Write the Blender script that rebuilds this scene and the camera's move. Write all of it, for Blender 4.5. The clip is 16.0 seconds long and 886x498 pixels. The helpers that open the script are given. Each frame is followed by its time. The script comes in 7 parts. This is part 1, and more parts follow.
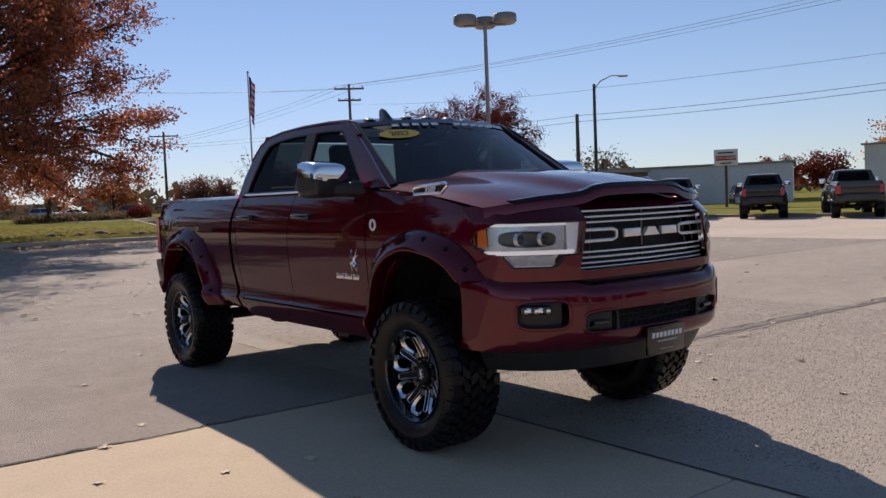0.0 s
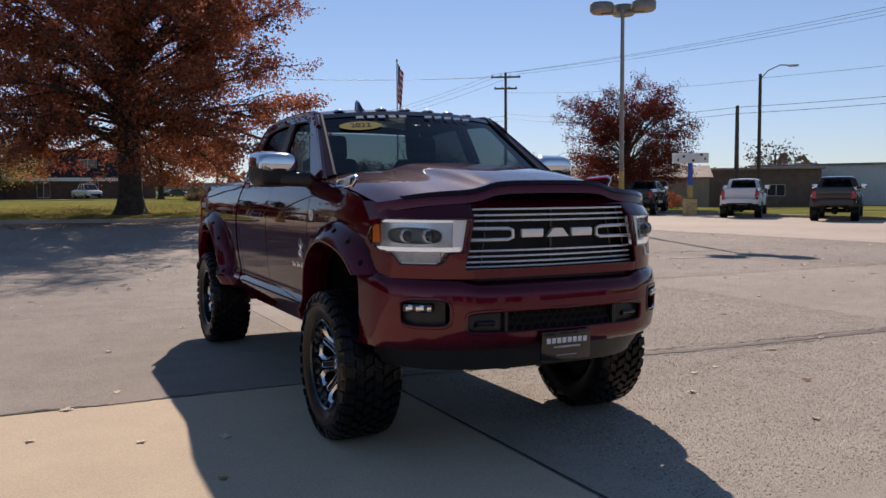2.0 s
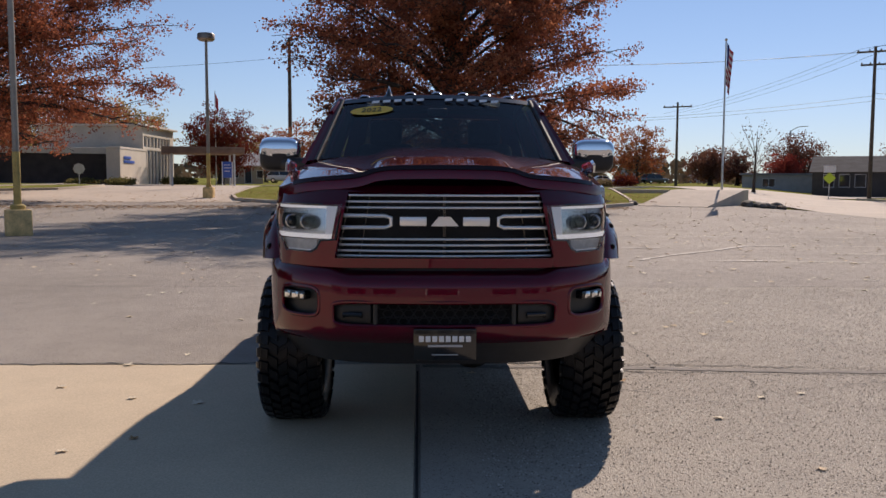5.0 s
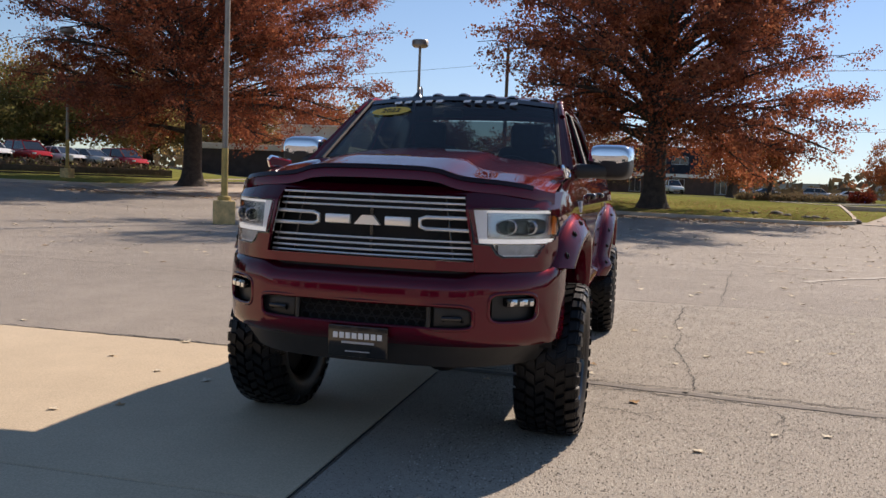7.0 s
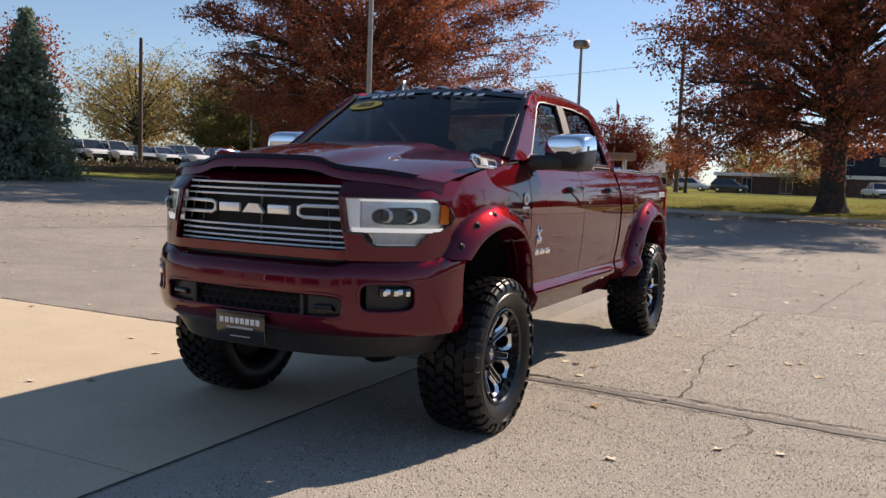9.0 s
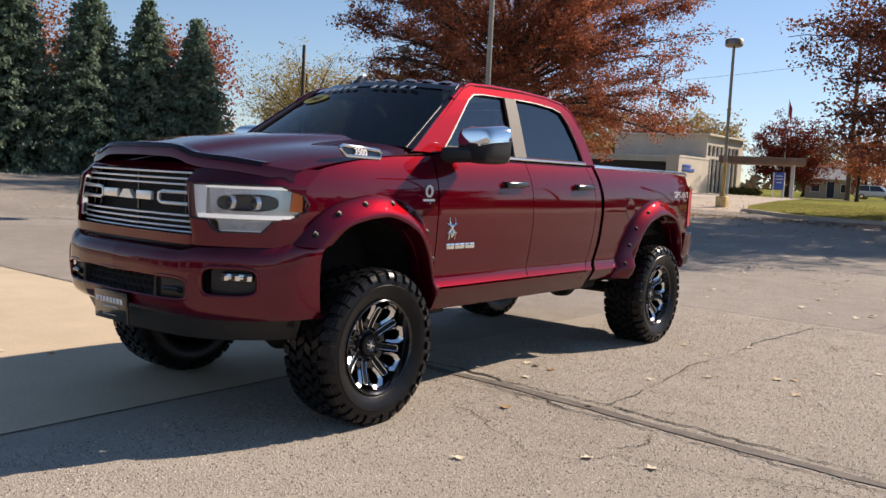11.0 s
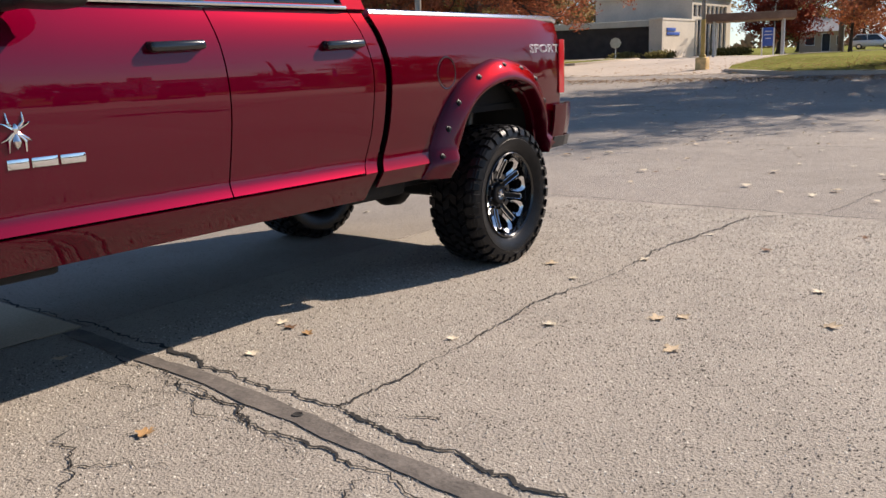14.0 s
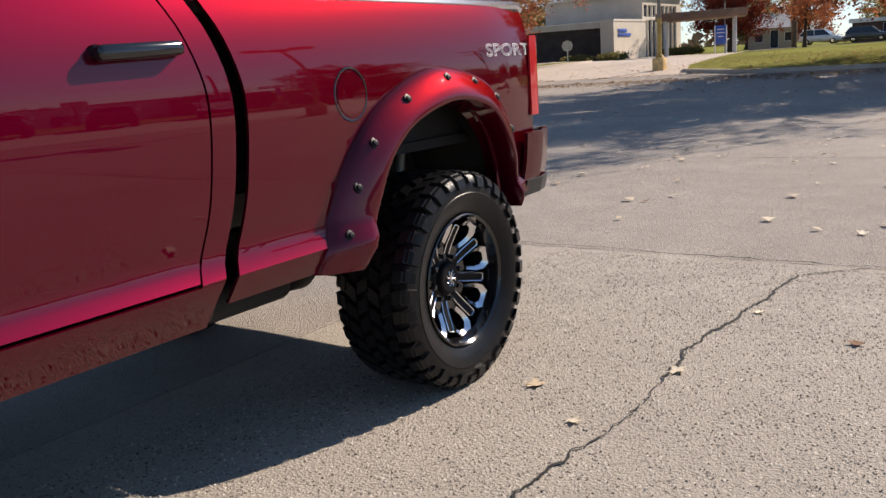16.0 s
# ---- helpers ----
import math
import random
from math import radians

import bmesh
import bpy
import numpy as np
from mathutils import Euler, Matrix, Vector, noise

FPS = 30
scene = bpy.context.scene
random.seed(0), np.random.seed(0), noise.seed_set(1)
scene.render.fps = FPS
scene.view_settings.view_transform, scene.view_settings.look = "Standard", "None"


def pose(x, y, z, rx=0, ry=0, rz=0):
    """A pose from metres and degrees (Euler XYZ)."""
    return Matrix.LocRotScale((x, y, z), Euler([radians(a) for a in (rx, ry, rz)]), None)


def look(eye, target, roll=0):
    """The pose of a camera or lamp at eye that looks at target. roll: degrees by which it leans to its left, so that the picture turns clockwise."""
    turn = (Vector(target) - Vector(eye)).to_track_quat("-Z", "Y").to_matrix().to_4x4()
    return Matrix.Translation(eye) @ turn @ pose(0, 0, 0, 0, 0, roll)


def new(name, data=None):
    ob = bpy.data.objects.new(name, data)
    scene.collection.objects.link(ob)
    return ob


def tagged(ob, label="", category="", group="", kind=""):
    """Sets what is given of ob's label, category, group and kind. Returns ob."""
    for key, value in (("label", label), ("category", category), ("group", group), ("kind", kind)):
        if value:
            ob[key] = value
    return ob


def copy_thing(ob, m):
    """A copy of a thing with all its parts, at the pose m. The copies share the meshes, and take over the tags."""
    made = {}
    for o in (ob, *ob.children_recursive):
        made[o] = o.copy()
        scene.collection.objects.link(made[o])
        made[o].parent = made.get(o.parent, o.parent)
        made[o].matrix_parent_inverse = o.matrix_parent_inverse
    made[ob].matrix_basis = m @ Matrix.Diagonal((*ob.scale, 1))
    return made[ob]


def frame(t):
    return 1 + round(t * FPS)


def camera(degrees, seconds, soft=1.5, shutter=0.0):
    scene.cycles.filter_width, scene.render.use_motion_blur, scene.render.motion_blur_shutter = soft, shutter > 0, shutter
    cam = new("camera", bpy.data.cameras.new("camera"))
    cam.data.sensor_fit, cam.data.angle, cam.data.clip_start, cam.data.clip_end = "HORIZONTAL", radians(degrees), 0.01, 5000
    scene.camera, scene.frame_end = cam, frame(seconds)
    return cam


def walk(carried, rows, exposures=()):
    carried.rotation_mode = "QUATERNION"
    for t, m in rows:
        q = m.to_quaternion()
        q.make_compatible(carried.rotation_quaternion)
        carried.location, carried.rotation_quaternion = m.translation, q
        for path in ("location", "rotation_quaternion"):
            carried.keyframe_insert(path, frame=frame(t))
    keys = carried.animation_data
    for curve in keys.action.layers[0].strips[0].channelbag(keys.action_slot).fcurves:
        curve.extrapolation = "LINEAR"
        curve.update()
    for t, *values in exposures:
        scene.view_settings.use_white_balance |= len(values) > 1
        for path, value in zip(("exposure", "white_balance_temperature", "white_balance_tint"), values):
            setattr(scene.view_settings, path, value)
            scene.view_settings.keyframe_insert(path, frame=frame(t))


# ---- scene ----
cam = camera(55.2, 16.0)
PATH = [
    (0, (-3.866, -4.125, 1.493), (-2.664, -2.531, 1.377), -2.3),
    (0.5, (-3.596, -4.304, 1.507), (-2.458, -2.663, 1.387), -2.2),
    (1, (-3.284, -4.549, 1.514), (-2.233, -2.852, 1.386), -0.6),
    (1.5, (-2.933, -4.699, 1.499), (-1.978, -2.947, 1.367), 0.4),
    (2, (-2.592, -4.894, 1.493), (-1.724, -3.098, 1.359), -0.4),
    (2.5, (-2.226, -5.07, 1.515), (-1.431, -3.241, 1.354), 0.5),
    (3, (-1.857, -5.155, 1.496), (-1.18, -3.28, 1.325), -0.7),
    (3.5, (-1.449, -5.225, 1.475), (-0.929, -3.301, 1.31), -1.8),
    (4, (-1.026, -5.262, 1.485), (-0.64, -3.307, 1.315), -0.7),
    (4.5, (-0.6, -5.255, 1.5), (-0.343, -3.279, 1.329), -0.2),
    (5, (-0.131, -5.251, 1.478), (-0.074, -3.258, 1.316), 0.2),
    (5.2, (0.048, -5.238, 1.521), (0.03, -3.245, 1.348), 0.7),
    (7.3, (1.63, -4.996, 1.457), (1.087, -3.077, 1.302), 2.2),
    (7.5, (1.788, -4.942, 1.439), (1.196, -3.037, 1.285), 2.2),
    (8, (2.148, -4.812, 1.436), (1.445, -2.947, 1.265), 2.6),
    (8.5, (2.475, -4.626, 1.447), (1.69, -2.796, 1.266), 2.2),
    (9, (2.856, -4.483, 1.459), (1.967, -2.699, 1.293), 2.1),
    (9.2, (2.974, -4.406, 1.473), (2.036, -2.646, 1.314), 2.1),
    (11.3, (4.309, -3.329, 1.441), (3.072, -1.768, 1.255), 2.8),
    (11.5, (4.328, -3.148, 1.426), (3.097, -1.585, 1.22), 2.8),
    (12, (4.525, -2.736, 1.393), (3.269, -1.197, 1.155), 1.0),
    (12.5, (4.512, -2.234, 1.38), (3.263, -0.696, 1.104), -1.3),
    (13, (4.456, -1.708, 1.335), (3.209, -0.18, 1.005), -1.3),
    (13.5, (4.272, -1.218, 1.324), (3.032, 0.3, 0.93), -1.7),
    (14, (4.035, -0.754, 1.306), (2.829, 0.782, 0.876), -2.1),
    (14.5, (3.804, -0.269, 1.327), (2.61, 1.273, 0.882), -1.9),
    (15, (3.521, 0.173, 1.318), (2.368, 1.747, 0.875), -2.4),
    (15.5, (3.273, 0.599, 1.338), (2.132, 2.182, 0.901), -3.0),
    (16, (2.924, 0.972, 1.315), (1.795, 2.569, 0.897), -3.9),
]
walk(cam, [(t, look(eye, target, roll)) for t, eye, target, roll in PATH],
     exposures=[(0.0, 0.23, 7000, 22), (5.0, 0.25, 7050, 21), (7.3, 0.57, 7250, 18), (9.0, 0.67, 7270, 17.5), (12.0, 0.71, 7300, 17), (13.5, 0.77, 7100, 17), (15.0, 0.81, 7000, 17), (16.0, 0.74, 6980, 17)])

# ---- sky, sun, exposure ----
SUN_AZ, SUN_EL = 22.2, 34.8          # degrees clockwise from +y, above the horizon
world = bpy.data.worlds.new("sky")
scene.world = world
world.use_nodes = True
wn = world.node_tree.nodes
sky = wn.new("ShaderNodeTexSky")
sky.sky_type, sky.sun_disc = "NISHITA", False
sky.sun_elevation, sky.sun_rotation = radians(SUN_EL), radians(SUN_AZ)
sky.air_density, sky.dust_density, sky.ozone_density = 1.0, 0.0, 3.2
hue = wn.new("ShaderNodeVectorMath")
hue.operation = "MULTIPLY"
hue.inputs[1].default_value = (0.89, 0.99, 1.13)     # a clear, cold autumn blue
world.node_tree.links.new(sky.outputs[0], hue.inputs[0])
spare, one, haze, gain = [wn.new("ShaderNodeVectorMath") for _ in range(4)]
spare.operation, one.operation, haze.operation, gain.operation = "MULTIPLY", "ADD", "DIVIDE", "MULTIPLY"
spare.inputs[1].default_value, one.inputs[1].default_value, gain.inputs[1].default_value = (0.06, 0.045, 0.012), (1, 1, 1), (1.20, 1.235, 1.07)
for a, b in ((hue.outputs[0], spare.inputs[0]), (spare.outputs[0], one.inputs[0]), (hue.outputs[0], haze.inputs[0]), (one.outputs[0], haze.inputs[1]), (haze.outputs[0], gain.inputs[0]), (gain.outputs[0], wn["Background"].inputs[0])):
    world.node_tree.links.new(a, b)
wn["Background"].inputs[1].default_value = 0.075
sun = new("sun", bpy.data.lights.new("sun", "SUN"))
sun.data.energy, sun.data.angle, sun.data.color = 4.2, radians(0.53), (1.0, 0.93, 0.82)
sun_dir = Vector((math.sin(radians(SUN_AZ)) * math.cos(radians(SUN_EL)), math.cos(radians(SUN_AZ)) * math.cos(radians(SUN_EL)), math.sin(radians(SUN_EL))))
sun.matrix_world = look(sun_dir * 60, (0, 0, 0))

# ---- materials ----
def material(name, color=(0.5, 0.5, 0.5), rough=0.5, metal=0.0, coat=0.0, spread=0.0, scale=8.0, bump=0.0, bump_scale=60.0, emit=0.0, island=0.0, fine=0.0):
    """Principled material; spread: light and dark patches at two scales; island: variation piece by piece."""
    m = bpy.data.materials.new(name)
    m.use_nodes = True
    n, l = m.node_tree.nodes, m.node_tree.links
    b = n["Principled BSDF"]
    b.inputs["Base Color"].default_value = (*color, 1)
    b.inputs["Roughness"].default_value, b.inputs["Metallic"].default_value = rough, metal
    b.inputs["Coat Weight"].default_value = coat
    b.inputs["Coat Roughness"].default_value = 0.015
    if emit:
        b.inputs["Emission Color"].default_value, b.inputs["Emission Strength"].default_value = (*color, 1), emit
    if spread or bump or island:
        co = n.new("ShaderNodeTexCoord")
    if spread or island:
        sock = None
        total = []
        if spread:
            for s, w in ((scale, 1.0), (scale * 9.0, 0.7)):
                t = n.new("ShaderNodeTexNoise")
                t.inputs["Scale"].default_value, t.inputs["Detail"].default_value = s, 5
                l.new(co.outputs["Object"], t.inputs["Vector"])
                r = n.new("ShaderNodeMapRange")
                r.inputs[1].default_value, r.inputs[2].default_value = 0.3, 0.7
                r.inputs[3].default_value, r.inputs[4].default_value = 1 - spread * w, 1 + spread * w
                l.new(t.outputs[0], r.inputs[0])
                total.append(r.outputs[0])
        if island:
            g = n.new("ShaderNodeNewGeometry")
            r = n.new("ShaderNodeMapRange")
            r.inputs[3].default_value, r.inputs[4].default_value = 1 - island, 1 + island
            l.new(g.outputs["Random Per Island"], r.inputs[0])
            total.append(r.outputs[0])
        sock = total[0]
        for o in total[1:]:
            k = n.new("ShaderNodeMath")
            k.operation = "MULTIPLY"
            l.new(sock, k.inputs[0]), l.new(o, k.inputs[1])
            sock = k.outputs[0]
        v = n.new("ShaderNodeVectorMath")
        v.operation = "SCALE"
        v.inputs[0].default_value = color
        l.new(sock, v.inputs["Scale"])
        l.new(v.outputs[0], b.inputs["Base Color"])
    if bump:
        t = n.new("ShaderNodeTexNoise")
        t.inputs["Scale"].default_value, t.inputs["Detail"].default_value = bump_scale, 4
        l.new(co.outputs["Object"], t.inputs["Vector"])
        u = n.new("ShaderNodeBump")
        u.inputs["Strength"].default_value, u.inputs["Distance"].default_value = bump, 0.01
        l.new(t.outputs[0], u.inputs["Height"])
        l.new(u.outputs[0], b.inputs["Normal"])
    return m


def paving(name, dark, light, stones, grain, patch, bump, spec=0.3):
    """Worn paving: pale stones in a darker binder, broad stains, fine relief."""
    m = bpy.data.materials.new(name)
    m.use_nodes = True
    n, l = m.node_tree.nodes, m.node_tree.links
    b = n["Principled BSDF"]
    b.inputs["Roughness"].default_value, b.inputs["Specular IOR Level"].default_value = 0.9, spec
    co = n.new("ShaderNodeTexCoord")

    def tex(kind, scale, **kw):
        t = n.new(kind)
        t.inputs["Scale"].default_value = scale
        l.new(co.outputs["Object"], t.inputs["Vector"])
        if "Detail" in t.inputs:
            t.inputs["Detail"].default_value = 5
        return t

    def mapped(sock, a, c, lo, hi):
        r = n.new("ShaderNodeMapRange")
        for i, v in enumerate((a, c, lo, hi)):
            r.inputs[1 + i].default_value = v
        l.new(sock, r.inputs[0])
        return r.outputs[0]

    def mul(p, q):
        k = n.new("ShaderNodeMath")
        k.operation = "MULTIPLY"
        l.new(p, k.inputs[0]), l.new(q, k.inputs[1])
        return k.outputs[0]
    cell = tex("ShaderNodeTexVoronoi", grain)
    sep = n.new("ShaderNodeSeparateColor")
    l.new(cell.outputs["Color"], sep.inputs[0])
    big = n.new("ShaderNodeSeparateColor")
    l.new(tex("ShaderNodeTexVoronoi", grain * 1.9).outputs["Color"], big.inputs[0])
    part_big, both_sizes = n.new("ShaderNodeMath"), n.new("ShaderNodeMath")
    part_big.operation, both_sizes.operation = "MULTIPLY", "MULTIPLY_ADD"
    part_big.inputs[1].default_value, both_sizes.inputs[1].default_value = 0.3, 0.7
    l.new(big.outputs[0], part_big.inputs[0]), l.new(sep.outputs[0], both_sizes.inputs[0]), l.new(part_big.outputs[0], both_sizes.inputs[2])
    stone = mapped(both_sizes.outputs[0], 0.42, 0.60, 0.0, stones)
    mix = n.new("ShaderNodeMix")
    mix.data_type = "RGBA"
    mix.inputs["A"].default_value, mix.inputs["B"].default_value = (*dark, 1), (*light, 1)
    l.new(stone, mix.inputs["Factor"])
    broad = mapped(tex("ShaderNodeTexNoise", 0.22).outputs[0], 0.3, 0.7, 1 - patch, 1 + patch)
    mid = mapped(tex("ShaderNodeTexNoise", 2.3).outputs[0], 0.3, 0.7, 1 - patch * 0.6, 1 + patch * 0.6)
    fine = mapped(tex("ShaderNodeTexNoise", 90).outputs[0], 0.3, 0.7, 0.86, 1.14)
    v = n.new("ShaderNodeVectorMath")
    v.operation = "SCALE"
    l.new(mix.outputs["Result"], v.inputs[0]), l.new(mul(mul(broad, mid), fine), v.inputs["Scale"])
    l.new(v.outputs[0], b.inputs["Base Color"])
    u = n.new("ShaderNodeBump")
    u.inputs["Strength"].default_value, u.inputs["Distance"].default_value = bump, 0.006
    l.new(cell.outputs["Distance"], u.inputs["Height"])
    l.new(u.outputs[0], b.inputs["Normal"])
    return m


def foliage(name, colors, translucent=0.4, clump=0.0):
    """Leaves: each its own hue out of a short range, part of the light shining through; clump: whole sprays lean to one end of the range."""
    m = bpy.data.materials.new(name)
    m.use_nodes = True
    n, l = m.node_tree.nodes, m.node_tree.links
    n.remove(n["Principled BSDF"])
    g, ramp = n.new("ShaderNodeNewGeometry"), n.new("ShaderNodeValToRGB")
    while len(ramp.color_ramp.elements) < len(colors):
        ramp.color_ramp.elements.new(0.5)
    for i, (e, c) in enumerate(zip(ramp.color_ramp.elements, colors)):
        e.position, e.color = i / (len(colors) - 1), (*c, 1)
    if clump:
        co, t, r, k = n.new("ShaderNodeTexCoord"), n.new("ShaderNodeTexNoise"), n.new("ShaderNodeMapRange"), n.new("ShaderNodeMix")
        t.inputs["Scale"].default_value, t.inputs["Detail"].default_value = 0.55, 3
        r.inputs[1].default_value, r.inputs[2].default_value = 0.33, 0.67
        k.inputs[0].default_value = clump
        l.new(co.outputs["Object"], t.inputs["Vector"]), l.new(t.outputs[0], r.inputs[0])
        l.new(g.outputs["Random Per Island"], k.inputs[2]), l.new(r.outputs[0], k.inputs[3])
        l.new(k.outputs[0], ramp.inputs[0])
    else:
        l.new(g.outputs["Random Per Island"], ramp.inputs[0])
    d, t, x = n.new("ShaderNodeBsdfDiffuse"), n.new("ShaderNodeBsdfTranslucent"), n.new("ShaderNodeMixShader")
    x.inputs[0].default_value = translucent
    l.new(ramp.outputs[0], d.inputs[0]), l.new(ramp.outputs[0], t.inputs[0])
    l.new(d.outputs[0], x.inputs[1]), l.new(t.outputs[0], x.inputs[2])
    l.new(x.outputs[0], n["Material Output"].inputs[0])
    return m


def pane(name, tint, gloss=1.0):
    """Tinted glass: see-through with a mirror-like sheen."""
    m = bpy.data.materials.new(name)
    m.use_nodes = True
    n, l = m.node_tree.nodes, m.node_tree.links
    n.remove(n["Principled BSDF"])
    t, g, x, f = n.new("ShaderNodeBsdfTransparent"), n.new("ShaderNodeBsdfGlossy"), n.new("ShaderNodeMixShader"), n.new("ShaderNodeFresnel")
    t.inputs[0].default_value = (*tint, 1)
    g.inputs["Roughness"].default_value = 0.01
    f.inputs[0].default_value = 1.5
    k = n.new("ShaderNodeMath")
    k.operation = "MULTIPLY"
    k.inputs[1].default_value = gloss
    l.new(f.outputs[0], k.inputs[0])
    l.new(k.outputs[0], x.inputs[0]), l.new(t.outputs[0], x.inputs[1]), l.new(g.outputs[0], x.inputs[2])
    l.new(x.outputs[0], n["Material Output"].inputs[0])
    return m


ASPHALT = paving("aged_asphalt", (0.052, 0.047, 0.041), (0.37, 0.323, 0.276), 0.85, 86, 0.13, 0.8)
AGGREGATE = paving("exposed_aggregate", (0.028, 0.025, 0.022), (0.40, 0.352, 0.294), 0.9, 84, 0.12, 0.6)
CONCRETE = paving("tan_concrete", (0.50, 0.40, 0.28), (0.58, 0.47, 0.335), 0.6, 260, 0.09, 0.12)
PALE_CONCRETE = paving("pale_concrete", (0.44, 0.37, 0.30), (0.52, 0.44, 0.36), 0.6, 60, 0.10, 0.1)
GRASS = paving("lawn", (0.075, 0.092, 0.022), (0.23, 0.225, 0.07), 0.8, 14, 0.25, 0.8, 0.0)
TAR = material("tar", (0.135, 0.116, 0.099), 0.85, spread=0.3, scale=6, bump=0.3)
CRACK = material("crack_shadow", (0.02, 0.018, 0.016), 0.9)
PAINT_LINE = material("worn_line_paint", (0.45, 0.40, 0.35), 0.8, spread=0.35, scale=9)
BARK = material("bark", (0.055, 0.042, 0.034), 0.95, spread=0.4, scale=5, bump=0.9, bump_scale=18)
STEEL = material("weathered_steel", (0.30, 0.26, 0.22), 0.5, metal=0.6, spread=0.15, scale=3)
WOODPOLE = material("creosoted_wood", (0.10, 0.075, 0.055), 0.9, spread=0.3, scale=4, bump=0.4)
YELLOW = material("yellow_paint", (0.48, 0.33, 0.10), 0.7, spread=0.22, scale=4)
YELLOW_BASE = material("chipped_yellow_concrete", (0.66, 0.45, 0.20), 0.85, spread=0.3, scale=5, bump=0.3)
CHROME = material("chrome", (0.86, 0.87, 0.88), 0.06, metal=1.0)
BRUSHED = material("machined_aluminium", (0.72, 0.73, 0.76), 0.18, metal=1.0)
BLACK_GLOSS = material("gloss_black", (0.008, 0.008, 0.009), 0.15, coat=0.6)
BLACK_PLASTIC = material("black_plastic", (0.016, 0.016, 0.017), 0.45, spread=0.2, scale=20)
UNDER = material("underbody_black", (0.012, 0.011, 0.011), 0.8, spread=0.3, scale=9)
RUBBER = material("tyre_rubber", (0.009, 0.009, 0.010), 0.30, spread=0.25, scale=14, bump=0.1, bump_scale=120)
RUBBER.node_tree.nodes["Principled BSDF"].inputs["Specular IOR Level"].default_value = 0.22
BLACK_SATIN = material("satin_black", (0.007, 0.007, 0.008), 0.42, spread=0.2, scale=30)
BLACK_SATIN.node_tree.nodes["Principled BSDF"].inputs["Specular IOR Level"].default_value = 0.15
GLASS_FRONT = pane("windscreen_glass", (0.30, 0.36, 0.36))
GLASS_SIDE = pane("tinted_side_glass", (0.30, 0.36, 0.36), 0.20)
GLASS_DARK = pane("privacy_glass", (0.06, 0.065, 0.07), 0.20)
LENS = pane("clear_lens", (0.9, 0.92, 0.94))
LED_WHITE = material("daytime_light_guide", (0.72, 0.73, 0.74), 0.3, emit=0.40)
AMBER = material("amber_plastic", (0.75, 0.20, 0.03), 0.25, emit=0.05)
RED_LENS = material("red_lens", (0.50, 0.012, 0.018), 0.12, coat=0.8)
WHITE_PRINT = material("white_lettering", (0.8, 0.8, 0.8), 0.5)
STICKER = material("yellow_sticker", (0.80, 0.50, 0.06), 0.5)
SEAT = material("dark_seat_fabric", (0.03, 0.03, 0.032), 0.8, spread=0.2, scale=20)


def car_paint(name, color, metal=0.8):
    """Flake paint under clear lacquer: a tight lobe and a broad one, so that it glows in the sun and stays deep in the shade."""
    m = material(name, [c * (0.68 if metal > 0.6 else 1.0) for c in color], 0.36, metal=metal, coat=1.0)
    n, l = m.node_tree.nodes, m.node_tree.links
    b, f, x = n["Principled BSDF"], n.new("ShaderNodeBsdfPrincipled"), n.new("ShaderNodeMixShader")
    f.inputs["Base Color"].default_value = (*[min(1, c * (1.02 if metal > 0.6 else 1.0)) for c in color], 1)
    f.inputs["Roughness"].default_value, f.inputs["Metallic"].default_value = 0.62, metal
    for p in (b, f):
        p.inputs["Specular IOR Level"].default_value = 0.1
        p.inputs["Specular Tint"].default_value = (*[min(1, k + c) for k, c in zip((0.045, 0.042, 0.075), color)], 1)
        p.inputs["Coat Weight"].default_value, p.inputs["Coat Roughness"].default_value, p.inputs["Coat IOR"].default_value = 1.0, 0.012, 1.49
    x.inputs[0].default_value = 0.5
    l.new(b.outputs[0], x.inputs[1]), l.new(f.outputs[0], x.inputs[2])
    l.new(x.outputs[0], n["Material Output"].inputs[0])
    return m


RED_PAINT = car_paint("deep_red_metallic", (0.142, 0.0011, 0.0175), 0.92)

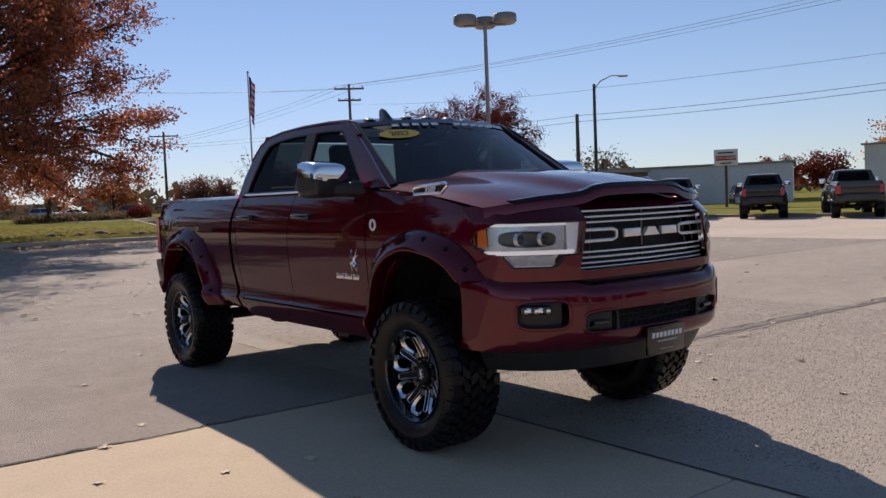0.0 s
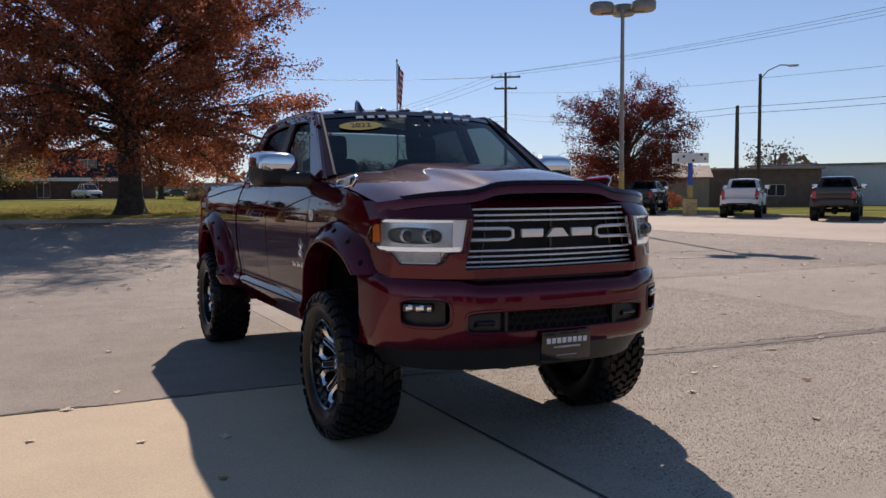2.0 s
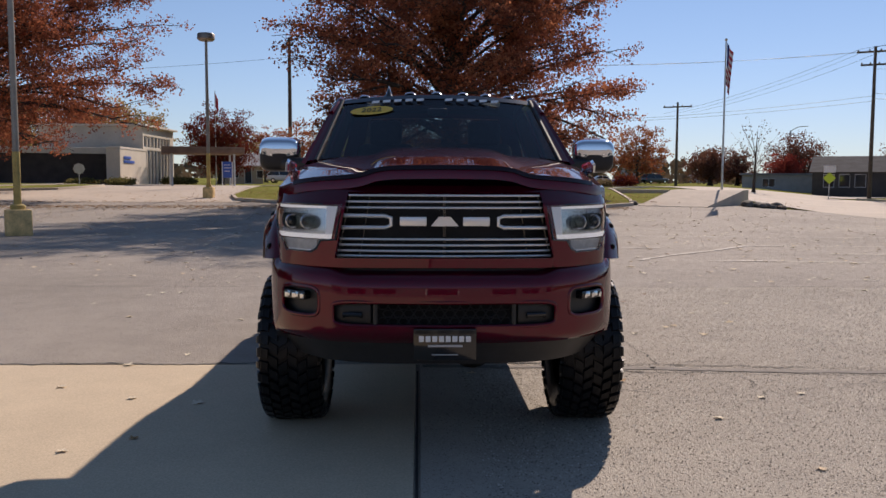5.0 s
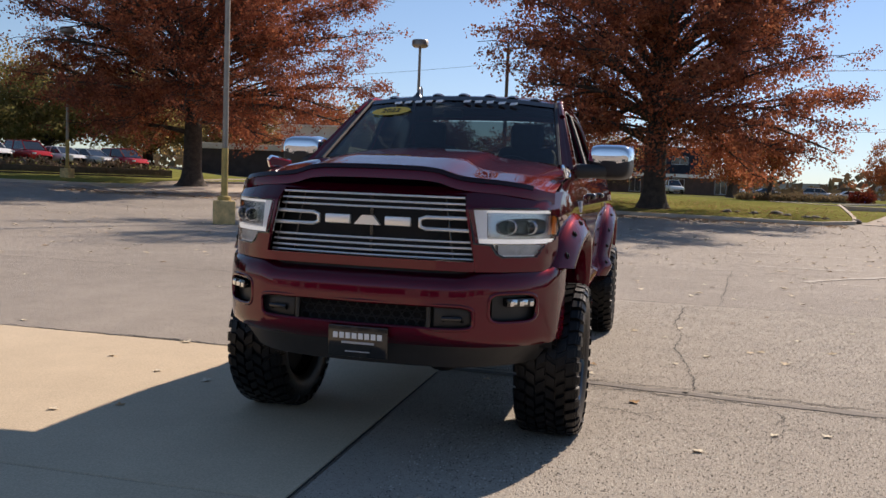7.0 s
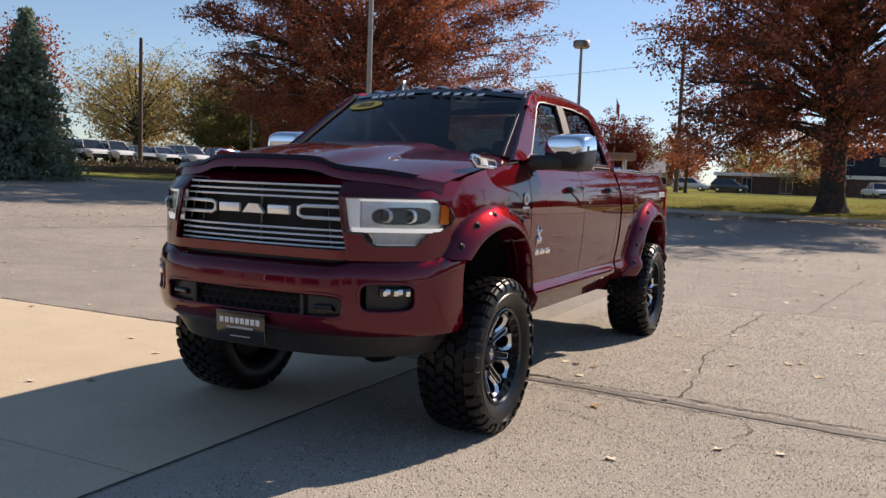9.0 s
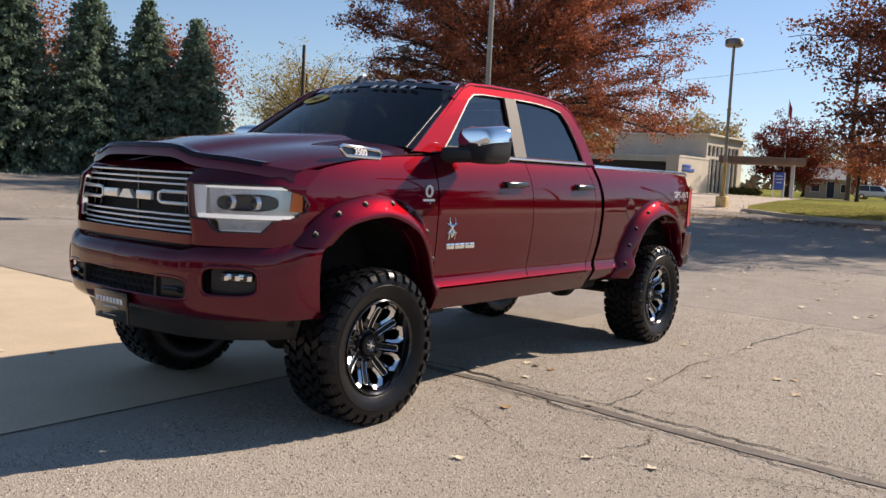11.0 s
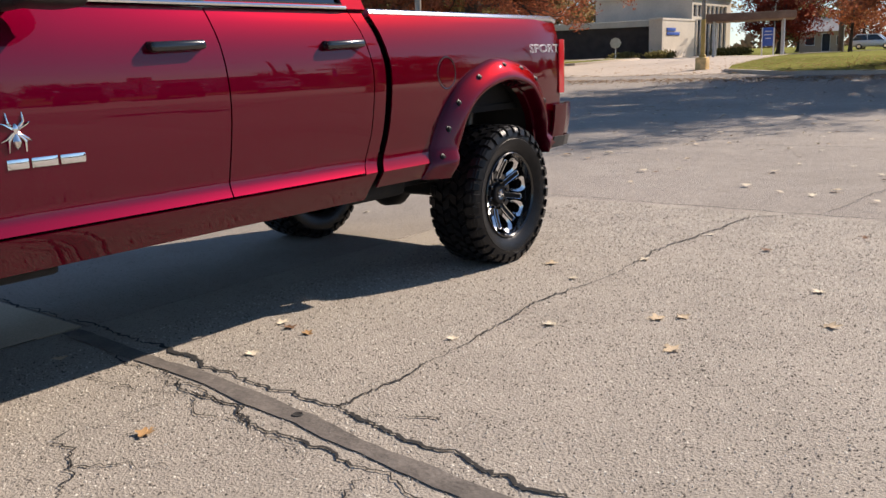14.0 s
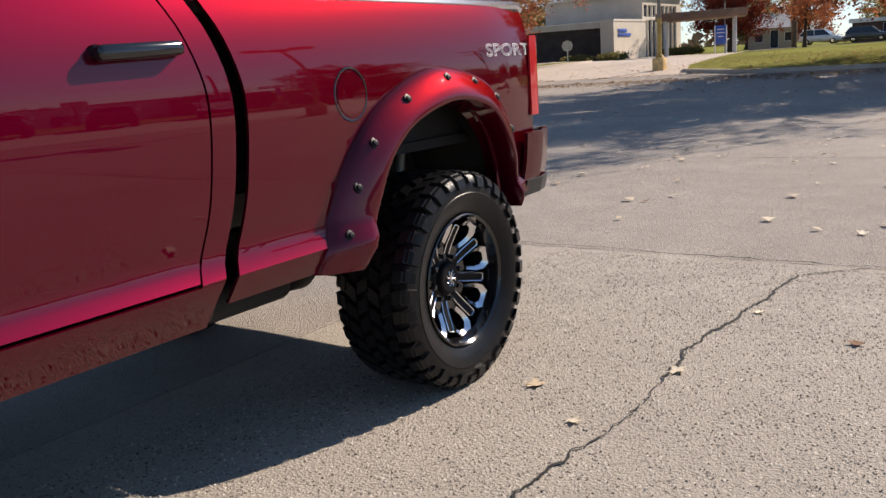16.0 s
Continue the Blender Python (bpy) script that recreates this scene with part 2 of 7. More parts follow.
# ---- mesh building ----
class Geo:
    """Gathers vertices and faces of one mesh."""

    def __init__(self):
        self.v, self.f = [], []

    def add(self, verts, faces):
        k = len(self.v)
        self.v += [tuple(p) for p in verts]
        self.f += [tuple(i + k for i in q) for q in faces]
        return self

    def sheet(self, fn, us, vs, skip=None, flip=False, close=False):
        nu, nv = len(us), len(vs)
        faces = []
        for i in range(nu - (0 if close else 1)):
            for j in range(nv - 1):
                i2 = (i + 1) % nu
                if skip and skip((us[i] + us[i2]) / 2, (vs[j] + vs[j + 1]) / 2):
                    continue
                q = (i * nv + j, i2 * nv + j, i2 * nv + j + 1, i * nv + j + 1)
                faces.append(q[::-1] if flip else q)
        return self.add([fn(u, v) for u in us for v in vs], faces)

    def box(self, x0, x1, y0, y1, z0, z1, bevel=0.0, m=None, seg=2):
        bm = bmesh.new()
        bmesh.ops.create_cube(bm, size=1)
        for v in bm.verts:
            v.co = Vector(((x0 + x1) / 2 + v.co.x * (x1 - x0), (y0 + y1) / 2 + v.co.y * (y1 - y0), (z0 + z1) / 2 + v.co.z * (z1 - z0)))
        if bevel:
            bmesh.ops.bevel(bm, geom=list(bm.edges), offset=bevel, segments=seg, affect="EDGES", profile=0.5)
        bm.verts.index_update()
        self.add([(m @ v.co if m else v.co) for v in bm.verts], [[v.index for v in f.verts] for f in bm.faces])
        bm.free()
        return self

    def tube(self, pts, radii, seg=8, caps=True):
        pts = [Vector(p) for p in pts]
        if not hasattr(radii, "__len__"):
            radii = [radii] * len(pts)
        rings, side = [], None
        for i, p in enumerate(pts):
            d = (pts[min(i + 1, len(pts) - 1)] - pts[max(i - 1, 0)]).normalized()
            side = d.cross(Vector((0, 0, 1)) if abs(d.z) < 0.9 else Vector((1, 0, 0))).normalized() if side is None else (side - d * side.dot(d)).normalized()
            up = d.cross(side)
            rings.append([p + (side * math.cos(a) + up * math.sin(a)) * radii[i] for a in (2 * math.pi * k / seg for k in range(seg))])
        verts = [v for r in rings for v in r]
        faces = [(i * seg + k, i * seg + (k + 1) % seg, (i + 1) * seg + (k + 1) % seg, (i + 1) * seg + k) for i in range(len(pts) - 1) for k in range(seg)]
        if caps:
            faces += [tuple(range(seg))[::-1], tuple((len(pts) - 1) * seg + k for k in range(seg))]
        return self.add(verts, faces)

    def turned(self, profile, axis="z", centre=(0, 0, 0), seg=24):
        """A profile of (radius, height) turned round an axis."""
        c = Vector(centre)
        put = {"z": lambda a, r, h: (r * math.cos(a), r * math.sin(a), h), "x": lambda a, r, h: (h, r * math.cos(a), r * math.sin(a)), "y": lambda a, r, h: (r * math.sin(a), h, r * math.cos(a))}[axis]
        n = len(profile)
        verts = [c + Vector(put(2 * math.pi * k / seg, r, h)) for k in range(seg) for r, h in profile]
        return self.add(verts, [(k * n + j, ((k + 1) % seg) * n + j, ((k + 1) % seg) * n + j + 1, k * n + j + 1) for k in range(seg) for j in range(n - 1)])

    def ob(self, name, mat, parent=None, label="", smooth=40, thick=0.0, matrix=None):
        me = bpy.data.meshes.new(name)
        me.from_pydata(self.v, [], self.f)
        me.materials.append(mat)
        if smooth:
            me.polygons.foreach_set("use_smooth", [True] * len(me.polygons))
            me.set_sharp_from_angle(angle=radians(smooth))
        o = new(name, me)
        if thick:
            s = o.modifiers.new("thickness", "SOLIDIFY")
            s.thickness, s.offset = thick, 0
            o.modifiers.new("crisp_edges", "EDGE_SPLIT").split_angle = radians(45)
        if parent:
            o.parent = parent
        if matrix:
            o.matrix_basis = matrix
        if label:
            o["label"] = label
        return o


def curve(*pts):
    """A smooth function through (x, y) pairs (monotone cubic)."""
    xs, ys = [p[0] for p in pts], [p[1] for p in pts]
    d = [(ys[i + 1] - ys[i]) / (xs[i + 1] - xs[i]) for i in range(len(xs) - 1)]
    m = [d[0]] + [0 if d[i - 1] * d[i] <= 0 else 2 * d[i - 1] * d[i] / (d[i - 1] + d[i]) for i in range(1, len(d))] + [d[-1]]

    def f(x):
        if x <= xs[0]:
            return ys[0]
        if x >= xs[-1]:
            return ys[-1]
        i = max(k for k in range(len(xs) - 1) if xs[k] <= x)
        h = xs[i + 1] - xs[i]
        t = (x - xs[i]) / h
        return (2 * t**3 - 3 * t**2 + 1) * ys[i] + (t**3 - 2 * t**2 + t) * h * m[i] + (-2 * t**3 + 3 * t**2) * ys[i + 1] + (t**3 - t**2) * h * m[i + 1]
    return f


def steps(a, b, n):
    return [a + (b - a) * i / n for i in range(n + 1)]


def thing(name, label, category, matrix=None, group="", kind=""):
    e = new(name)
    e.empty_display_size = 0.2
    if matrix:
        e.matrix_basis = matrix
    return tagged(e, label, category, group, kind)


def words(text, size, mat, parent, matrix, name="lettering", depth=0.004, outline=0.0):
    """Raised lettering in the built-in font, turned into a mesh."""
    c = bpy.data.curves.new(name, "FONT")
    c.body, c.size, c.extrude, c.align_x, c.align_y = text, size, depth, "CENTER", "CENTER"
    if outline:
        c.fill_mode, c.extrude, c.bevel_depth, c.bevel_resolution, c.resolution_u = "NONE", 0, outline, 0, 4
    t = new(name, c)
    me = bpy.data.meshes.new_from_object(t.evaluated_get(bpy.context.evaluated_depsgraph_get()))
    bpy.data.objects.remove(t)
    me.materials.clear()
    me.materials.append(mat)
    o = new(name, me)
    o.parent, o.matrix_basis = parent, matrix
    return o

# ---- ground ----
def ramp01(a, b, x):
    t = min(1, max(0, (x - a) / (b - a)))
    return t * t * (3 - 2 * t)


def land(x, y):
    """Height of the land: level by the truck, rising gently to the north and west."""
    return max(0.95 * ramp01(20, 50, y - 2.0 * max(0, x - 14)), 1.0 * ramp01(32, 56, 0.5 * y - x) * ramp01(-30, 0, y)) + 0.8 * ramp01(58, 76, 0.5 * y - x) * ramp01(30, 42, -x) * ramp01(-30, 0, y)


def surface(name, mat, xs, ys, lift, label, category, inside=None):
    g = Geo().sheet(lambda x, y: (x, y, land(x, y) + lift), xs, ys, skip=(lambda x, y: not inside(x, y)) if inside else None)
    return tagged(g.ob(name, mat, smooth=60), label, category, kind="structure")


reach = [-2500, -900, -400, -200, -130] + steps(-90, 90, 45) + [130, 200, 400, 900, 2500]
surface("ground", GRASS, reach, reach, -0.09, "flat land of dry autumn grass reaching the horizon", "ground")
surface("road", ASPHALT, steps(-64, 18.6, 40), steps(-40, 34, 37), 0.0, "aged grey asphalt of a dealership parking lot", "parking lot")
surface("road_lane", PALE_CONCRETE, steps(18.6, 34, 8), steps(-40, 66, 53), 0.004, "pale tan concrete lane along the grass", "driveway")
surface("road_entrance", PALE_CONCRETE, steps(-26, -8.4, 11), steps(33.9, 62, 14), 0.012, "pale concrete entrance drive to the street", "driveway")
surface("road_street", PALE_CONCRETE, steps(-90, 34, 62), steps(62, 69, 4), 0.006, "pale concrete street beyond the lawn", "street")
surface("road_exit", PALE_CONCRETE, steps(19, 70, 26), steps(66, 76, 5), 0.004, "pale concrete street beyond the lot", "street")


def slab(name, mat, x0, x1, y0, y1, z, label, category, lip=0.006):
    g = Geo().box(x0, x1, y0, y1, -0.15, z, bevel=lip, seg=1)
    return tagged(g.ob(name, mat, smooth=0), label, category, kind="structure")


pavement = thing("pavement", "tan concrete apron slabs with dark tooled joints", "pavement", kind="structure")
for x0, x1 in ((-4.95, -0.155), (-9.75, -4.965), (-14.5, -9.765), (-20, -14.515)):
    for y0, y1 in ((-1.59, 1.455), (-4.6, -1.605), (-7.6, -4.615), (-14, -7.615)):
        Geo().box(x0, x1, y0, y1, -0.12, 0.008, bevel=0.006, seg=1).ob("slab", CONCRETE, pavement, smooth=0)
slab("pavement_aggregate", AGGREGATE, -0.125, 18.5, -14, 6.28, 0.007, "exposed pebble aggregate paving, worn and cracked", "pavement")
slab("pavement_patch", ASPHALT, -30, -0.13, 1.475, 6.28, 0.007, "coarse pebbly asphalt with long cracks", "pavement", 0.003)


def ribbon(pts, widths, z):
    g = Geo()
    pts = [Vector((*p, z)) for p in pts]
    rows = []
    for i, p in enumerate(pts):
        d = (pts[min(i + 1, len(pts) - 1)] - pts[max(i - 1, 0)]).normalized()
        s = Vector((-d.y, d.x, 0)) * widths[i] / 2
        rows += [p - s, p + s]
    return g.add(rows, [(2 * i, 2 * i + 2, 2 * i + 3, 2 * i + 1) for i in range(len(pts) - 1)])


def jagged(points, seed, wander=0.03, step=0.019):
    rng = random.Random(seed)
    out, off = [], 0.0
    for (xa, ya), (xb, yb) in zip(points, points[1:]):
        n = max(2, int(math.hypot(xb - xa, yb - ya) / step))
        for i in range(n):
            t = i / n
            off = off * 0.82 + rng.uniform(-wander, wander) * 0.5
            dx, dy = xb - xa, yb - ya
            k = math.hypot(dx, dy)
            jit = off + rng.uniform(-wander, wander) * 0.22
            out.append((xa + dx * t - dy / k * jit, ya + dy * t + dx / k * jit))
    return out + [points[-1]]


def crack(points, width, seed, label="dark jagged crack in the paving", mat=None, wander=0.03, z=0.0132):
    pts = jagged(points, seed, wander)
    rng = random.Random(seed + 50)
    w, a, b = [], 0.6, 0.0
    for _ in pts:
        a = min(1.5, max(0.25, a + rng.uniform(-0.16, 0.16) + 0.04 * (0.75 - a)))
        b = b * 0.5 + rng.uniform(-0.22, 0.22)
        w.append(width * max(0.15, a + b))
    w[0] = w[-1] = width * 0.2
    return tagged(ribbon(pts, w, z).ob("crack", mat or CRACK, smooth=0), label, "crack", kind="structure")


tar = jagged([(-0.1, 1.36), (0.5, 1.33), (1.0, 1.33), (1.46, 1.29), (1.76, 1.255), (2.2, 1.20), (2.8, 1.15), (3.4, 1.10), (6, 1.02), (9, 0.97)], 5, 0.010, 0.06)
tagged(ribbon(tar, [0.092 + 0.010 * math.sin(i * 0.31) + 0.007 * math.sin(i * 0.83) for i in range(len(tar))], 0.0124).ob("tar_strip", TAR, smooth=0), "black tar sealing strip across the paving", "tar strip", kind="structure")
crack([(-3.5, 1.475), (-1.7, 1.47), (0.2, 1.475), (0.6, 1.47), (0.95, 1.43), (1.5, 1.40), (1.77, 1.385), (1.95, 1.36), (2.45, 1.33), (2.83, 1.28), (3.3, 1.23), (3.9, 1.20), (5.5, 1.14), (9, 1.08)], 0.021, 1)
crack([(-20, 1.49), (-9, 1.49), (-3.4, 1.475)], 0.0120, 2)
crack([(1.77, 1.40), (1.81, 1.75), (1.76, 2.35), (1.68, 3.05), (1.75, 3.6), (1.74, 4.2), (1.71, 4.55), (1.77, 5.1), (1.87, 6.0)], 0.0120, 3, wander=0.022)
crack([(1.87, 6.02), (2.31, 6.35), (2.48, 7.7), (2.67, 9.5), (2.9, 11.5)], 0.013, 4, wander=0.025)
# network of finer cracks along the near side of the strip
crack([(0.45, 1.27), (0.71, 1.24), (0.98, 1.20), (1.03, 1.17)], 0.0109, 6, wander=0.035)
crack([(0.78, 1.27), (1.1, 1.22), (1.35, 1.19), (1.62, 1.15), (1.87, 1.13), (2.18, 1.10), (2.54, 1.06), (2.83, 1.03), (3.2, 1.01), (4.4, 0.95)], 0.0109, 20, wander=0.03)
crack([(0.6, 1.05), (0.95, 1.09), (1.16, 1.14), (1.22, 1.14), (1.33, 1.09), (1.46, 1.07), (1.60, 1.10), (1.72, 1.09), (2.0, 1.04)], 0.0124, 21, wander=0.035)
crack([(0.95, 1.20), (1.12, 1.23), (1.21, 1.18), (1.33, 1.19), (1.46, 1.22), (1.52, 1.15), (1.60, 1.10)], 0.0093, 22, wander=0.03)
crack([(1.94, 1.38), (2.0, 1.45), (2.06, 1.50), (2.2, 1.52)], 0.0077, 23)
crack([(1.05, 0.72), (1.25, 0.62), (1.37, 0.57), (1.48, 0.63), (1.66, 0.73)], 0.0077, 7, wander=0.05)
crack([(1.37, 0.57), (1.6, 0.42), (1.82, 0.29), (1.95, 0.25), (2.16, 0.31), (2.3, 0.47), (2.5, 0.57), (2.7, 0.61), (2.87, 0.60), (2.98, 0.66), (3.11, 0.75), (3.32, 0.76), (3.9, 0.80)], 0.0093, 8, wander=0.04)
crack([(2.28, 1.05), (2.34, 0.80), (2.34, 0.71), (2.22, 0.60)], 0.0062, 9, wander=0.05)
crack([(1.15, 1.10), (1.10, 0.92), (1.16, 0.78), (1.05, 0.72)], 0.0062, 10, wander=0.05)
crack([(3.11, 0.75), (3.2, 0.55), (3.15, 0.35)], 0.0062, 24, wander=0.05)
Geo().turned([(0.0, 0.0), (0.014, 0.001), (0.020, 0.004), (0.024, 0.0)], centre=(1.71, 1.27, 0.0125), seg=10).ob("weep_hole", CRACK, bpy.data.objects["tar_strip"])
crack([(-20, 6.5), (-6, 6.45), (0, 6.33), (2.8, 6.31), (9, 6.42), (18, 6.4)], 0.0180, 11, "long seam between two lifts of asphalt")
crack([(-30, 11.5), (-8, 11.0), (4, 11.6), (16, 11.0)], 0.022, 12, wander=0.03)
crack([(-26, 19), (-6, 18.4), (8, 19.5), (18, 18.6)], 0.024, 13, wander=0.03)
for k, line in enumerate(([(4.1, 10.3), (6, 10.2), (9, 9.75), (13, 9.2)], [(4.25, 10.65), (4.0, 10.45), (4.1, 10.3)], [(4.25, 10.65), (5.0, 11.5), (6.0, 12.4), (7.3, 13.8), (9, 13.7), (13, 13.4)], [(8.2, 11.7), (11, 11.3), (15, 10.8)], [(3.4, 17.2), (8, 17.0), (15, 16.2)], [(3.4, 13.1), (5.2, 13.2)], [(3.4, 24.2), (15, 23.0)])):
    crack(line, 0.10, 120 + k, "faded parking line on the asphalt", PAINT_LINE, 0.02)
tagged(ribbon([(-0.14, -14), (-0.14, 1.2)], [0.014, 0.014], 0.0095).ob("joint", CRACK, smooth=0), "dark filled joint between concrete and aggregate", "joint", kind="structure")

# grass islands with kerbs
def island(name, outline, lift, label):
    """A lawn inside a concrete kerb; outline counter-clockwise."""
    root = thing(name, label, "lawn", kind="structure")
    xs, ys = [p[0] for p in outline], [p[1] for p in outline]

    def inside(x, y):
        r, n = False, len(outline)
        for i in range(n):
            (xa, ya), (xb, yb) = outline[i], outline[(i + 1) % n]
            if (ya > y) != (yb > y) and x < (xb - xa) * (y - ya) / (yb - ya) + xa:
                r = not r
        return r
    bm = bmesh.new()
    loop = []
    for (xa, ya), (xb, yb) in zip(outline, outline[1:] + outline[:1]):
        n = max(1, int(math.hypot(xb - xa, yb - ya) / 2.5))
        loop += [(xa + (xb - xa) * i / n, ya + (yb - ya) * i / n) for i in range(n)]
    g = Geo()
    n = len(loop)
    for k, (r, z) in enumerate(((0.0, -0.1), (0.0, 0.14), (0.15, 0.15), (0.15, 0.05))):
        for i, (x, y) in enumerate(loop):
            xa, ya = loop[i - 1]
            xb, yb = loop[(i + 1) % n]
            d = math.hypot(xb - xa, yb - ya)
            g.v.append((x - (yb - ya) / d * r, y + (xb - xa) / d * r, land(x, y) + z))
    g.f += [(k * n + i, k * n + (i + 1) % n, (k + 1) * n + (i + 1) % n, (k + 1) * n + i) for k in range(3) for i in range(n)]
    g.ob("kerb", PALE_CONCRETE, root, smooth=30)
    lawn = bmesh.new()
    f = lawn.faces.new([lawn.verts.new((x, y, land(x, y) + 0.11 + lift)) for x, y in loop])
    bmesh.ops.triangulate(lawn, faces=[f])
    me = bpy.data.meshes.new("lawn")
    lawn.to_mesh(me)
    lawn.free(), bm.free()
    me.materials.append(GRASS)
    o = new("lawn", me)
    o.parent = root
    return root


island("lawn_north", [(-9.6, 37.8), (-8.8, 35.0), (-6, 33.0), (8.0, 31.3), (9.5, 32.5), (10, 35), (11.5, 46), (17, 54), (17, 61.7), (-8, 61.7), (-10.6, 54)], 0, "strip of lawn with fallen leaves under a big tree")
island("lawn_west", [(-45, 14), (-27.5, 33.9), (-26.2, 36), (-26.2, 58), (-28, 61.7), (-90, 61.7), (-90, -10), (-58, -5)], 0, "lawn beside the entrance drive")
island("lawn_east", [(34.2, -38), (46, -38), (46, 60), (40, 64), (35, 62), (34.2, 56)], 0, "green lawn strip behind the parked trucks")
island("lawn_corner", [(-25.6, 41.0), (-20.6, 43.6), (-20.2, 46.5), (-21.2, 52.4), (-23.5, 58.5), (-25.6, 58.5)], 0, "small corner of lawn beside the entrance drive")
island("lawn_ramp", [(8.0, 47.5), (11.2, 44.2), (18.6, 44.4), (18.9, 50), (17.5, 53.5)], 0.0, "small lawn beside the display ramp")

# ---- trees ----
def tree(name, label, x, y, height, spread, base, trunk, mat, seed, limbs=34, subs=7, leaves=34, leaf=0.26, low=-0.88, fluff=0.085, squash=0.62, fork=None):
    rng = np.random.default_rng(seed)
    z0 = land(x, y)
    root = thing(name, label, "tree", pose(x, y, z0 - 0.03))
    wood = Geo()
    fork = fork or base * 0.75
    bend = rng.normal(0, 0.15, 2)
    stem = [(0, 0, 0), (0.02, 0, fork * 0.35), (bend[0] * 0.4, bend[1] * 0.4, fork), (bend[0], bend[1], fork + (height - fork) * 0.35), (bend[0] * 2, bend[1] * 2, fork + (height - fork) * 0.72)]
    wood.tube(stem, [trunk * 1.75, trunk * 1.05, trunk, trunk * 0.55, trunk * 0.16], seg=12)
    wood.turned([(trunk * 2.3, 0), (trunk * 1.6, 0.18), (trunk * 1.2, 0.55), (trunk * 1.0, 1.1)], seg=12)
    rx, rz, cz = spread / 2, (height - base) / 2, (height + base) / 2
    tips = []
    for i in range(limbs):
        a = 2.399963 * i + rng.uniform(-0.3, 0.3)
        s = low + (0.98 - low) * (i + rng.uniform(0.1, 0.9)) / limbs
        r = ((1 - s ** 2.6) ** 0.5 if s > 0 else (1 - abs(s) ** 9) ** 0.5) * rng.uniform(0.3, 1.0) ** 0.4
        t = Vector((rx * r * math.cos(a), rx * r * math.sin(a), cz + rz * s * rng.uniform(0.8, 1.0)))
        zs = fork + (t.z - fork) * rng.uniform(0.1, 0.45) if t.z > fork else fork * rng.uniform(0.85, 1.1)
        p0 = Vector((bend[0] * 0.5, bend[1] * 0.5, zs))
        mid = p0.lerp(t, 0.5) + Vector((0, 0, rng.uniform(0.02, 0.10) * spread))
        pts = [p0 * (1 - u) ** 2 + mid * 2 * u * (1 - u) + t * u * u for u in steps(0, 1, 5)]
        w = trunk * (rng.uniform(0.22, 0.34) if i % 5 == 0 else rng.uniform(0.10, 0.20))
        wood.tube(pts, [w, w * 0.8, w * 0.6, w * 0.42, w * 0.25, w * 0.1], seg=6, caps=False)
        for k in range(subs):
            u = 0.35 + 0.65 * (k + rng.random()) / subs
            q = p0 * (1 - u) ** 2 + mid * 2 * u * (1 - u) + t * u * u
            e = q + Vector(rng.normal(0, 1, 3) * (0.055, 0.055, 0.032)) * spread
            wood.tube([q, q.lerp(e, 0.5) + Vector((0, 0, 0.1)), e], [w * 0.17, w * 0.11, w * 0.04], seg=4, caps=False)
            tips.append((*q, *e))
    wood.ob("trunk", BARK, root)
    ends = np.repeat(np.array(tips), max(2, int(leaves * 0.62)), 0)
    n = len(ends)
    along = 0.62 + 0.5 * rng.random((n, 1))
    c = ends[:, :3] * (1 - along) + ends[:, 3:] * along
    p = c + np.clip(rng.normal(0, 1, (n, 3)), -1.7, 1.7) * np.array([fluff, fluff, fluff * squash]) * spread * rng.uniform(0.5, 1.1, (n, 1))
    p[:, 2] = np.maximum(p[:, 2], base * 0.55)
    leaf_mesh("crown", p, leaf * 1.22, mat, root, rng)
    return root


def leaf_mesh(name, p, size, mat, root, rng, droop=0.0, flat=False):
    """Small bent leaves at the points p, each two triangles along a mid rib."""
    n = len(p)
    a = rng.normal(0, 1, (n, 3))
    a[:, 2] -= droop
    a /= np.linalg.norm(a, axis=1, keepdims=True)
    b = np.cross(a, rng.normal(0, 1, (n, 3)))
    b /= np.linalg.norm(b, axis=1, keepdims=True)
    if flat:
        a[:, 2] *= 0.15
        b = np.stack([-a[:, 1], a[:, 0], 0.2 * a[:, 2]], 1)
    c = np.cross(a, b)
    s = size * rng.uniform(0.6, 1.35, (n, 1))
    v = np.stack([p - a * s * 0.5, p + b * s * 0.42 + c * s * 0.12, p + a * s * 0.55, p - b * s * 0.42 + c * s * 0.12], 1).reshape(-1, 3)
    me = bpy.data.meshes.new(name)
    k = np.arange(n)[:, None] * 4
    f = np.concatenate([k + np.array([[0, 1, 2]]), k + np.array([[0, 2, 3]])], 1).reshape(-1, 3)
    me.vertices.add(len(v)), me.loops.add(f.size), me.polygons.add(len(f))
    me.vertices.foreach_set("co", v.ravel())
    me.loops.foreach_set("vertex_index", f.ravel())
    me.polygons.foreach_set("loop_start", np.arange(len(f)) * 3)
    me.update(calc_edges=True)
    me.materials.append(mat)
    o = new(name, me)
    o.parent = root
    return tagged(o, kind="stuff")


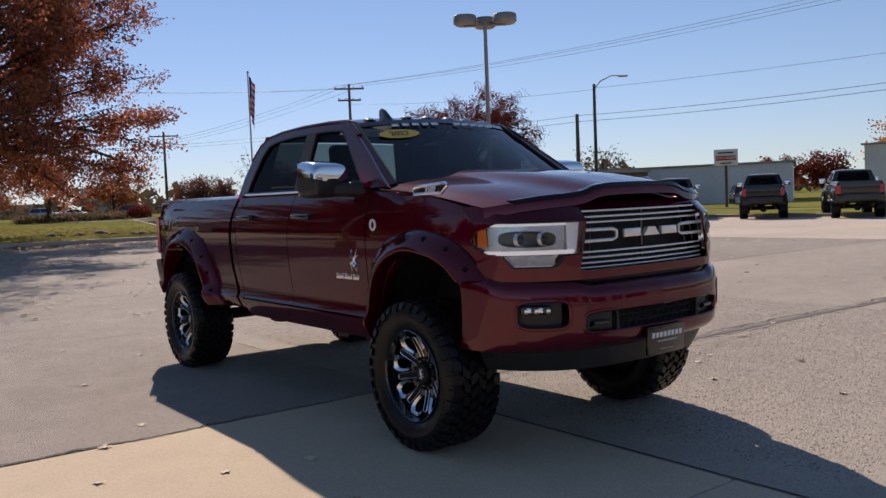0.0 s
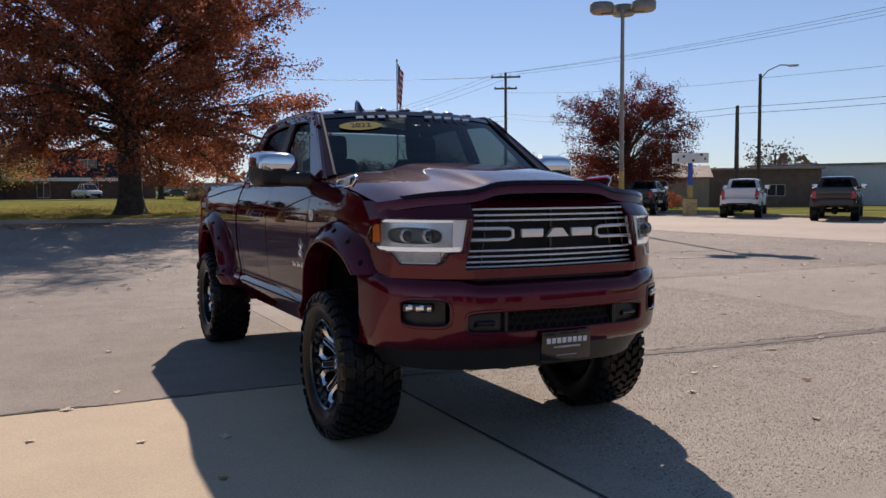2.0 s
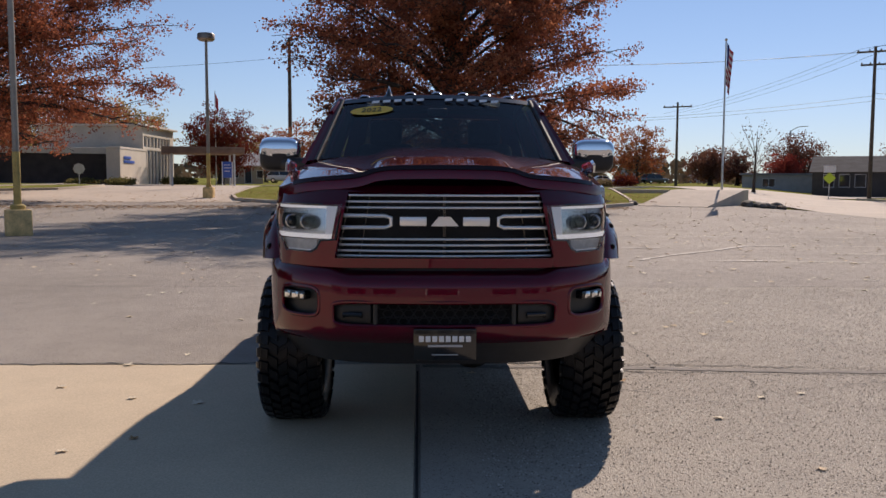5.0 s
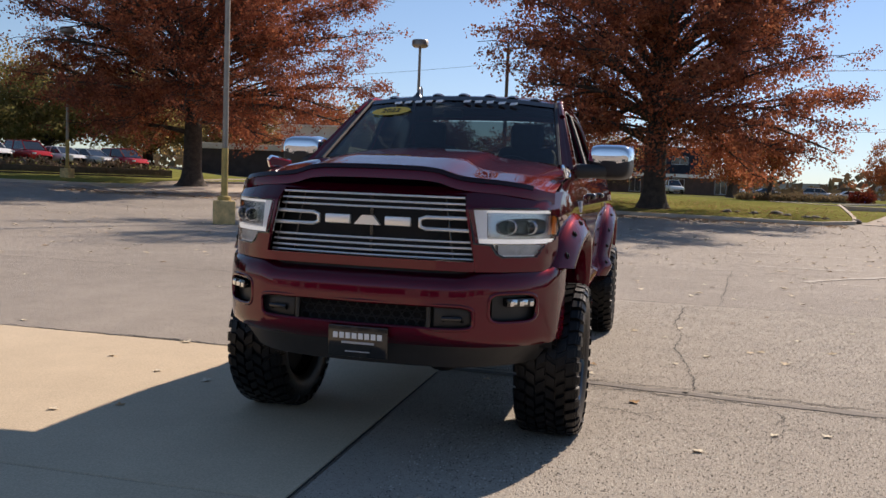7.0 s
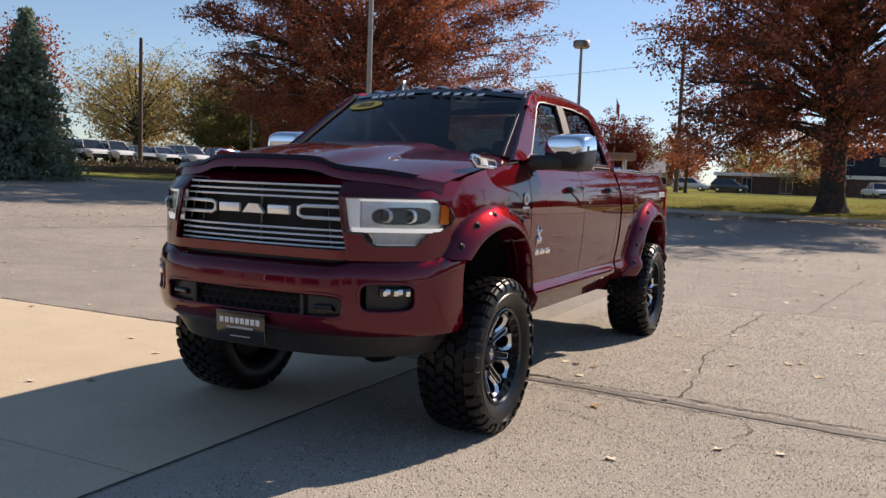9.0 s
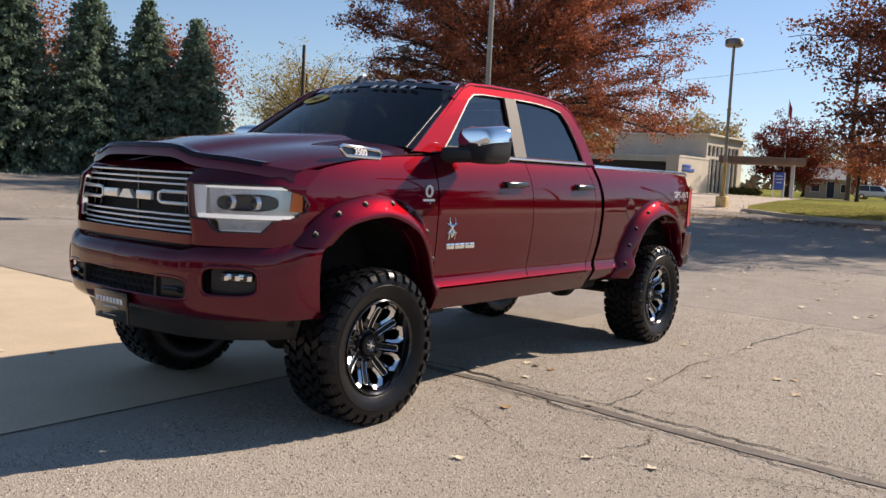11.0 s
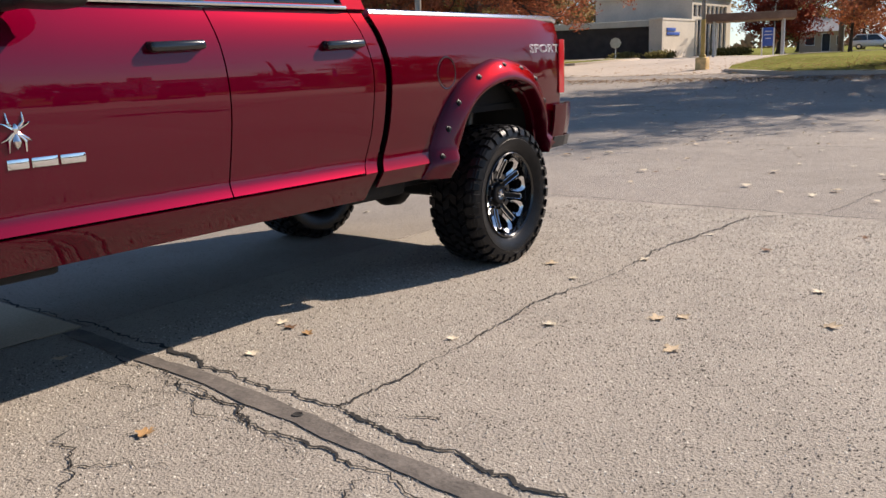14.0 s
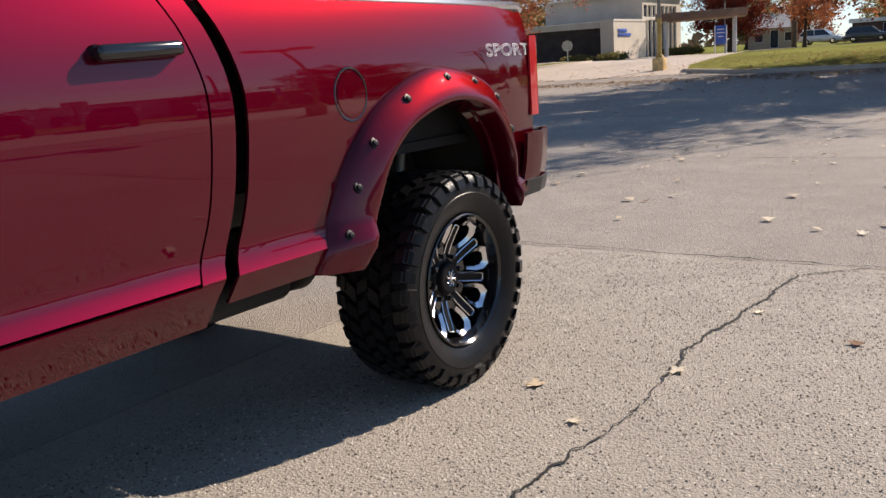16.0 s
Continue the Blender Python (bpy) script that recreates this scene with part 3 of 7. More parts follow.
def oak(name, label, x, y, height, spread, base, trunk, mat, seed, limbs=64, fork=2.7, leaves=36, leaf=0.122):
    """A broad old tree: heavy ascending limbs, level side branches, and sprays of leaves in drooping tufts with gaps between."""
    rng = np.random.default_rng(seed)
    root = thing(name, label, "tree", pose(x, y, land(x, y) - 0.03))
    wood = Geo()
    bend = rng.normal(0, 0.18, 2)
    stem = [(0, 0, 0), (0.03, 0, fork * 0.35), (bend[0] * 0.4, bend[1] * 0.4, fork), (bend[0], bend[1], fork + (height - fork) * 0.30), (bend[0] * 2.2, bend[1] * 1.6, fork + (height - fork) * 0.55), (bend[0] * 2.6, bend[1] * 2.4, fork + (height - fork) * 0.86)]
    wood.tube(stem, [trunk * 1.55, trunk * 1.05, trunk, trunk * 0.66, trunk * 0.40, trunk * 0.08], seg=14)
    wood.turned([(trunk * 2.1, 0), (trunk * 1.62, 0.16), (trunk * 1.25, 0.5), (trunk * 1.0, 1.1)], seg=14)
    rx, rz, cz = spread / 2, (height - base) / 2, (height + base) / 2
    tufts = []
    for i in range(limbs):
        az = 2.399963 * i + rng.uniform(-0.35, 0.35)
        s = -0.96 + 1.93 * (i + rng.uniform(0.1, 0.9)) / limbs
        r = ((1 - s ** 2.4) ** 0.5 if s > 0 else (1 - abs(s) ** 12) ** 0.5 * (1 - 0.12 * abs(s))) * (0.86 + 0.14 * math.sin(3 * az + seed) * math.cos(2.3 * s + seed)) * rng.uniform(0.86, 1.04)
        t = Vector((rx * r * math.cos(az), rx * r * math.sin(az), cz + rz * s))
        zs = fork * rng.uniform(1.0, 2.1) if t.z < fork * 1.8 else fork + (t.z - fork) * rng.uniform(0.30, 0.62)
        p0 = Vector((bend[0] * 0.6, bend[1] * 0.6, zs))
        rise = 0.5 * (t - p0).length * rng.uniform(0.16, 0.34)
        mid = p0.lerp(t, 0.5) + Vector((0, 0, rise))

        def on(u):
            return p0 * (1 - u) ** 2 + mid * 2 * u * (1 - u) + t * u * u
        w = trunk * (rng.uniform(0.30, 0.42) if i % 4 == 0 else rng.uniform(0.14, 0.24))
        wood.tube([on(u) + Vector(rng.normal(0, 0.05, 3)) * u for u in steps(0, 1, 8)], [w * (1 - 0.88 * u) for u in steps(0, 1, 8)], seg=7, caps=False)
        n = max(6, int((t - p0).length / 0.55))
        for k in range(n):
            u = 0.30 + 0.70 * (k + rng.random()) / n
            q = on(u)
            out = (on(min(1, u + 0.05)) - on(u - 0.05)).normalized()
            turn = rng.choice((-1, 1)) * rng.uniform(0.5, 1.25) if k < n - 1 else 0.0
            d = Vector((out.x * math.cos(turn) - out.y * math.sin(turn), out.x * math.sin(turn) + out.y * math.cos(turn), out.z * 0.4 + rng.uniform(-0.35, 0.40)))
            ln = spread * rng.uniform(0.06, 0.115) * (1.25 - 0.5 * u)
            e = q + d.normalized() * ln
            wood.tube([q, q.lerp(e, 0.5) + Vector((0, 0, 0.08)), e], [w * 0.24, w * 0.15, 0.012], seg=4, caps=False)
            for j in range(5):
                v = (j + rng.uniform(0.3, 1.0)) / 5
                c = q.lerp(e, v) + Vector(rng.normal(0, 1, 3) * (0.42, 0.42, 0.30))
                # sprays thin out where the crown opens
                if noise.noise(c * 0.55 + Vector((seed, 0, 0))) + 0.35 * noise.noise(c * 1.6) > -0.13 and c.z > base * 0.8:
                    wood.tube([q.lerp(e, v), c], [0.014, 0.006], seg=3, caps=False)
                    tufts.append((*c, *(c - q).normalized()))
    wood.ob("trunk", BARK, root)
    tufts = np.array(tufts)
    ends = np.repeat(tufts, leaves, 0)
    n = len(ends)
    # each spray: a fan of leaves drawn out along its twig, flat and slightly hanging
    along, across = rng.normal(0, 0.20, (n, 1)), np.clip(rng.normal(0, 1, (n, 3)), -2.0, 2.0) * np.array([0.21, 0.21, 0.15])
    p = ends[:, :3] + ends[:, 3:] * along + across
    p[:, 2] -= 0.35 * (across[:, 0] ** 2 + across[:, 1] ** 2)
    leaf_mesh("crown", p, leaf, mat, root, rng)
    return root


RUST = foliage("rust_leaves", [(0.17, 0.058, 0.044), (0.25, 0.085, 0.054), (0.35, 0.120, 0.068), (0.44, 0.160, 0.082), (0.52, 0.225, 0.115)], 0.46, 0.5)
ORANGE = foliage("orange_leaves", [(0.34, 0.095, 0.045), (0.42, 0.165, 0.07), (0.27, 0.07, 0.04), (0.40, 0.22, 0.10)])
MAROON = foliage("maroon_leaves", [(0.10, 0.018, 0.016), (0.17, 0.03, 0.022), (0.13, 0.03, 0.02), (0.22, 0.06, 0.03)])
YELLOWISH = foliage("yellowing_leaves", [(0.36, 0.27, 0.10), (0.46, 0.34, 0.13), (0.30, 0.25, 0.10), (0.52, 0.40, 0.19)], 0.55)
OLIVE = foliage("olive_leaves", [(0.15, 0.145, 0.055), (0.21, 0.185, 0.07), (0.12, 0.115, 0.045), (0.28, 0.21, 0.09)], 0.5)
NEEDLES = foliage("spruce_needles", [(0.13, 0.185, 0.135), (0.18, 0.245, 0.175), (0.24, 0.315, 0.225)], 0.4, 0.3)
BROWN_LEAVES = foliage("brown_leaves", [(0.13, 0.065, 0.05), (0.19, 0.085, 0.06), (0.16, 0.075, 0.055), (0.26, 0.11, 0.07)], 0.4)
SCARLET = foliage("scarlet_leaves", [(0.30, 0.05, 0.04), (0.38, 0.08, 0.05), (0.24, 0.045, 0.04)], 0.45)
GOLD = foliage("golden_leaves", [(0.45, 0.20, 0.05), (0.55, 0.28, 0.07), (0.38, 0.15, 0.04), (0.60, 0.36, 0.12)], 0.5)
TAN_SHRUB = foliage("tan_shrub_leaves", [(0.20, 0.15, 0.09), (0.28, 0.20, 0.12), (0.16, 0.13, 0.07)], 0.35)
TWIGS = foliage("bare_twigs", [(0.16, 0.12, 0.09), (0.22, 0.17, 0.13)], 0.05)

oak("oak_tree", "broad rust-red oak with a stout trunk on the lawn", 1.4, 35.8, 16.7, 18.0, 1.5, 0.50, RUST, 11, limbs=92)
oak("oak_tree", "broad rust-orange oak by the entrance drive", -24.2, 38.6, 17.0, 22.0, 2.1, 0.50, RUST, 23, limbs=92, leaf=0.122)

# ---- lamp posts and poles ----
def lot_lamp(label, x, y, height, heads, yellow=2.2, turn=0.0, half=0.31, foot=0.70):
    root = thing("lot_lamp", label, "lamp post", pose(x, y, land(x, y) - 0.02, 0, 0, turn))
    g = Geo().box(-half, half, -half, half, -0.1, foot, bevel=0.05)
    g.ob("base", YELLOW_BASE, root, "chipped yellow concrete base")
    Geo().turned([(0.0, foot - 0.02), (half * 0.6, foot - 0.02), (half * 0.6, foot + 0.10), (0.12, foot + 0.14)], seg=16).ob("collar", YELLOW, root)
    Geo().tube([(0, 0, foot + 0.1), (0, 0, yellow)], 0.095, 14).ob("sleeve", YELLOW, root)
    Geo().tube([(0, 0, yellow - 0.02), (0, 0, height - 0.12)], [0.085, 0.065], 14).ob("pole", STEEL, root)
    Geo().tube([(-0.75 if heads > 1 else 0, 0, height - 0.22), (0.75 if heads > 1 else 0.02, 0, height - 0.22)], 0.05, 8).ob("arm", STEEL, root)
    for k in range(heads):
        cx = (-0.72, 0.72, 0.0)[k] if heads > 1 else 0.0
        cy = (0, 0, 0.6)[k] if heads > 1 else 0.0
        Geo().turned([(0, 0.16), (0.38, 0.15), (0.42, 0.10), (0.42, -0.12), (0.34, -0.20), (0, -0.20)], centre=(cx, cy, height), seg=28).ob("lamp_head", STEEL, root)
    return root


lot_lamp("tall lot lamp with drum heads on a yellow base", 16.25, 19.5, 7.95, 3, turn=-40)
lot_lamp("lot lamp with one drum head on a yellow base", -10.5, 37.0, 7.85, 1, half=0.25, foot=0.55)
lot_lamp("tall lot lamp on a chipped yellow concrete base", -10.6, 17.2, 9.4, 2, turn=30)

lot_lamp("lot lamp on a yellow base before the hedge wall", -30.4, 36.0, 8.2, 1, half=0.28, foot=0.62)


def wood_pole(label, x, y, height, arms=(), name="utility_pole"):
    root = thing(name, label, "utility pole", pose(x, y, land(x, y) - 0.05))
    Geo().tube([(0, 0, 0), (0, 0, height)], [0.17, 0.11], 10).ob("pole", WOODPOLE, root)
    for z, w, az in arms:
        m = pose(0, 0, z, 0, 0, az)
        Geo().box(-w, w, -0.06, 0.06, -0.07, 0.07, m=m).ob("crossarm", WOODPOLE, root)
        for k in steps(-w * 0.92, w * 0.92, 3):
            Geo().turned([(0, 0.07), (0.06, 0.08), (0.07, 0.14), (0.03, 0.20), (0, 0.2)], centre=m @ Vector((k, 0, 0)), seg=8).ob("insulator", STEEL, root)
    return root


ARM = -30
wood_pole("tall wooden utility pole with two crossarms", 35.3, 60.6, 12.0, ((11.6, 1.3, ARM), (10.6, 1.0, ARM)))
wood_pole("wooden utility pole beside the street", -9.5, 57.2, 10.8, ((10.3, 0.35, 60),))
wood_pole("distant wooden utility pole with a crossarm", 29.0, 90.4, 9.4, ((8.9, 1.6, ARM),))
wood_pole("short wooden service pole", 38.0, 35.9, 6.9)
wood_pole("wooden pole behind the hedge", -40.7, 37.2, 9.0)

# ---- lifted pickup truck; local axes: x to its left side, y backwards from the front axle, z up ----
SIDE = curve((0.56, 0.875), (0.64, 0.915), (0.70, 0.945), (0.738, 0.958), (0.765, 0.945), (0.80, 0.928), (0.90, 0.936), (1.05, 0.946), (1.20, 0.950), (1.30, 0.9485), (1.38, 0.941), (1.45, 0.927), (1.51, 0.909), (1.56, 0.890), (1.60, 0.868))
GAP = curve((0.60, 2.60), (0.70, 2.625), (0.80, 2.67), (1.0, 2.73), (1.25, 2.755), (1.45, 2.71), (1.57, 2.655), (1.62, 2.64))
MID = curve((0.60, 1.64), (0.76, 1.65), (1.18, 1.685), (1.40, 1.665), (1.58, 1.625))
FRONT_SEAM = curve((0.60, 0.555), (1.0, 0.568), (1.3, 0.575), (1.58, 0.56))
FACE = curve((0, -0.955), (0.3, -0.938), (0.56, -0.89), (0.70, -0.805), (0.82, -0.675), (0.90, -0.56), (0.935, -0.48))
BUMPER = curve((0, -1.045), (0.3, -1.03), (0.52, -0.99), (0.66, -0.925), (0.78, -0.83), (0.88, -0.70), (0.94, -0.55), (0.955, -0.42))
PANEL = curve((0, -0.985), (0.3, -0.98), (0.5, -0.962), (0.60, -0.925), (0.70, -0.86), (0.80, -0.765), (0.86, -0.685), (0.885, -0.62), (0.902, -0.56), (0.918, -0.50), (0.93, -0.45))


def lean(z):
    """How far the front panel leans back at a height."""
    return 0.10 * max(0, z - 1.22) + 0.05 * max(0, 1.10 - z) + 1.0 * max(0, z - 1.352)


def broken(*pts):
    """A function of straight pieces through (x, y) pairs."""
    return lambda x: float(np.interp(x, [p[0] for p in pts], [p[1] for p in pts]))


LAMP_LOW = broken((0.53, 1.176), (0.63, 1.170), (0.658, 1.122), (0.685, 1.109), (0.835, 1.109), (0.865, 1.166), (0.900, 1.182), (0.918, 1.225), (0.922, 1.25))
LAMP_HIGH = broken((0.53, 1.352), (0.875, 1.356), (0.911, 1.315), (0.922, 1.26))


def side(y, z):
    """Half width of the body at a place along it."""
    return SIDE(z) - 0.05 * max(0, -y / 0.55) ** 2 - 0.035 * max(0, (y - 4.2) / 0.45) ** 2


def arch_front(y):
    t = y / 0.50
    return 0.5 + 0.70 * math.sqrt(max(0, 1 - t * t)) if abs(t) < 1 else 0.0


def arch_rear(y):
    t = (y - 3.80) / (0.52 if y < 3.8 else 0.50)
    return 0.5 + 0.69 * max(0, 1 - abs(t) ** 2.3) ** 0.5 if abs(t) < 1 else 0.0


def both(fn):
    """Run a builder for the left (1) and the right (-1) side."""
    for s in (1, -1):
        fn(s)


TREAD = {}


def wheel(root, x, y, s, sub):
    """A deep-dish wheel with a mud-terrain tyre; s is the side it faces."""
    e = new("wheel")
    e.parent, e.matrix_basis = root, Matrix.Translation((x, y, 0.452)) @ Matrix.Diagonal((s, 0.973, 0.973, 1))
    if "tyre" not in TREAD:
        R = 0.452
        t = Geo().turned([(0.268, -0.13), (0.285, -0.145), (0.335, -0.172), (0.40, -0.174), (0.432, -0.165), (R - 0.012, -0.145), (R - 0.012, 0.145), (0.432, 0.165), (0.40, 0.176), (0.375, 0.177), (0.372, 0.180), (0.335, 0.174), (0.318, 0.165), (0.30, 0.158), (0.285, 0.148), (0.268, 0.13)], "x", seg=72)
        TREAD["carcass"] = t
        n = 36

        def blocks(odd):
            """The tread blocks and shoulder lugs of one pitch."""
            out = []
            for xa, xb, off, w, skew in ((-0.168, -0.114, 0.0, 0.72, 0.25), (-0.106, -0.060, 0.45, 0.70, 0.5), (-0.052, -0.004, 0.1, 0.70, -0.5), (0.004, 0.052, 0.6, 0.70, 0.5), (0.060, 0.106, 0.15, 0.70, -0.5), (0.114, 0.168, 0.5, 0.72, -0.25)):
                da, c = 2 * math.pi / n * w / 2, off * 2 * math.pi / n
                top, low = R + 0.013, R - 0.02
                q = []
                for r in (low, top):
                    f = 1.0 if r == low else 0.9
                    for xx, sk in ((xa, -skew), (xb, skew)):
                        for sg in (-1, 1):
                            a = c + sg * da * f + sk * 0.06
                            rr = r - (0.012 if abs(xx) > 0.15 else 0)
                            q.append((xx, rr * math.cos(a), rr * math.sin(a)))
                out.append(Geo().add(q, [(4, 5, 7, 6), (0, 1, 5, 4), (2, 3, 7, 6), (0, 2, 6, 4), (1, 3, 7, 5)]))
            for sg in (-1, 1):
                c, da = (0.5 if sg > 0 else 0.0) * 2 * math.pi / n, 2 * math.pi / n * (0.34 if odd else 0.27)
                lug = [(R + 0.008, 0.152), (0.437, 0.180), (0.398 if odd else 0.414, 0.189)]
                q = [(sg * xx, r * math.cos(c + d * da), r * math.sin(c + d * da)) for r, xx in lug for d in (-1, 1)]
                q += [(sg * (xx - 0.014), r * math.cos(c + d * da * 1.15), r * math.sin(c + d * da * 1.15)) for r, xx in lug for d in (-1, 1)]
                out.append(Geo().add(q, [(0, 1, 3, 2), (2, 3, 5, 4)] + [(i, j, 6 + j, 6 + i) for i, j in ((0, 2), (2, 4), (1, 3), (3, 5), (4, 5))]))
            return out
        TREAD["blocks"] = [blocks(0), blocks(1)]
        TREAD["tread"] = Geo()
        for k in range(n):
            m = pose(0, 0, 0, 10 * k)
            for g in TREAD["blocks"][k % 2]:
                TREAD["tread"].add([m @ Vector(v) for v in g.v], g.f)
        TREAD["barrel"] = Geo().turned([(0.272, 0.142), (0.282, 0.150), (0.284, 0.156), (0.278, 0.160), (0.268, 0.150), (0.262, 0.10), (0.250, 0.02), (0.245, -0.12)], "x", seg=64)
        TREAD["disc"] = Geo().turned([(0.25, -0.06), (0.16, -0.05), (0.0, -0.05)], "x", seg=48)
        sp, rib = Geo(), Geo()

        def at(r, da, xx):
            return (xx, r * math.cos(da), r * math.sin(da))
        def dish(r):
            return 0.042 + max(0, r - 0.12) * 0.42
        outer = [(0.118, 0.04), (0.150, 0.17), (0.200, 0.245), (0.236, 0.235), (0.270, 0.125), (0.270, 0.0)]
        inner = [(0.142, 0.02), (0.166, 0.105), (0.202, 0.160), (0.228, 0.150), (0.247, 0.070), (0.247, 0.0)]
        for sg in (-1, 1):
            # a claw of the spoke: bright bevelled face over black flanks, open in the middle
            face = [at(r, sg * d, dish(r) + 0.004) for r, d in outer] + [at(r, sg * d, dish(r) - 0.008) for r, d in inner]
            TREAD["tip_a" if sg < 0 else "tip_b"] = Geo().add(face, [(i, i + 1, 7 + i, 6 + i) for i in range(1, 5)])
            q = [at(r, sg * d * 1.02, dish(r) + 0.002) for r, d in outer] + [at(r, sg * d * 0.98, dish(r) - 0.010) for r, d in inner]
            q += [(x - 0.06, y, z) for x, y, z in q]
            sp.add(q, [f for i in range(5) for f in ((i, i + 1, 13 + i, 12 + i), (6 + i, 7 + i, 19 + i, 18 + i))] + [(0, 1, 7, 6)])
        hub = [at(r, d, dish(r)) for r, d in ((0.055, -0.36), (0.055, 0.36), (0.145, 0.16), (0.145, -0.16))]
        sp.add(hub + [(x - 0.05, y, z) for x, y, z in hub], [(0, 1, 2, 3), (1, 2, 6, 5), (2, 3, 7, 6), (3, 0, 4, 7)])
        pts = [(0.105, -0.165), (0.150, -0.125), (0.222, -0.085), (0.230, -0.05), (0.230, 0.05), (0.222, 0.085), (0.150, 0.125), (0.105, 0.165)]
        rib.tube([at(r, d, dish(r) + 0.005) for r, d in pts], 0.0038, 5)
        web = Geo()
        q = [at(r, d, dish(r) + 0.003) for r, d in ((0.06, -0.26), (0.105, -0.165), (0.225, -0.085), (0.225, 0.085), (0.105, 0.165), (0.06, 0.26))]
        q += [(x - 0.05, y, z) for x, y, z in q]
        web.add(q, [(0, 1, 4, 5), (1, 2, 3, 4), (1, 2, 8, 7), (3, 4, 10, 9), (2, 3, 9, 8)])
        TREAD["spoke"], TREAD["rib"], TREAD["web"] = sp, rib, web
        TREAD["cap"] = Geo().turned([(0.088, -0.01), (0.085, 0.045), (0.072, 0.050), (0.066, 0.070), (0.058, 0.076), (0.0, 0.077)], "x", seg=24)
        TREAD["nut"] = Geo().turned([(0.011, 0.03), (0.011, 0.066), (0.0, 0.070)], "x", centre=(0, 0.098, 0), seg=6)
        TREAD["emblem"] = Geo().turned([(0.0, 0.081), (0.010, 0.081), (0.012, 0.076)], "x", seg=16)
        for a in range(8):
            t = math.pi / 4 * a + 0.39
            TREAD["emblem"].tube([(0.079, 0.010 * math.cos(t), 0.010 * math.sin(t)), (0.080, 0.026 * math.cos(t + 0.2), 0.026 * math.sin(t + 0.2)), (0.079, 0.036 * math.cos(t - 0.1), 0.036 * math.sin(t - 0.1))], 0.0025, 4)
    spin = [22.5 * 2 * k + 11 for k in range(8)]
    if sub:
        # the near truck's tread blocks are pieces of their own
        for k in range(36):
            for i, g in enumerate(TREAD["blocks"][k % 2]):
                key = "block", k % 2, i
                if key not in TREAD:
                    o = g.ob("tread_block", RUBBER, smooth=32)
                    TREAD[key] = o.data
                else:
                    o = new("tread_block", TREAD[key])
                o.parent, o.matrix_basis = e, pose(0, 0, 0, 10 * k)
    for name, key, mat, turns in (("tyre", "carcass", RUBBER, [0]), ("tread", "tread", RUBBER, [] if sub else [0]), ("rim", "barrel", BLACK_GLOSS, [0]), ("brake_disc", "disc", UNDER, [0]), ("spoke", "spoke", BLACK_GLOSS, spin), ("machined_face", "tip_a", BRUSHED, spin), ("machined_face", "tip_b", BRUSHED, spin), ("window_edge", "rib", BRUSHED, [a + 22.5 for a in spin]), ("spoke_web", "web", BLACK_SATIN, [a + 22.5 for a in spin]), ("centre_cap", "cap", BLACK_SATIN, [0]), ("lug_nut", "nut", BLACK_GLOSS, spin), ("cap_emblem", "emblem", BRUSHED, [0])):
        for a in turns:
            if key + "_mesh" not in TREAD:
                o = TREAD[key].ob(name, mat, smooth=32)
                TREAD[key + "_mesh"] = o.data
            else:
                o = new(name, TREAD[key + "_mesh"])
            o.parent, o.matrix_basis = e, pose(0, 0, 0, a, 0, 0)
            if key == "tread":
                tagged(o, kind="stuff")
    return e


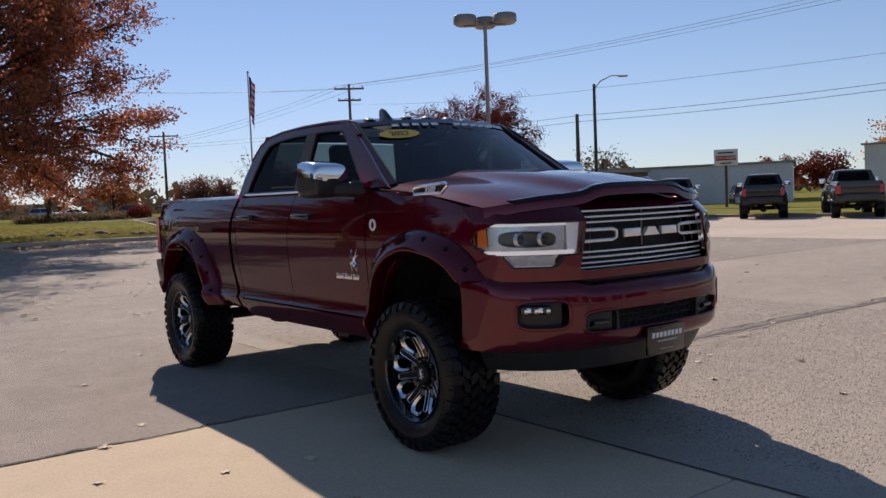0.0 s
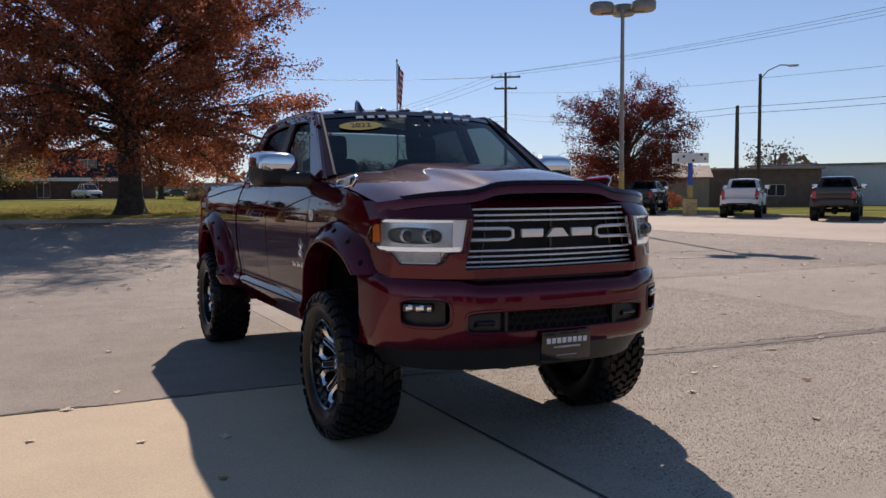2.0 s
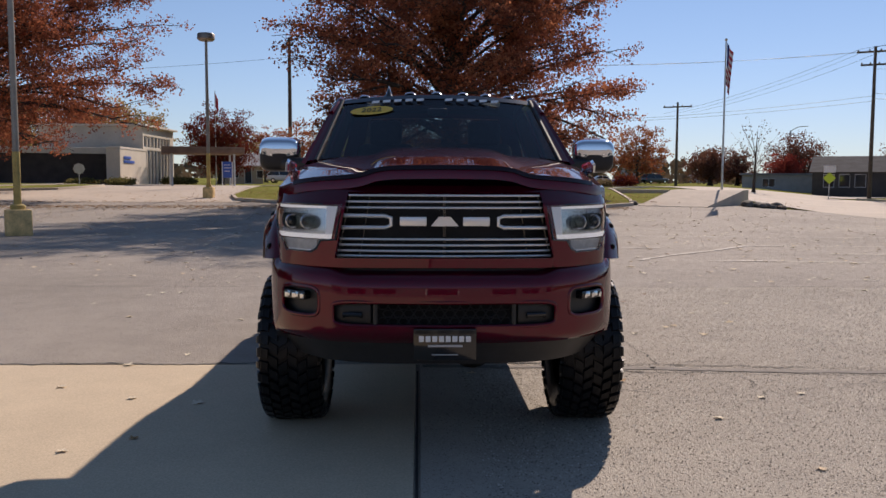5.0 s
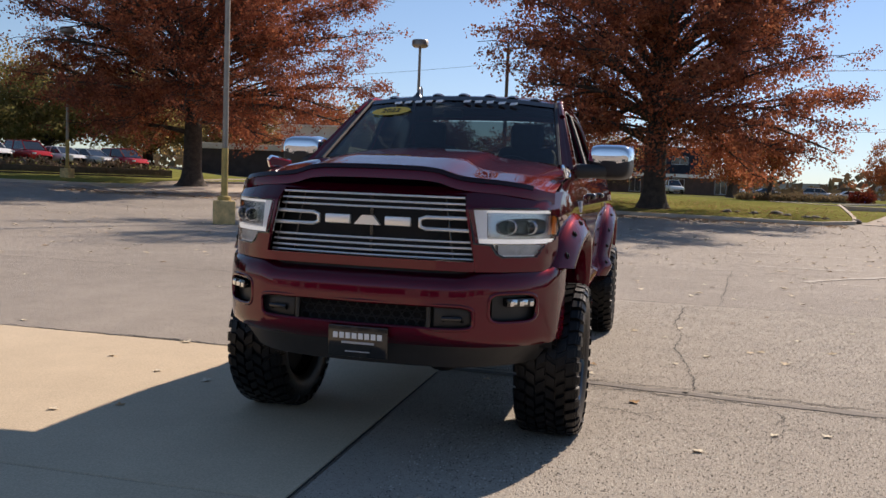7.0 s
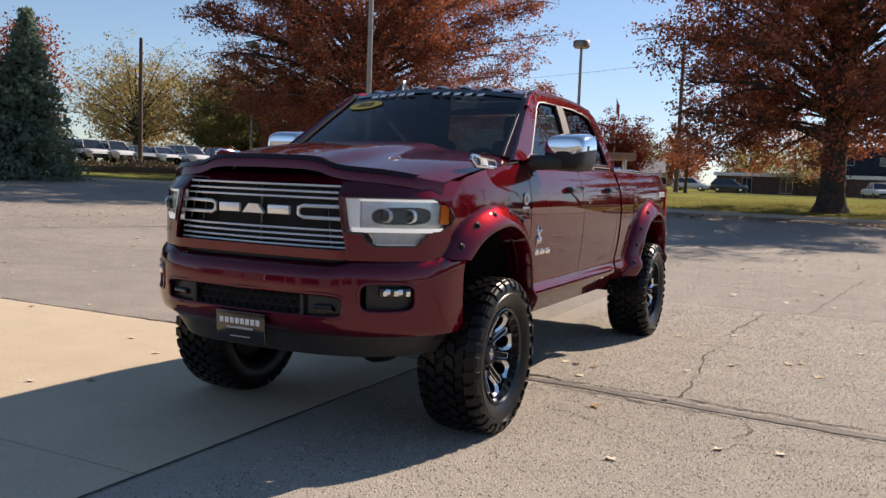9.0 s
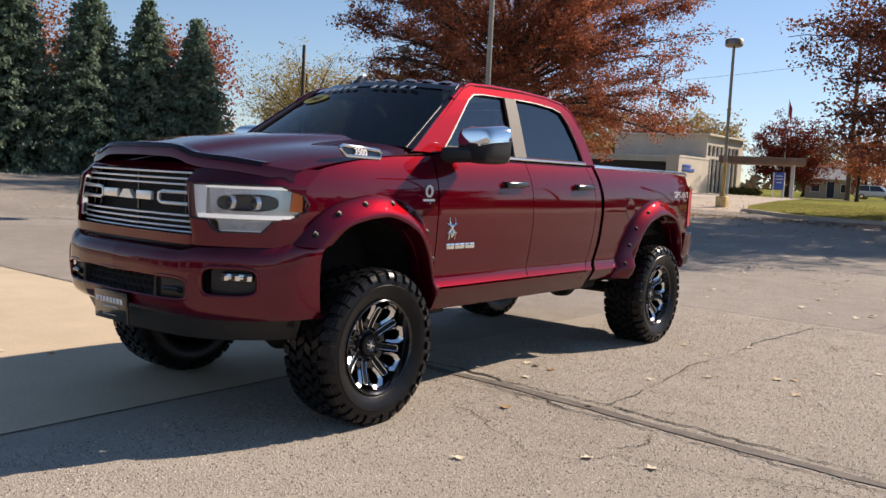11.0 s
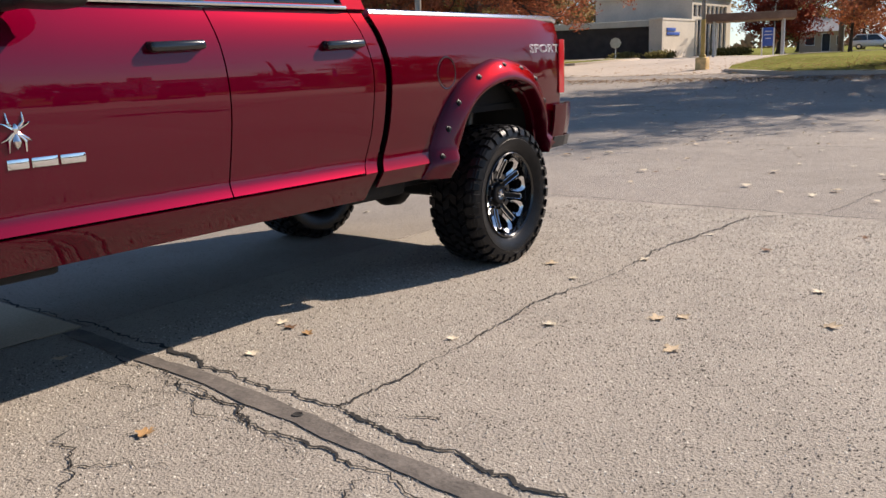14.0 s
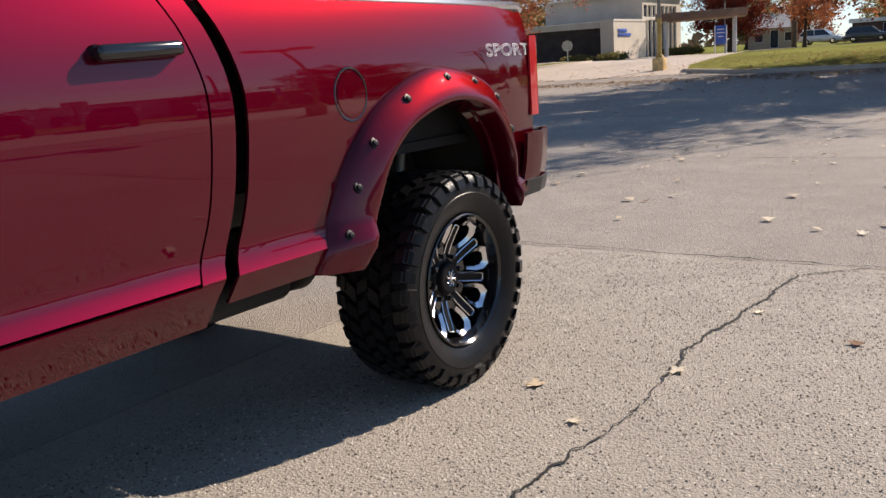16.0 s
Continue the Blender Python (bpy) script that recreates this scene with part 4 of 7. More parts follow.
def pickup(name, label, paint, matrix=None, hero=True):
    root = thing(name, label, "pickup truck", matrix)

    def panel(pname, y0, y1, z0, z1, s, nu=12, nv=16, mat=paint, out=0.0, parent=root, label="", cut=None):
        """A body side panel between two seams and two heights (numbers or functions)."""
        fy0, fy1 = (y0 if callable(y0) else lambda z: y0), (y1 if callable(y1) else lambda z: y1)
        fz0, fz1 = (z0 if callable(z0) else lambda y: z0), (z1 if callable(z1) else lambda y: z1)

        def at(u, v):
            ym = fy0(1.1) + (fy1(1.1) - fy0(1.1)) * u
            z = fz0(ym) + (fz1(ym) - fz0(ym)) * v
            y = fy0(z) + (fy1(z) - fy0(z)) * u
            return (s * (side(y, z) + out), y, z)
        return Geo().sheet(at, steps(0, 1, nu), steps(0, 1, nv), flip=s > 0).ob(pname, mat, parent, label, smooth=50, thick=0.012)

    fender_top = curve((-0.52, 1.415), (-0.3, 1.475), (0.0, 1.525), (0.3, 1.55), (0.6, 1.565))

    def flank(s):
        # front fender over the arch
        def low(y):
            return max(arch_front(y), 1.04 if y < -0.2 else 0.64)
        panel("fender", -0.52, lambda z: FRONT_SEAM(z) - 0.006, low, fender_top, s, 44, 18)
        panel("rocker_panel", lambda z: FRONT_SEAM(z), lambda z: GAP(z) - 0.03, 0.595, 0.735, s, 10, 8)
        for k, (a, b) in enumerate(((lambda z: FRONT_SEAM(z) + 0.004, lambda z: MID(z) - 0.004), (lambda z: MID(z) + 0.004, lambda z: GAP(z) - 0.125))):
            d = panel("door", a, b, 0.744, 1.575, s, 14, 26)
            hy = 1.43 if k == 0 else 2.42
            xh = side(hy, 1.41)
            g = Geo().box(-0.022, 0.022, -0.135, 0.135, -0.021, 0.021, bevel=0.016, seg=3, m=pose(s * (xh + 0.030), hy, 1.412, 2.0, -8 * s, 0))
            g.box(-0.03, 0.02, 0.085, 0.135, -0.02, 0.02, bevel=0.012, m=pose(s * (xh + 0.008), hy, 1.412))
            g.box(-0.03, 0.02, -0.135, -0.095, -0.02, 0.02, bevel=0.012, m=pose(s * (xh + 0.008), hy, 1.412))
            g.ob("handle", BLACK_GLOSS if paint is RED_PAINT else paint, d, "gloss-black handle" if paint is RED_PAINT else "")
            # Black sheet on the door skin: shade behind the handle, put in as colour.
            Geo().sheet(lambda r, t, hy=hy: (s * (side(hy, 1.398) + 0.0075 - 0.001 * r), hy + 0.112 * r * math.copysign(abs(math.cos(t)) ** 0.6, math.cos(t)), 1.398 + 0.030 * r * math.sin(t)), [0.05, 0.6, 1.0], steps(0, 2 * math.pi, 28)).ob("handle_shade", BLACK_GLOSS, d)
        panel("cab_corner", lambda z: GAP(z) - 0.117, lambda z: GAP(z) - 0.028, 0.70, 1.60, s, 4, 22)
        panel("cab_inner", 0.45, 2.62, 0.60, 1.57, s, 8, 10, BLACK_PLASTIC, -0.035)
        # bed side
        def bed_low(y):
            return max(arch_rear(y), 0.655 + 0.03 * ramp01(4.2, 4.6, y))
        panel("bed_side", lambda z: GAP(z) + 0.025, 4.635, bed_low, 1.565, s, 60, 22)
        Geo().tube([(s * 0.87, 2.69, 1.575), (s * 0.87, 4.58, 1.575), (s * 0.85, 4.66, 1.565)], 0.022, 8).ob("bed_rail_cap", BRUSHED, root)
        Geo().box(s * 0.80 - 0.07, s * 0.80 + 0.07, 2.70, 4.62, 1.52, 1.575, bevel=0.01).ob("bed_rail", BLACK_PLASTIC, root)
        g = Geo().sheet(lambda u, v: (s * (0.78 - 0.02 * v), 2.72 + 1.9 * u, 1.0 + 0.54 * v), steps(0, 1, 2), steps(0, 1, 2))
        g.ob("bed_inner_wall", UNDER, root)
        # flares
        def flare(outer, inner, cy, bolts):
            oy, oz = curve(*[(i / (len(outer) - 1), p[0]) for i, p in enumerate(outer)]), curve(*[(i / (len(outer) - 1), p[1]) for i, p in enumerate(outer)])
            iy, iz = curve(*[(i / (len(inner) - 1), p[0]) for i, p in enumerate(inner)]), curve(*[(i / (len(inner) - 1), p[1]) for i, p in enumerate(inner)])
            bulge = curve((0, -0.012), (0.06, 0.020), (0.25, 0.048), (0.6, 0.080), (0.92, 0.098), (0.99, 0.094), (1.0, 0.085))

            def at(t, w):
                k = min(w, 1.0)
                y, z = oy(t) + (iy(t) - oy(t)) * k, oz(t) + (iz(t) - oz(t)) * k
                x = max(side(y, z), 0.90) + bulge(k)
                if w > 1:
                    x -= (w - 1) * 0.14
                    y, z = y + (cy - y) * 0.03 * (w - 1), z + (0.5 - z) * 0.02 * (w - 1)
                return (s * x, y, z)
            f = Geo().sheet(at, steps(0, 1, 48), [0, 0.06, 0.15, 0.25, 0.4, 0.6, 0.8, 0.92, 0.97, 1.0, 1.4, 2.0], flip=s > 0).ob("fender_flare", paint, root, smooth=40, thick=0.006)
            for t in bolts:
                p = Vector(at(t, 0.36))
                Geo().turned([(0.0, -0.006), (0.021, -0.004), (0.021, 0.003), (0.012, 0.005), (0.012, 0.011), (0.0, 0.013)], "x", seg=8).ob("bolt", BLACK_SATIN, f, matrix=Matrix.Translation(p) @ pose(0, 0, 0, 0, -18 if s > 0 else 198, 0))
        flare([(-0.585, 1.045), (-0.45, 1.195), (-0.27, 1.285), (-0.03, 1.325), (0.20, 1.295), (0.38, 1.205), (0.48, 1.04), (0.545, 0.82), (0.565, 0.655)], [(-0.44, 1.035), (-0.34, 1.12), (-0.2, 1.175), (0.0, 1.20), (0.19, 1.155), (0.33, 1.06), (0.415, 0.92), (0.465, 0.76), (0.475, 0.625)], 0, (0.06, 0.19, 0.31, 0.43, 0.55, 0.67, 0.79, 0.91))
        flare([(3.03, 0.645), (3.12, 0.86), (3.22, 1.04), (3.42, 1.215), (3.78, 1.325), (4.10, 1.265), (4.27, 1.13), (4.345, 0.94), (4.36, 0.69)], [(3.20, 0.64), (3.29, 0.86), (3.37, 1.01), (3.54, 1.13), (3.81, 1.185), (4.03, 1.145), (4.17, 1.03), (4.255, 0.88), (4.28, 0.68)], 3.8, (0.07, 0.17, 0.28, 0.40, 0.50, 0.58, 0.68, 0.80))
        # wheel housings
        for c, arch in ((0.0, arch_front), (3.80, arch_rear)):
            Geo().sheet(lambda u, v, c=c, arch=arch: (s * (0.42 + 0.50 * v), c + 0.56 * u, max(arch(c + 0.50 * u), 0.55) + 0.06), steps(-1, 1, 24), steps(0, 1, 2)).ob("wheel_housing", UNDER, root, smooth=0)
            Geo().sheet(lambda u, v, c=c: (s * 0.43, c + 0.56 * u, 0.55 + 0.72 * v), steps(-1, 1, 2), steps(0, 1, 2)).ob("housing_wall", UNDER, root, smooth=0)
            for d in (0.56, -0.56) if c > 1 else (0.56,):
                Geo().sheet(lambda u, v, c=c, d=d: (s * (0.42 + 0.46 * v), c + d, 0.60 + 0.60 * u), steps(0, 1, 2), steps(0, 1, 2)).ob("housing_bulkhead", UNDER, root, smooth=0)
        # greenhouse side
        def gx(z):
            return 0.893 - (z - 1.575) * 0.36 - 0.12 * max(0, z - 1.9) ** 1.5
        roofline = [(0.36, 1.585), (0.50, 1.68), (0.70, 1.82), (0.90, 1.955), (1.02, 2.03), (1.14, 2.075), (1.40, 2.088), (1.80, 2.092), (2.15, 2.08), (2.36, 2.055), (2.48, 2.00), (2.56, 1.88), (2.62, 1.72), (2.645, 1.585)]
        Geo().tube([(s * (gx(z) + 0.002), y, z) for y, z in roofline[3:12]], 0.019, 10).ob("roof_edge", paint, root, smooth=60)
        wf = [(0.66, 1.602), (0.78, 1.70), (0.96, 1.86), (1.08, 1.965), (1.16, 2.010), (1.28, 2.022), (1.535, 2.026), (1.515, 1.80), (1.475, 1.602)]
        wr = [(1.635, 1.605), (1.655, 1.80), (1.680, 2.028), (1.95, 2.028), (2.20, 2.012), (2.32, 1.985), (2.39, 1.90), (2.45, 1.76), (2.485, 1.608)]
        bm = bmesh.new()
        for loop in (roofline, wf, wr):
            vs = [bm.verts.new((s * gx(z), y, z)) for y, z in loop]
            for a, b in zip(vs, vs[1:] + vs[:1]):
                bm.edges.new((a, b))
        bmesh.ops.triangle_fill(bm, use_beauty=True, edges=list(bm.edges))
        bm.verts.index_update()
        Geo().add([v.co for v in bm.verts], [[v.index for v in f.verts] for f in bm.faces]).ob("window_surround", paint, root, smooth=0, thick=0.03)
        bm.free()
        def inset(loop, k):
            cy, cz = sum(p[0] for p in loop) / len(loop), sum(p[1] for p in loop) / len(loop)
            return [(cy + (y - cy) * k, cz + (z - cz) * k) for y, z in loop]
        for loop, mat in ((wf, GLASS_SIDE), (wr, GLASS_DARK)):
            o = Geo().add([(s * (gx(z) - 0.004), y, z) for y, z in inset(loop, 1.02)], [tuple(range(len(loop)))]).ob("window_pane", mat, root, smooth=0)
            o.visible_shadow = False
            ring = [Vector((s * (gx(z) + 0.0105), y, z)) for y, z in inset(loop, 0.995)]
            Geo().tube(ring + ring[:1], 0.0075, 5).ob("window_seal", BLACK_PLASTIC, root)
        Geo().tube([(s * (gx(1.585) + 0.014), 0.70, 1.588), (s * (gx(1.585) + 0.014), 1.6, 1.592), (s * (gx(1.585) + 0.014), 2.5, 1.596)], 0.009, 6).ob("belt_trim", CHROME, root)
        Geo().sheet(lambda u, v: (s * (gx(1.6 + 0.43 * v) + 0.018), 1.478 + 0.058 * v + (0.155 - 0.012 * v) * u, 1.603 + 0.425 * v), steps(0, 1, 2), steps(0, 1, 4)).ob("pillar_cover", PILLAR, root, "pale grey door pillar strip", thick=0.006)
        # tow mirror
        m = new("mirror")
        m.parent, m.matrix_basis = root, pose(s * 1.105, 0.80, 1.655, 0, 0, -6 * s)
        girth = curve((0, 0.01), (0.015, 0.55), (0.04, 0.80), (0.10, 0.90), (0.3, 0.97), (0.8, 1.0), (1, 0.97))

        def pod(t, v, grow=0.0):
            """The mirror housing, a rounded block narrowing to its nose; t goes round it, v from nose to glass."""
            c, d = math.cos(t), math.sin(t)
            k = girth(v)
            return (s * ((0.142 + grow) * k ** 0.6 * math.copysign(abs(c) ** 0.42, c) + 0.006), -0.105 + 0.21 * v, 0.002 + (0.122 + grow) * k * math.copysign(abs(d) ** 0.5, d) - 0.02 * (1 - v) * (1 if d > 0 else 0))
        vs = [0, 0.006, 0.015, 0.027, 0.04, 0.07, 0.10, 0.2, 0.32, 0.45, 0.6, 0.8, 0.95, 1.0]
        Geo().sheet(pod, steps(math.radians(177), math.radians(363), 28), vs).ob("mirror_shell", BLACK_PLASTIC, m, smooth=60)
        Geo().sheet(lambda t, v: pod(t, 0.004 + 0.94 * v, 0.004), steps(math.radians(2), math.radians(178), 28), vs).ob("mirror_cap", CHROME if hero else BLACK_PLASTIC, m, "chrome mirror cap" if hero else "", smooth=60, thick=0.004)
        Geo().box(-0.128, 0.138, 0.098, 0.104, -0.105, 0.112, bevel=0.003, m=Matrix.Diagonal((s, 1, 1, 1))).ob("mirror_glass", MIRROR, m)
        Geo().sheet(lambda u, t: (s * (-0.27 + 0.36 * u), -0.13 + 0.12 * u + (0.075 - 0.02 * u) * math.copysign(abs(math.cos(t)) ** 0.6, math.cos(t)), -0.075 + 0.012 * u + (0.052 - 0.010 * u) * math.copysign(abs(math.sin(t)) ** 0.6, math.sin(t))), steps(0, 1, 8), steps(0, 2 * math.pi, 24), flip=s < 0).ob("mirror_arm", BLACK_PLASTIC, m, smooth=60)
        Geo().add([(s * 0.895, 0.57, 1.50), (s * 0.90, 0.86, 1.50), (s * 0.868, 0.86, 1.645), (s * 0.86, 0.60, 1.645), (s * 0.845, 0.57, 1.50), (s * 0.84, 0.86, 1.50), (s * 0.82, 0.86, 1.645), (s * 0.81, 0.60, 1.645)], [(0, 1, 2, 3), (4, 5, 6, 7), (0, 1, 5, 4), (2, 3, 7, 6), (0, 3, 7, 4), (1, 2, 6, 5)]).ob("mirror_mount", BLACK_PLASTIC, root, smooth=0)
        # head lamp
        h = new("head_lamp")
        h.parent = root
        def slant(x, z):
            """The inner end of the lamp follows the leaning side of the grille."""
            return x + (0.038 - 0.065 * min(1, max(0, (z - 1.09) / 0.32))) * max(0, 1 - (x - 0.532) / 0.10)

        def shell(off, xa=0.532, xb=0.921, n=40, za=None, zb=None, pad=0.0):
            def at(u, v):
                x = xa + (xb - xa) * u
                z0, z1 = LAMP_LOW(x) + pad, LAMP_HIGH(x) - pad
                z0, z1 = max(z0, za) if za else z0, min(z1, zb) if zb else z1
                z = z0 + max(0.0, z1 - z0) * v
                x = slant(x, z)
                return (s * x, PANEL(x) + off + lean(min(z, 1.352)), z)
            return Geo().sheet(at, steps(0, 1, n), steps(0, 1, 6), flip=s < 0)
        shell(0.050).ob("reflector_housing", SILVER_HOUSING, h)
        shell(-0.010).ob("lens", LENS, h).visible_shadow = False
        edge = [(x, LAMP_HIGH(x)) for x in (0.532, 0.65, 0.75, 0.82, 0.875, 0.911, 0.922)] + [(x, LAMP_LOW(x)) for x in (0.918, 0.900, 0.865, 0.835, 0.76, 0.685, 0.655, 0.63, 0.532)]
        Geo().tube([(s * slant(x, z), PANEL(x) - 0.006 + lean(min(z, 1.352)), z) for x, z in edge + edge[:1]], 0.0065, 6).ob("lamp_seal", BLACK_GLOSS, h)
        shell(0.034, 0.604, 0.886, 16, 1.204, 1.332).ob("bezel", BEZEL, h)

        def shroud(k, t):
            """Dark oval round the two projectors, rising towards its rim."""
            c, d = math.cos(t), math.sin(t)
            x = 0.764 + 0.106 * k * math.copysign(abs(c) ** 0.55, c)
            z = 1.262 + 0.043 * k * math.copysign(abs(d) ** 0.7, d) + 0.06 * (x - 0.764) * (1 if d > 0 else 0)
            return (s * x, PANEL(x) + 0.030 - 0.016 * k ** 6, z)
        Geo().sheet(shroud, [0.02, 0.5, 0.8, 0.93, 1.0], steps(0, 2 * math.pi, 36), flip=s < 0).ob("projector_shroud", BEZEL_RING, h)
        for cx in (0.708, 0.798):
            Geo().turned([(0.040, 0.006), (0.038, -0.016), (0.033, -0.018), (0.030, -0.006), (0.0, -0.012)], "y", centre=(s * cx, PANEL(cx) + 0.026, 1.262), seg=24).ob("projector", BEZEL, h)
            Geo().turned([(0.0, -0.022), (0.016, -0.017), (0.029, 0.0)], "y", centre=(s * cx, PANEL(cx) + 0.020, 1.262), seg=24).ob("projector_lens", BLACK_GLOSS, h)
        shell(0.016, 0.540, 0.604, 6, 1.182, 1.347).ob("light_guide", LAMP_FROST, h, "white inner light guide", thick=0.006)
        for xa, xb, za, zb, na in ((0.604, 0.892, 1.333, 1.348, 16), (0.560, 0.897, 1.178, 1.200, 18)):
            shell(0.012, xa, xb, na, za, zb).ob("daytime_light", LED_WHITE, h, "white daytime running light", thick=0.008)
        shell(0.018, 0.668, 0.852, 10, 1.110, 1.119).ob("light_guide", LAMP_FROST, h, thick=0.006)
        shell(0.010, 0.892, 0.915, 6, 1.222, 1.320, 0.006).ob("side_marker", AMBER, h, "amber side marker")
        shell(0.026, 0.66, 0.86, 10, 1.120, 1.170).ob("turn_lamp", LENS_GREY, h)
        # fog lamp pocket in the bumper
        f = new("fog_lamp")
        f.parent = root
        Geo().sheet(lambda u, v: (s * (0.645 + 0.20 * u), BUMPER(0.645 + 0.20 * u) + 0.045, 0.785 + 0.145 * v), steps(0, 1, 6), steps(0, 1, 2)).ob("pocket", BLACK_PLASTIC, f)
        Geo().box(-0.082, 0.082, -0.03, 0.04, -0.023, 0.023, bevel=0.010, m=pose(s * 0.765, -0.815, 0.882, 0, 0, 40 * s)).ob("lamp_body", BLACK_GLOSS, f)
        for k, (w, t) in zip((-0.058, -0.030, 0.0, 0.030, 0.057), ((0.012, 12), (0.013, -14), (0.014, 10), (0.013, -10), (0.012, 14))):
            Geo().box(-w, w, -0.036, -0.028, -0.014, 0.014, bevel=0.004, m=pose(s * 0.765, -0.815, 0.882, 0, 0, 40 * s) @ pose(k, 0, 0, t * 0.6, 0, t)).ob("light_segment", CHROME, f)
        # tail lamp
        Geo().sheet(lambda u, v: (s * (side(4.6, 1.25) + 0.010 - 0.09 * max(0, u - 0.5) ** 2), 4.60 + 0.105 * u, 1.065 + 0.37 * v), steps(0, 1, 6), steps(0, 1, 8), flip=s > 0).ob("tail_lamp", RED_LENS, root, "red tail lamp", thick=0.01)
        Geo().box(s * 0.83 - 0.075, s * 0.83 + 0.075, 4.70, 4.715, 1.065, 1.435, bevel=0.005).ob("tail_lamp", RED_LENS, root)
        # badges
        bx = side(0.82, 1.0) + 0.004
        for k, (ya, yb, tilt) in enumerate(((0.675, 0.755, 0), (0.765, 0.865, 0), (0.875, 0.975, 0))):
            Geo().box(-0.004, 0.006, ya, yb, 0.983, 1.020, bevel=0.003, m=pose(s * bx, 0, 0)).ob("door_badge", CHROME, root)
        em = side(0.72, 1.11) + 0.005
        sp = Geo().turned([(0.0, -0.060), (0.012, -0.050), (0.019, -0.030), (0.008, -0.004), (0.014, 0.012), (0.008, 0.030), (0.0, 0.036)], "z", centre=(s * em, 0.72, 1.114), seg=10)
        for k, (za, zb) in enumerate(((0.040, 0.072), (0.030, 0.036), (-0.022, -0.030), (-0.030, -0.070))):
            for d in (-1, 1):
                w = (0.040, 0.054, 0.054, 0.042)[k]
                sp.tube([(s * em, 0.72, 1.120), (s * (em + 0.008), 0.72 + d * w * 0.72, 1.114 + za), (s * (em + 0.002), 0.72 + d * w * (1.0 if k in (1, 2) else 0.75), 1.114 + zb)], [0.0045, 0.0042, 0.002], 5)
        sp.ob("door_emblem", CHROME, root, "chrome emblem shape")
        hx = side(0.48, 1.34) + 0.004
        Geo().tube([(s * (hx + 0.004), 0.475 + 0.028 * math.cos(a), 1.350 + 0.032 * math.sin(a)) for a in steps(0, 2 * math.pi, 22)], 0.008, 6).ob("fender_emblem", WHITE_PRINT, root, "small white ring emblem")
        for y0, y1, z0, z1 in ((0.418, 0.532, 1.288, 1.302), (0.430, 0.520, 1.272, 1.281)):
            Geo().box(-0.003, 0.005, y0, y1, z0, z1, m=pose(s * hx, 0, 0)).ob("fender_badge", WHITE_PRINT, root)
        # hood side badge
        bz = pose(s * 0.897, -0.09, 1.552, 0, 0, 0)
        b = Geo()
        ring = [(-0.165, 0.020), (-0.135, 0.038), (0.150, 0.022), (0.168, 0.004), (0.150, -0.022), (-0.120, -0.020)]
        hood_x = lambda y, z: s * (0.893 - 0.25 * (z - 1.55))
        b.tube([(hood_x(y, z) + s * 0.012, y - 0.09, z) for y, z in [(a, 1.553 + c) for a, c in ring + ring[:1]]], 0.010, 6)
        b.ob("hood_badge", CHROME, root, "chrome badge frame on the hood side")
        Geo().add([(hood_x(y, 1.553 + c) + s * 0.006, y - 0.09, 1.553 + c) for y, c in ring], [tuple(range(6))]).ob("badge_plate", BLACK_GLOSS, root, smooth=0)
        if hero:
            words("3500", 0.052, WHITE_PRINT, root, pose(s * 0.906, -0.095, 1.556, 90, 0, 90 * s) @ pose(0, 0, 0, -14, 0, -3 * s))
            words("SPORT", 0.075, WHITE_PRINT, root, pose(s * (side(4.40, 1.37) + 0.011), 4.385, 1.372, 90, 0, 90 * s) @ pose(0, 0, 0, -6, 5 * s, 0) @ Matrix.Diagonal((2.0, 1, 1, 1)), outline=0.0014)
    both(flank)

    # hood, cowl, windscreen, roof
    bump = curve((0, 1.0), (0.24, 0.97), (0.34, 0.88), (0.43, 0.62), (0.50, 0.52), (0.65, 0.42), (0.78, 0.26), (0.86, 0.08), (0.90, 0.0))
    hood_front = curve((0, -0.90), (0.3, -0.89), (0.5, -0.86), (0.7, -0.775), (0.82, -0.675), (0.89, -0.56))
    edge_z, mid_z = curve((0, 1.435), (0.15, 1.462), (0.4, 1.506), (0.7, 1.547), (1, 1.575)), curve((0, 1.54), (0.12, 1.567), (0.35, 1.615), (0.7, 1.66), (1, 1.685))

    def hood_at(x, v, dz=0.0, dy=0.0):
        ax = abs(x)
        y = hood_front(ax) + (0.30 + 0.16 * (ax / 0.9) ** 2 - hood_front(ax)) * max(v, 0)
        e, m = edge_z(max(v, 0)), mid_z(max(v, 0))
        return (x, y + dy, e + (m - e) * bump(ax) + dz)

    def hood_pt(x, v):
        if v < 0:
            a = hood_at(x, 0)
            return (x, a[1] - 0.012 * math.sin(-v * 1.5), a[2] + 0.055 * v)
        return hood_at(x, v)
    xs = steps(-0.895, 0.895, 56)
    Geo().sheet(hood_pt, xs, [-1, -0.6, -0.25] + steps(0, 1, 26), flip=False).ob("hood", paint, root, smooth=60, thick=0.01)
    # smoked wind deflector along the front edge of the hood
    def deflect(u, v):
        a = hood_at(u, 0.040 * v)
        lift = 0.006 + 0.008 * (1 - v)
        return (a[0], a[1] - 0.014 * (1 - v), a[2] + lift - 0.022 * max(0, 0.25 - v) * 4)
    Geo().sheet(deflect, steps(-0.80, 0.80, 48), steps(0, 1, 8)).ob("hood_deflector", SMOKED, root, "smoked plastic hood deflector", thick=0.005)
    Geo().sheet(lambda u, v: (u, 0.29 + 0.16 * (u / 0.9) ** 2 + 0.16 * v, 1.60 + 0.06 * bump(abs(u)) - 0.01 * v), steps(-0.86, 0.86, 20), steps(0, 1, 3)).ob("cowl", BLACK_PLASTIC, root)

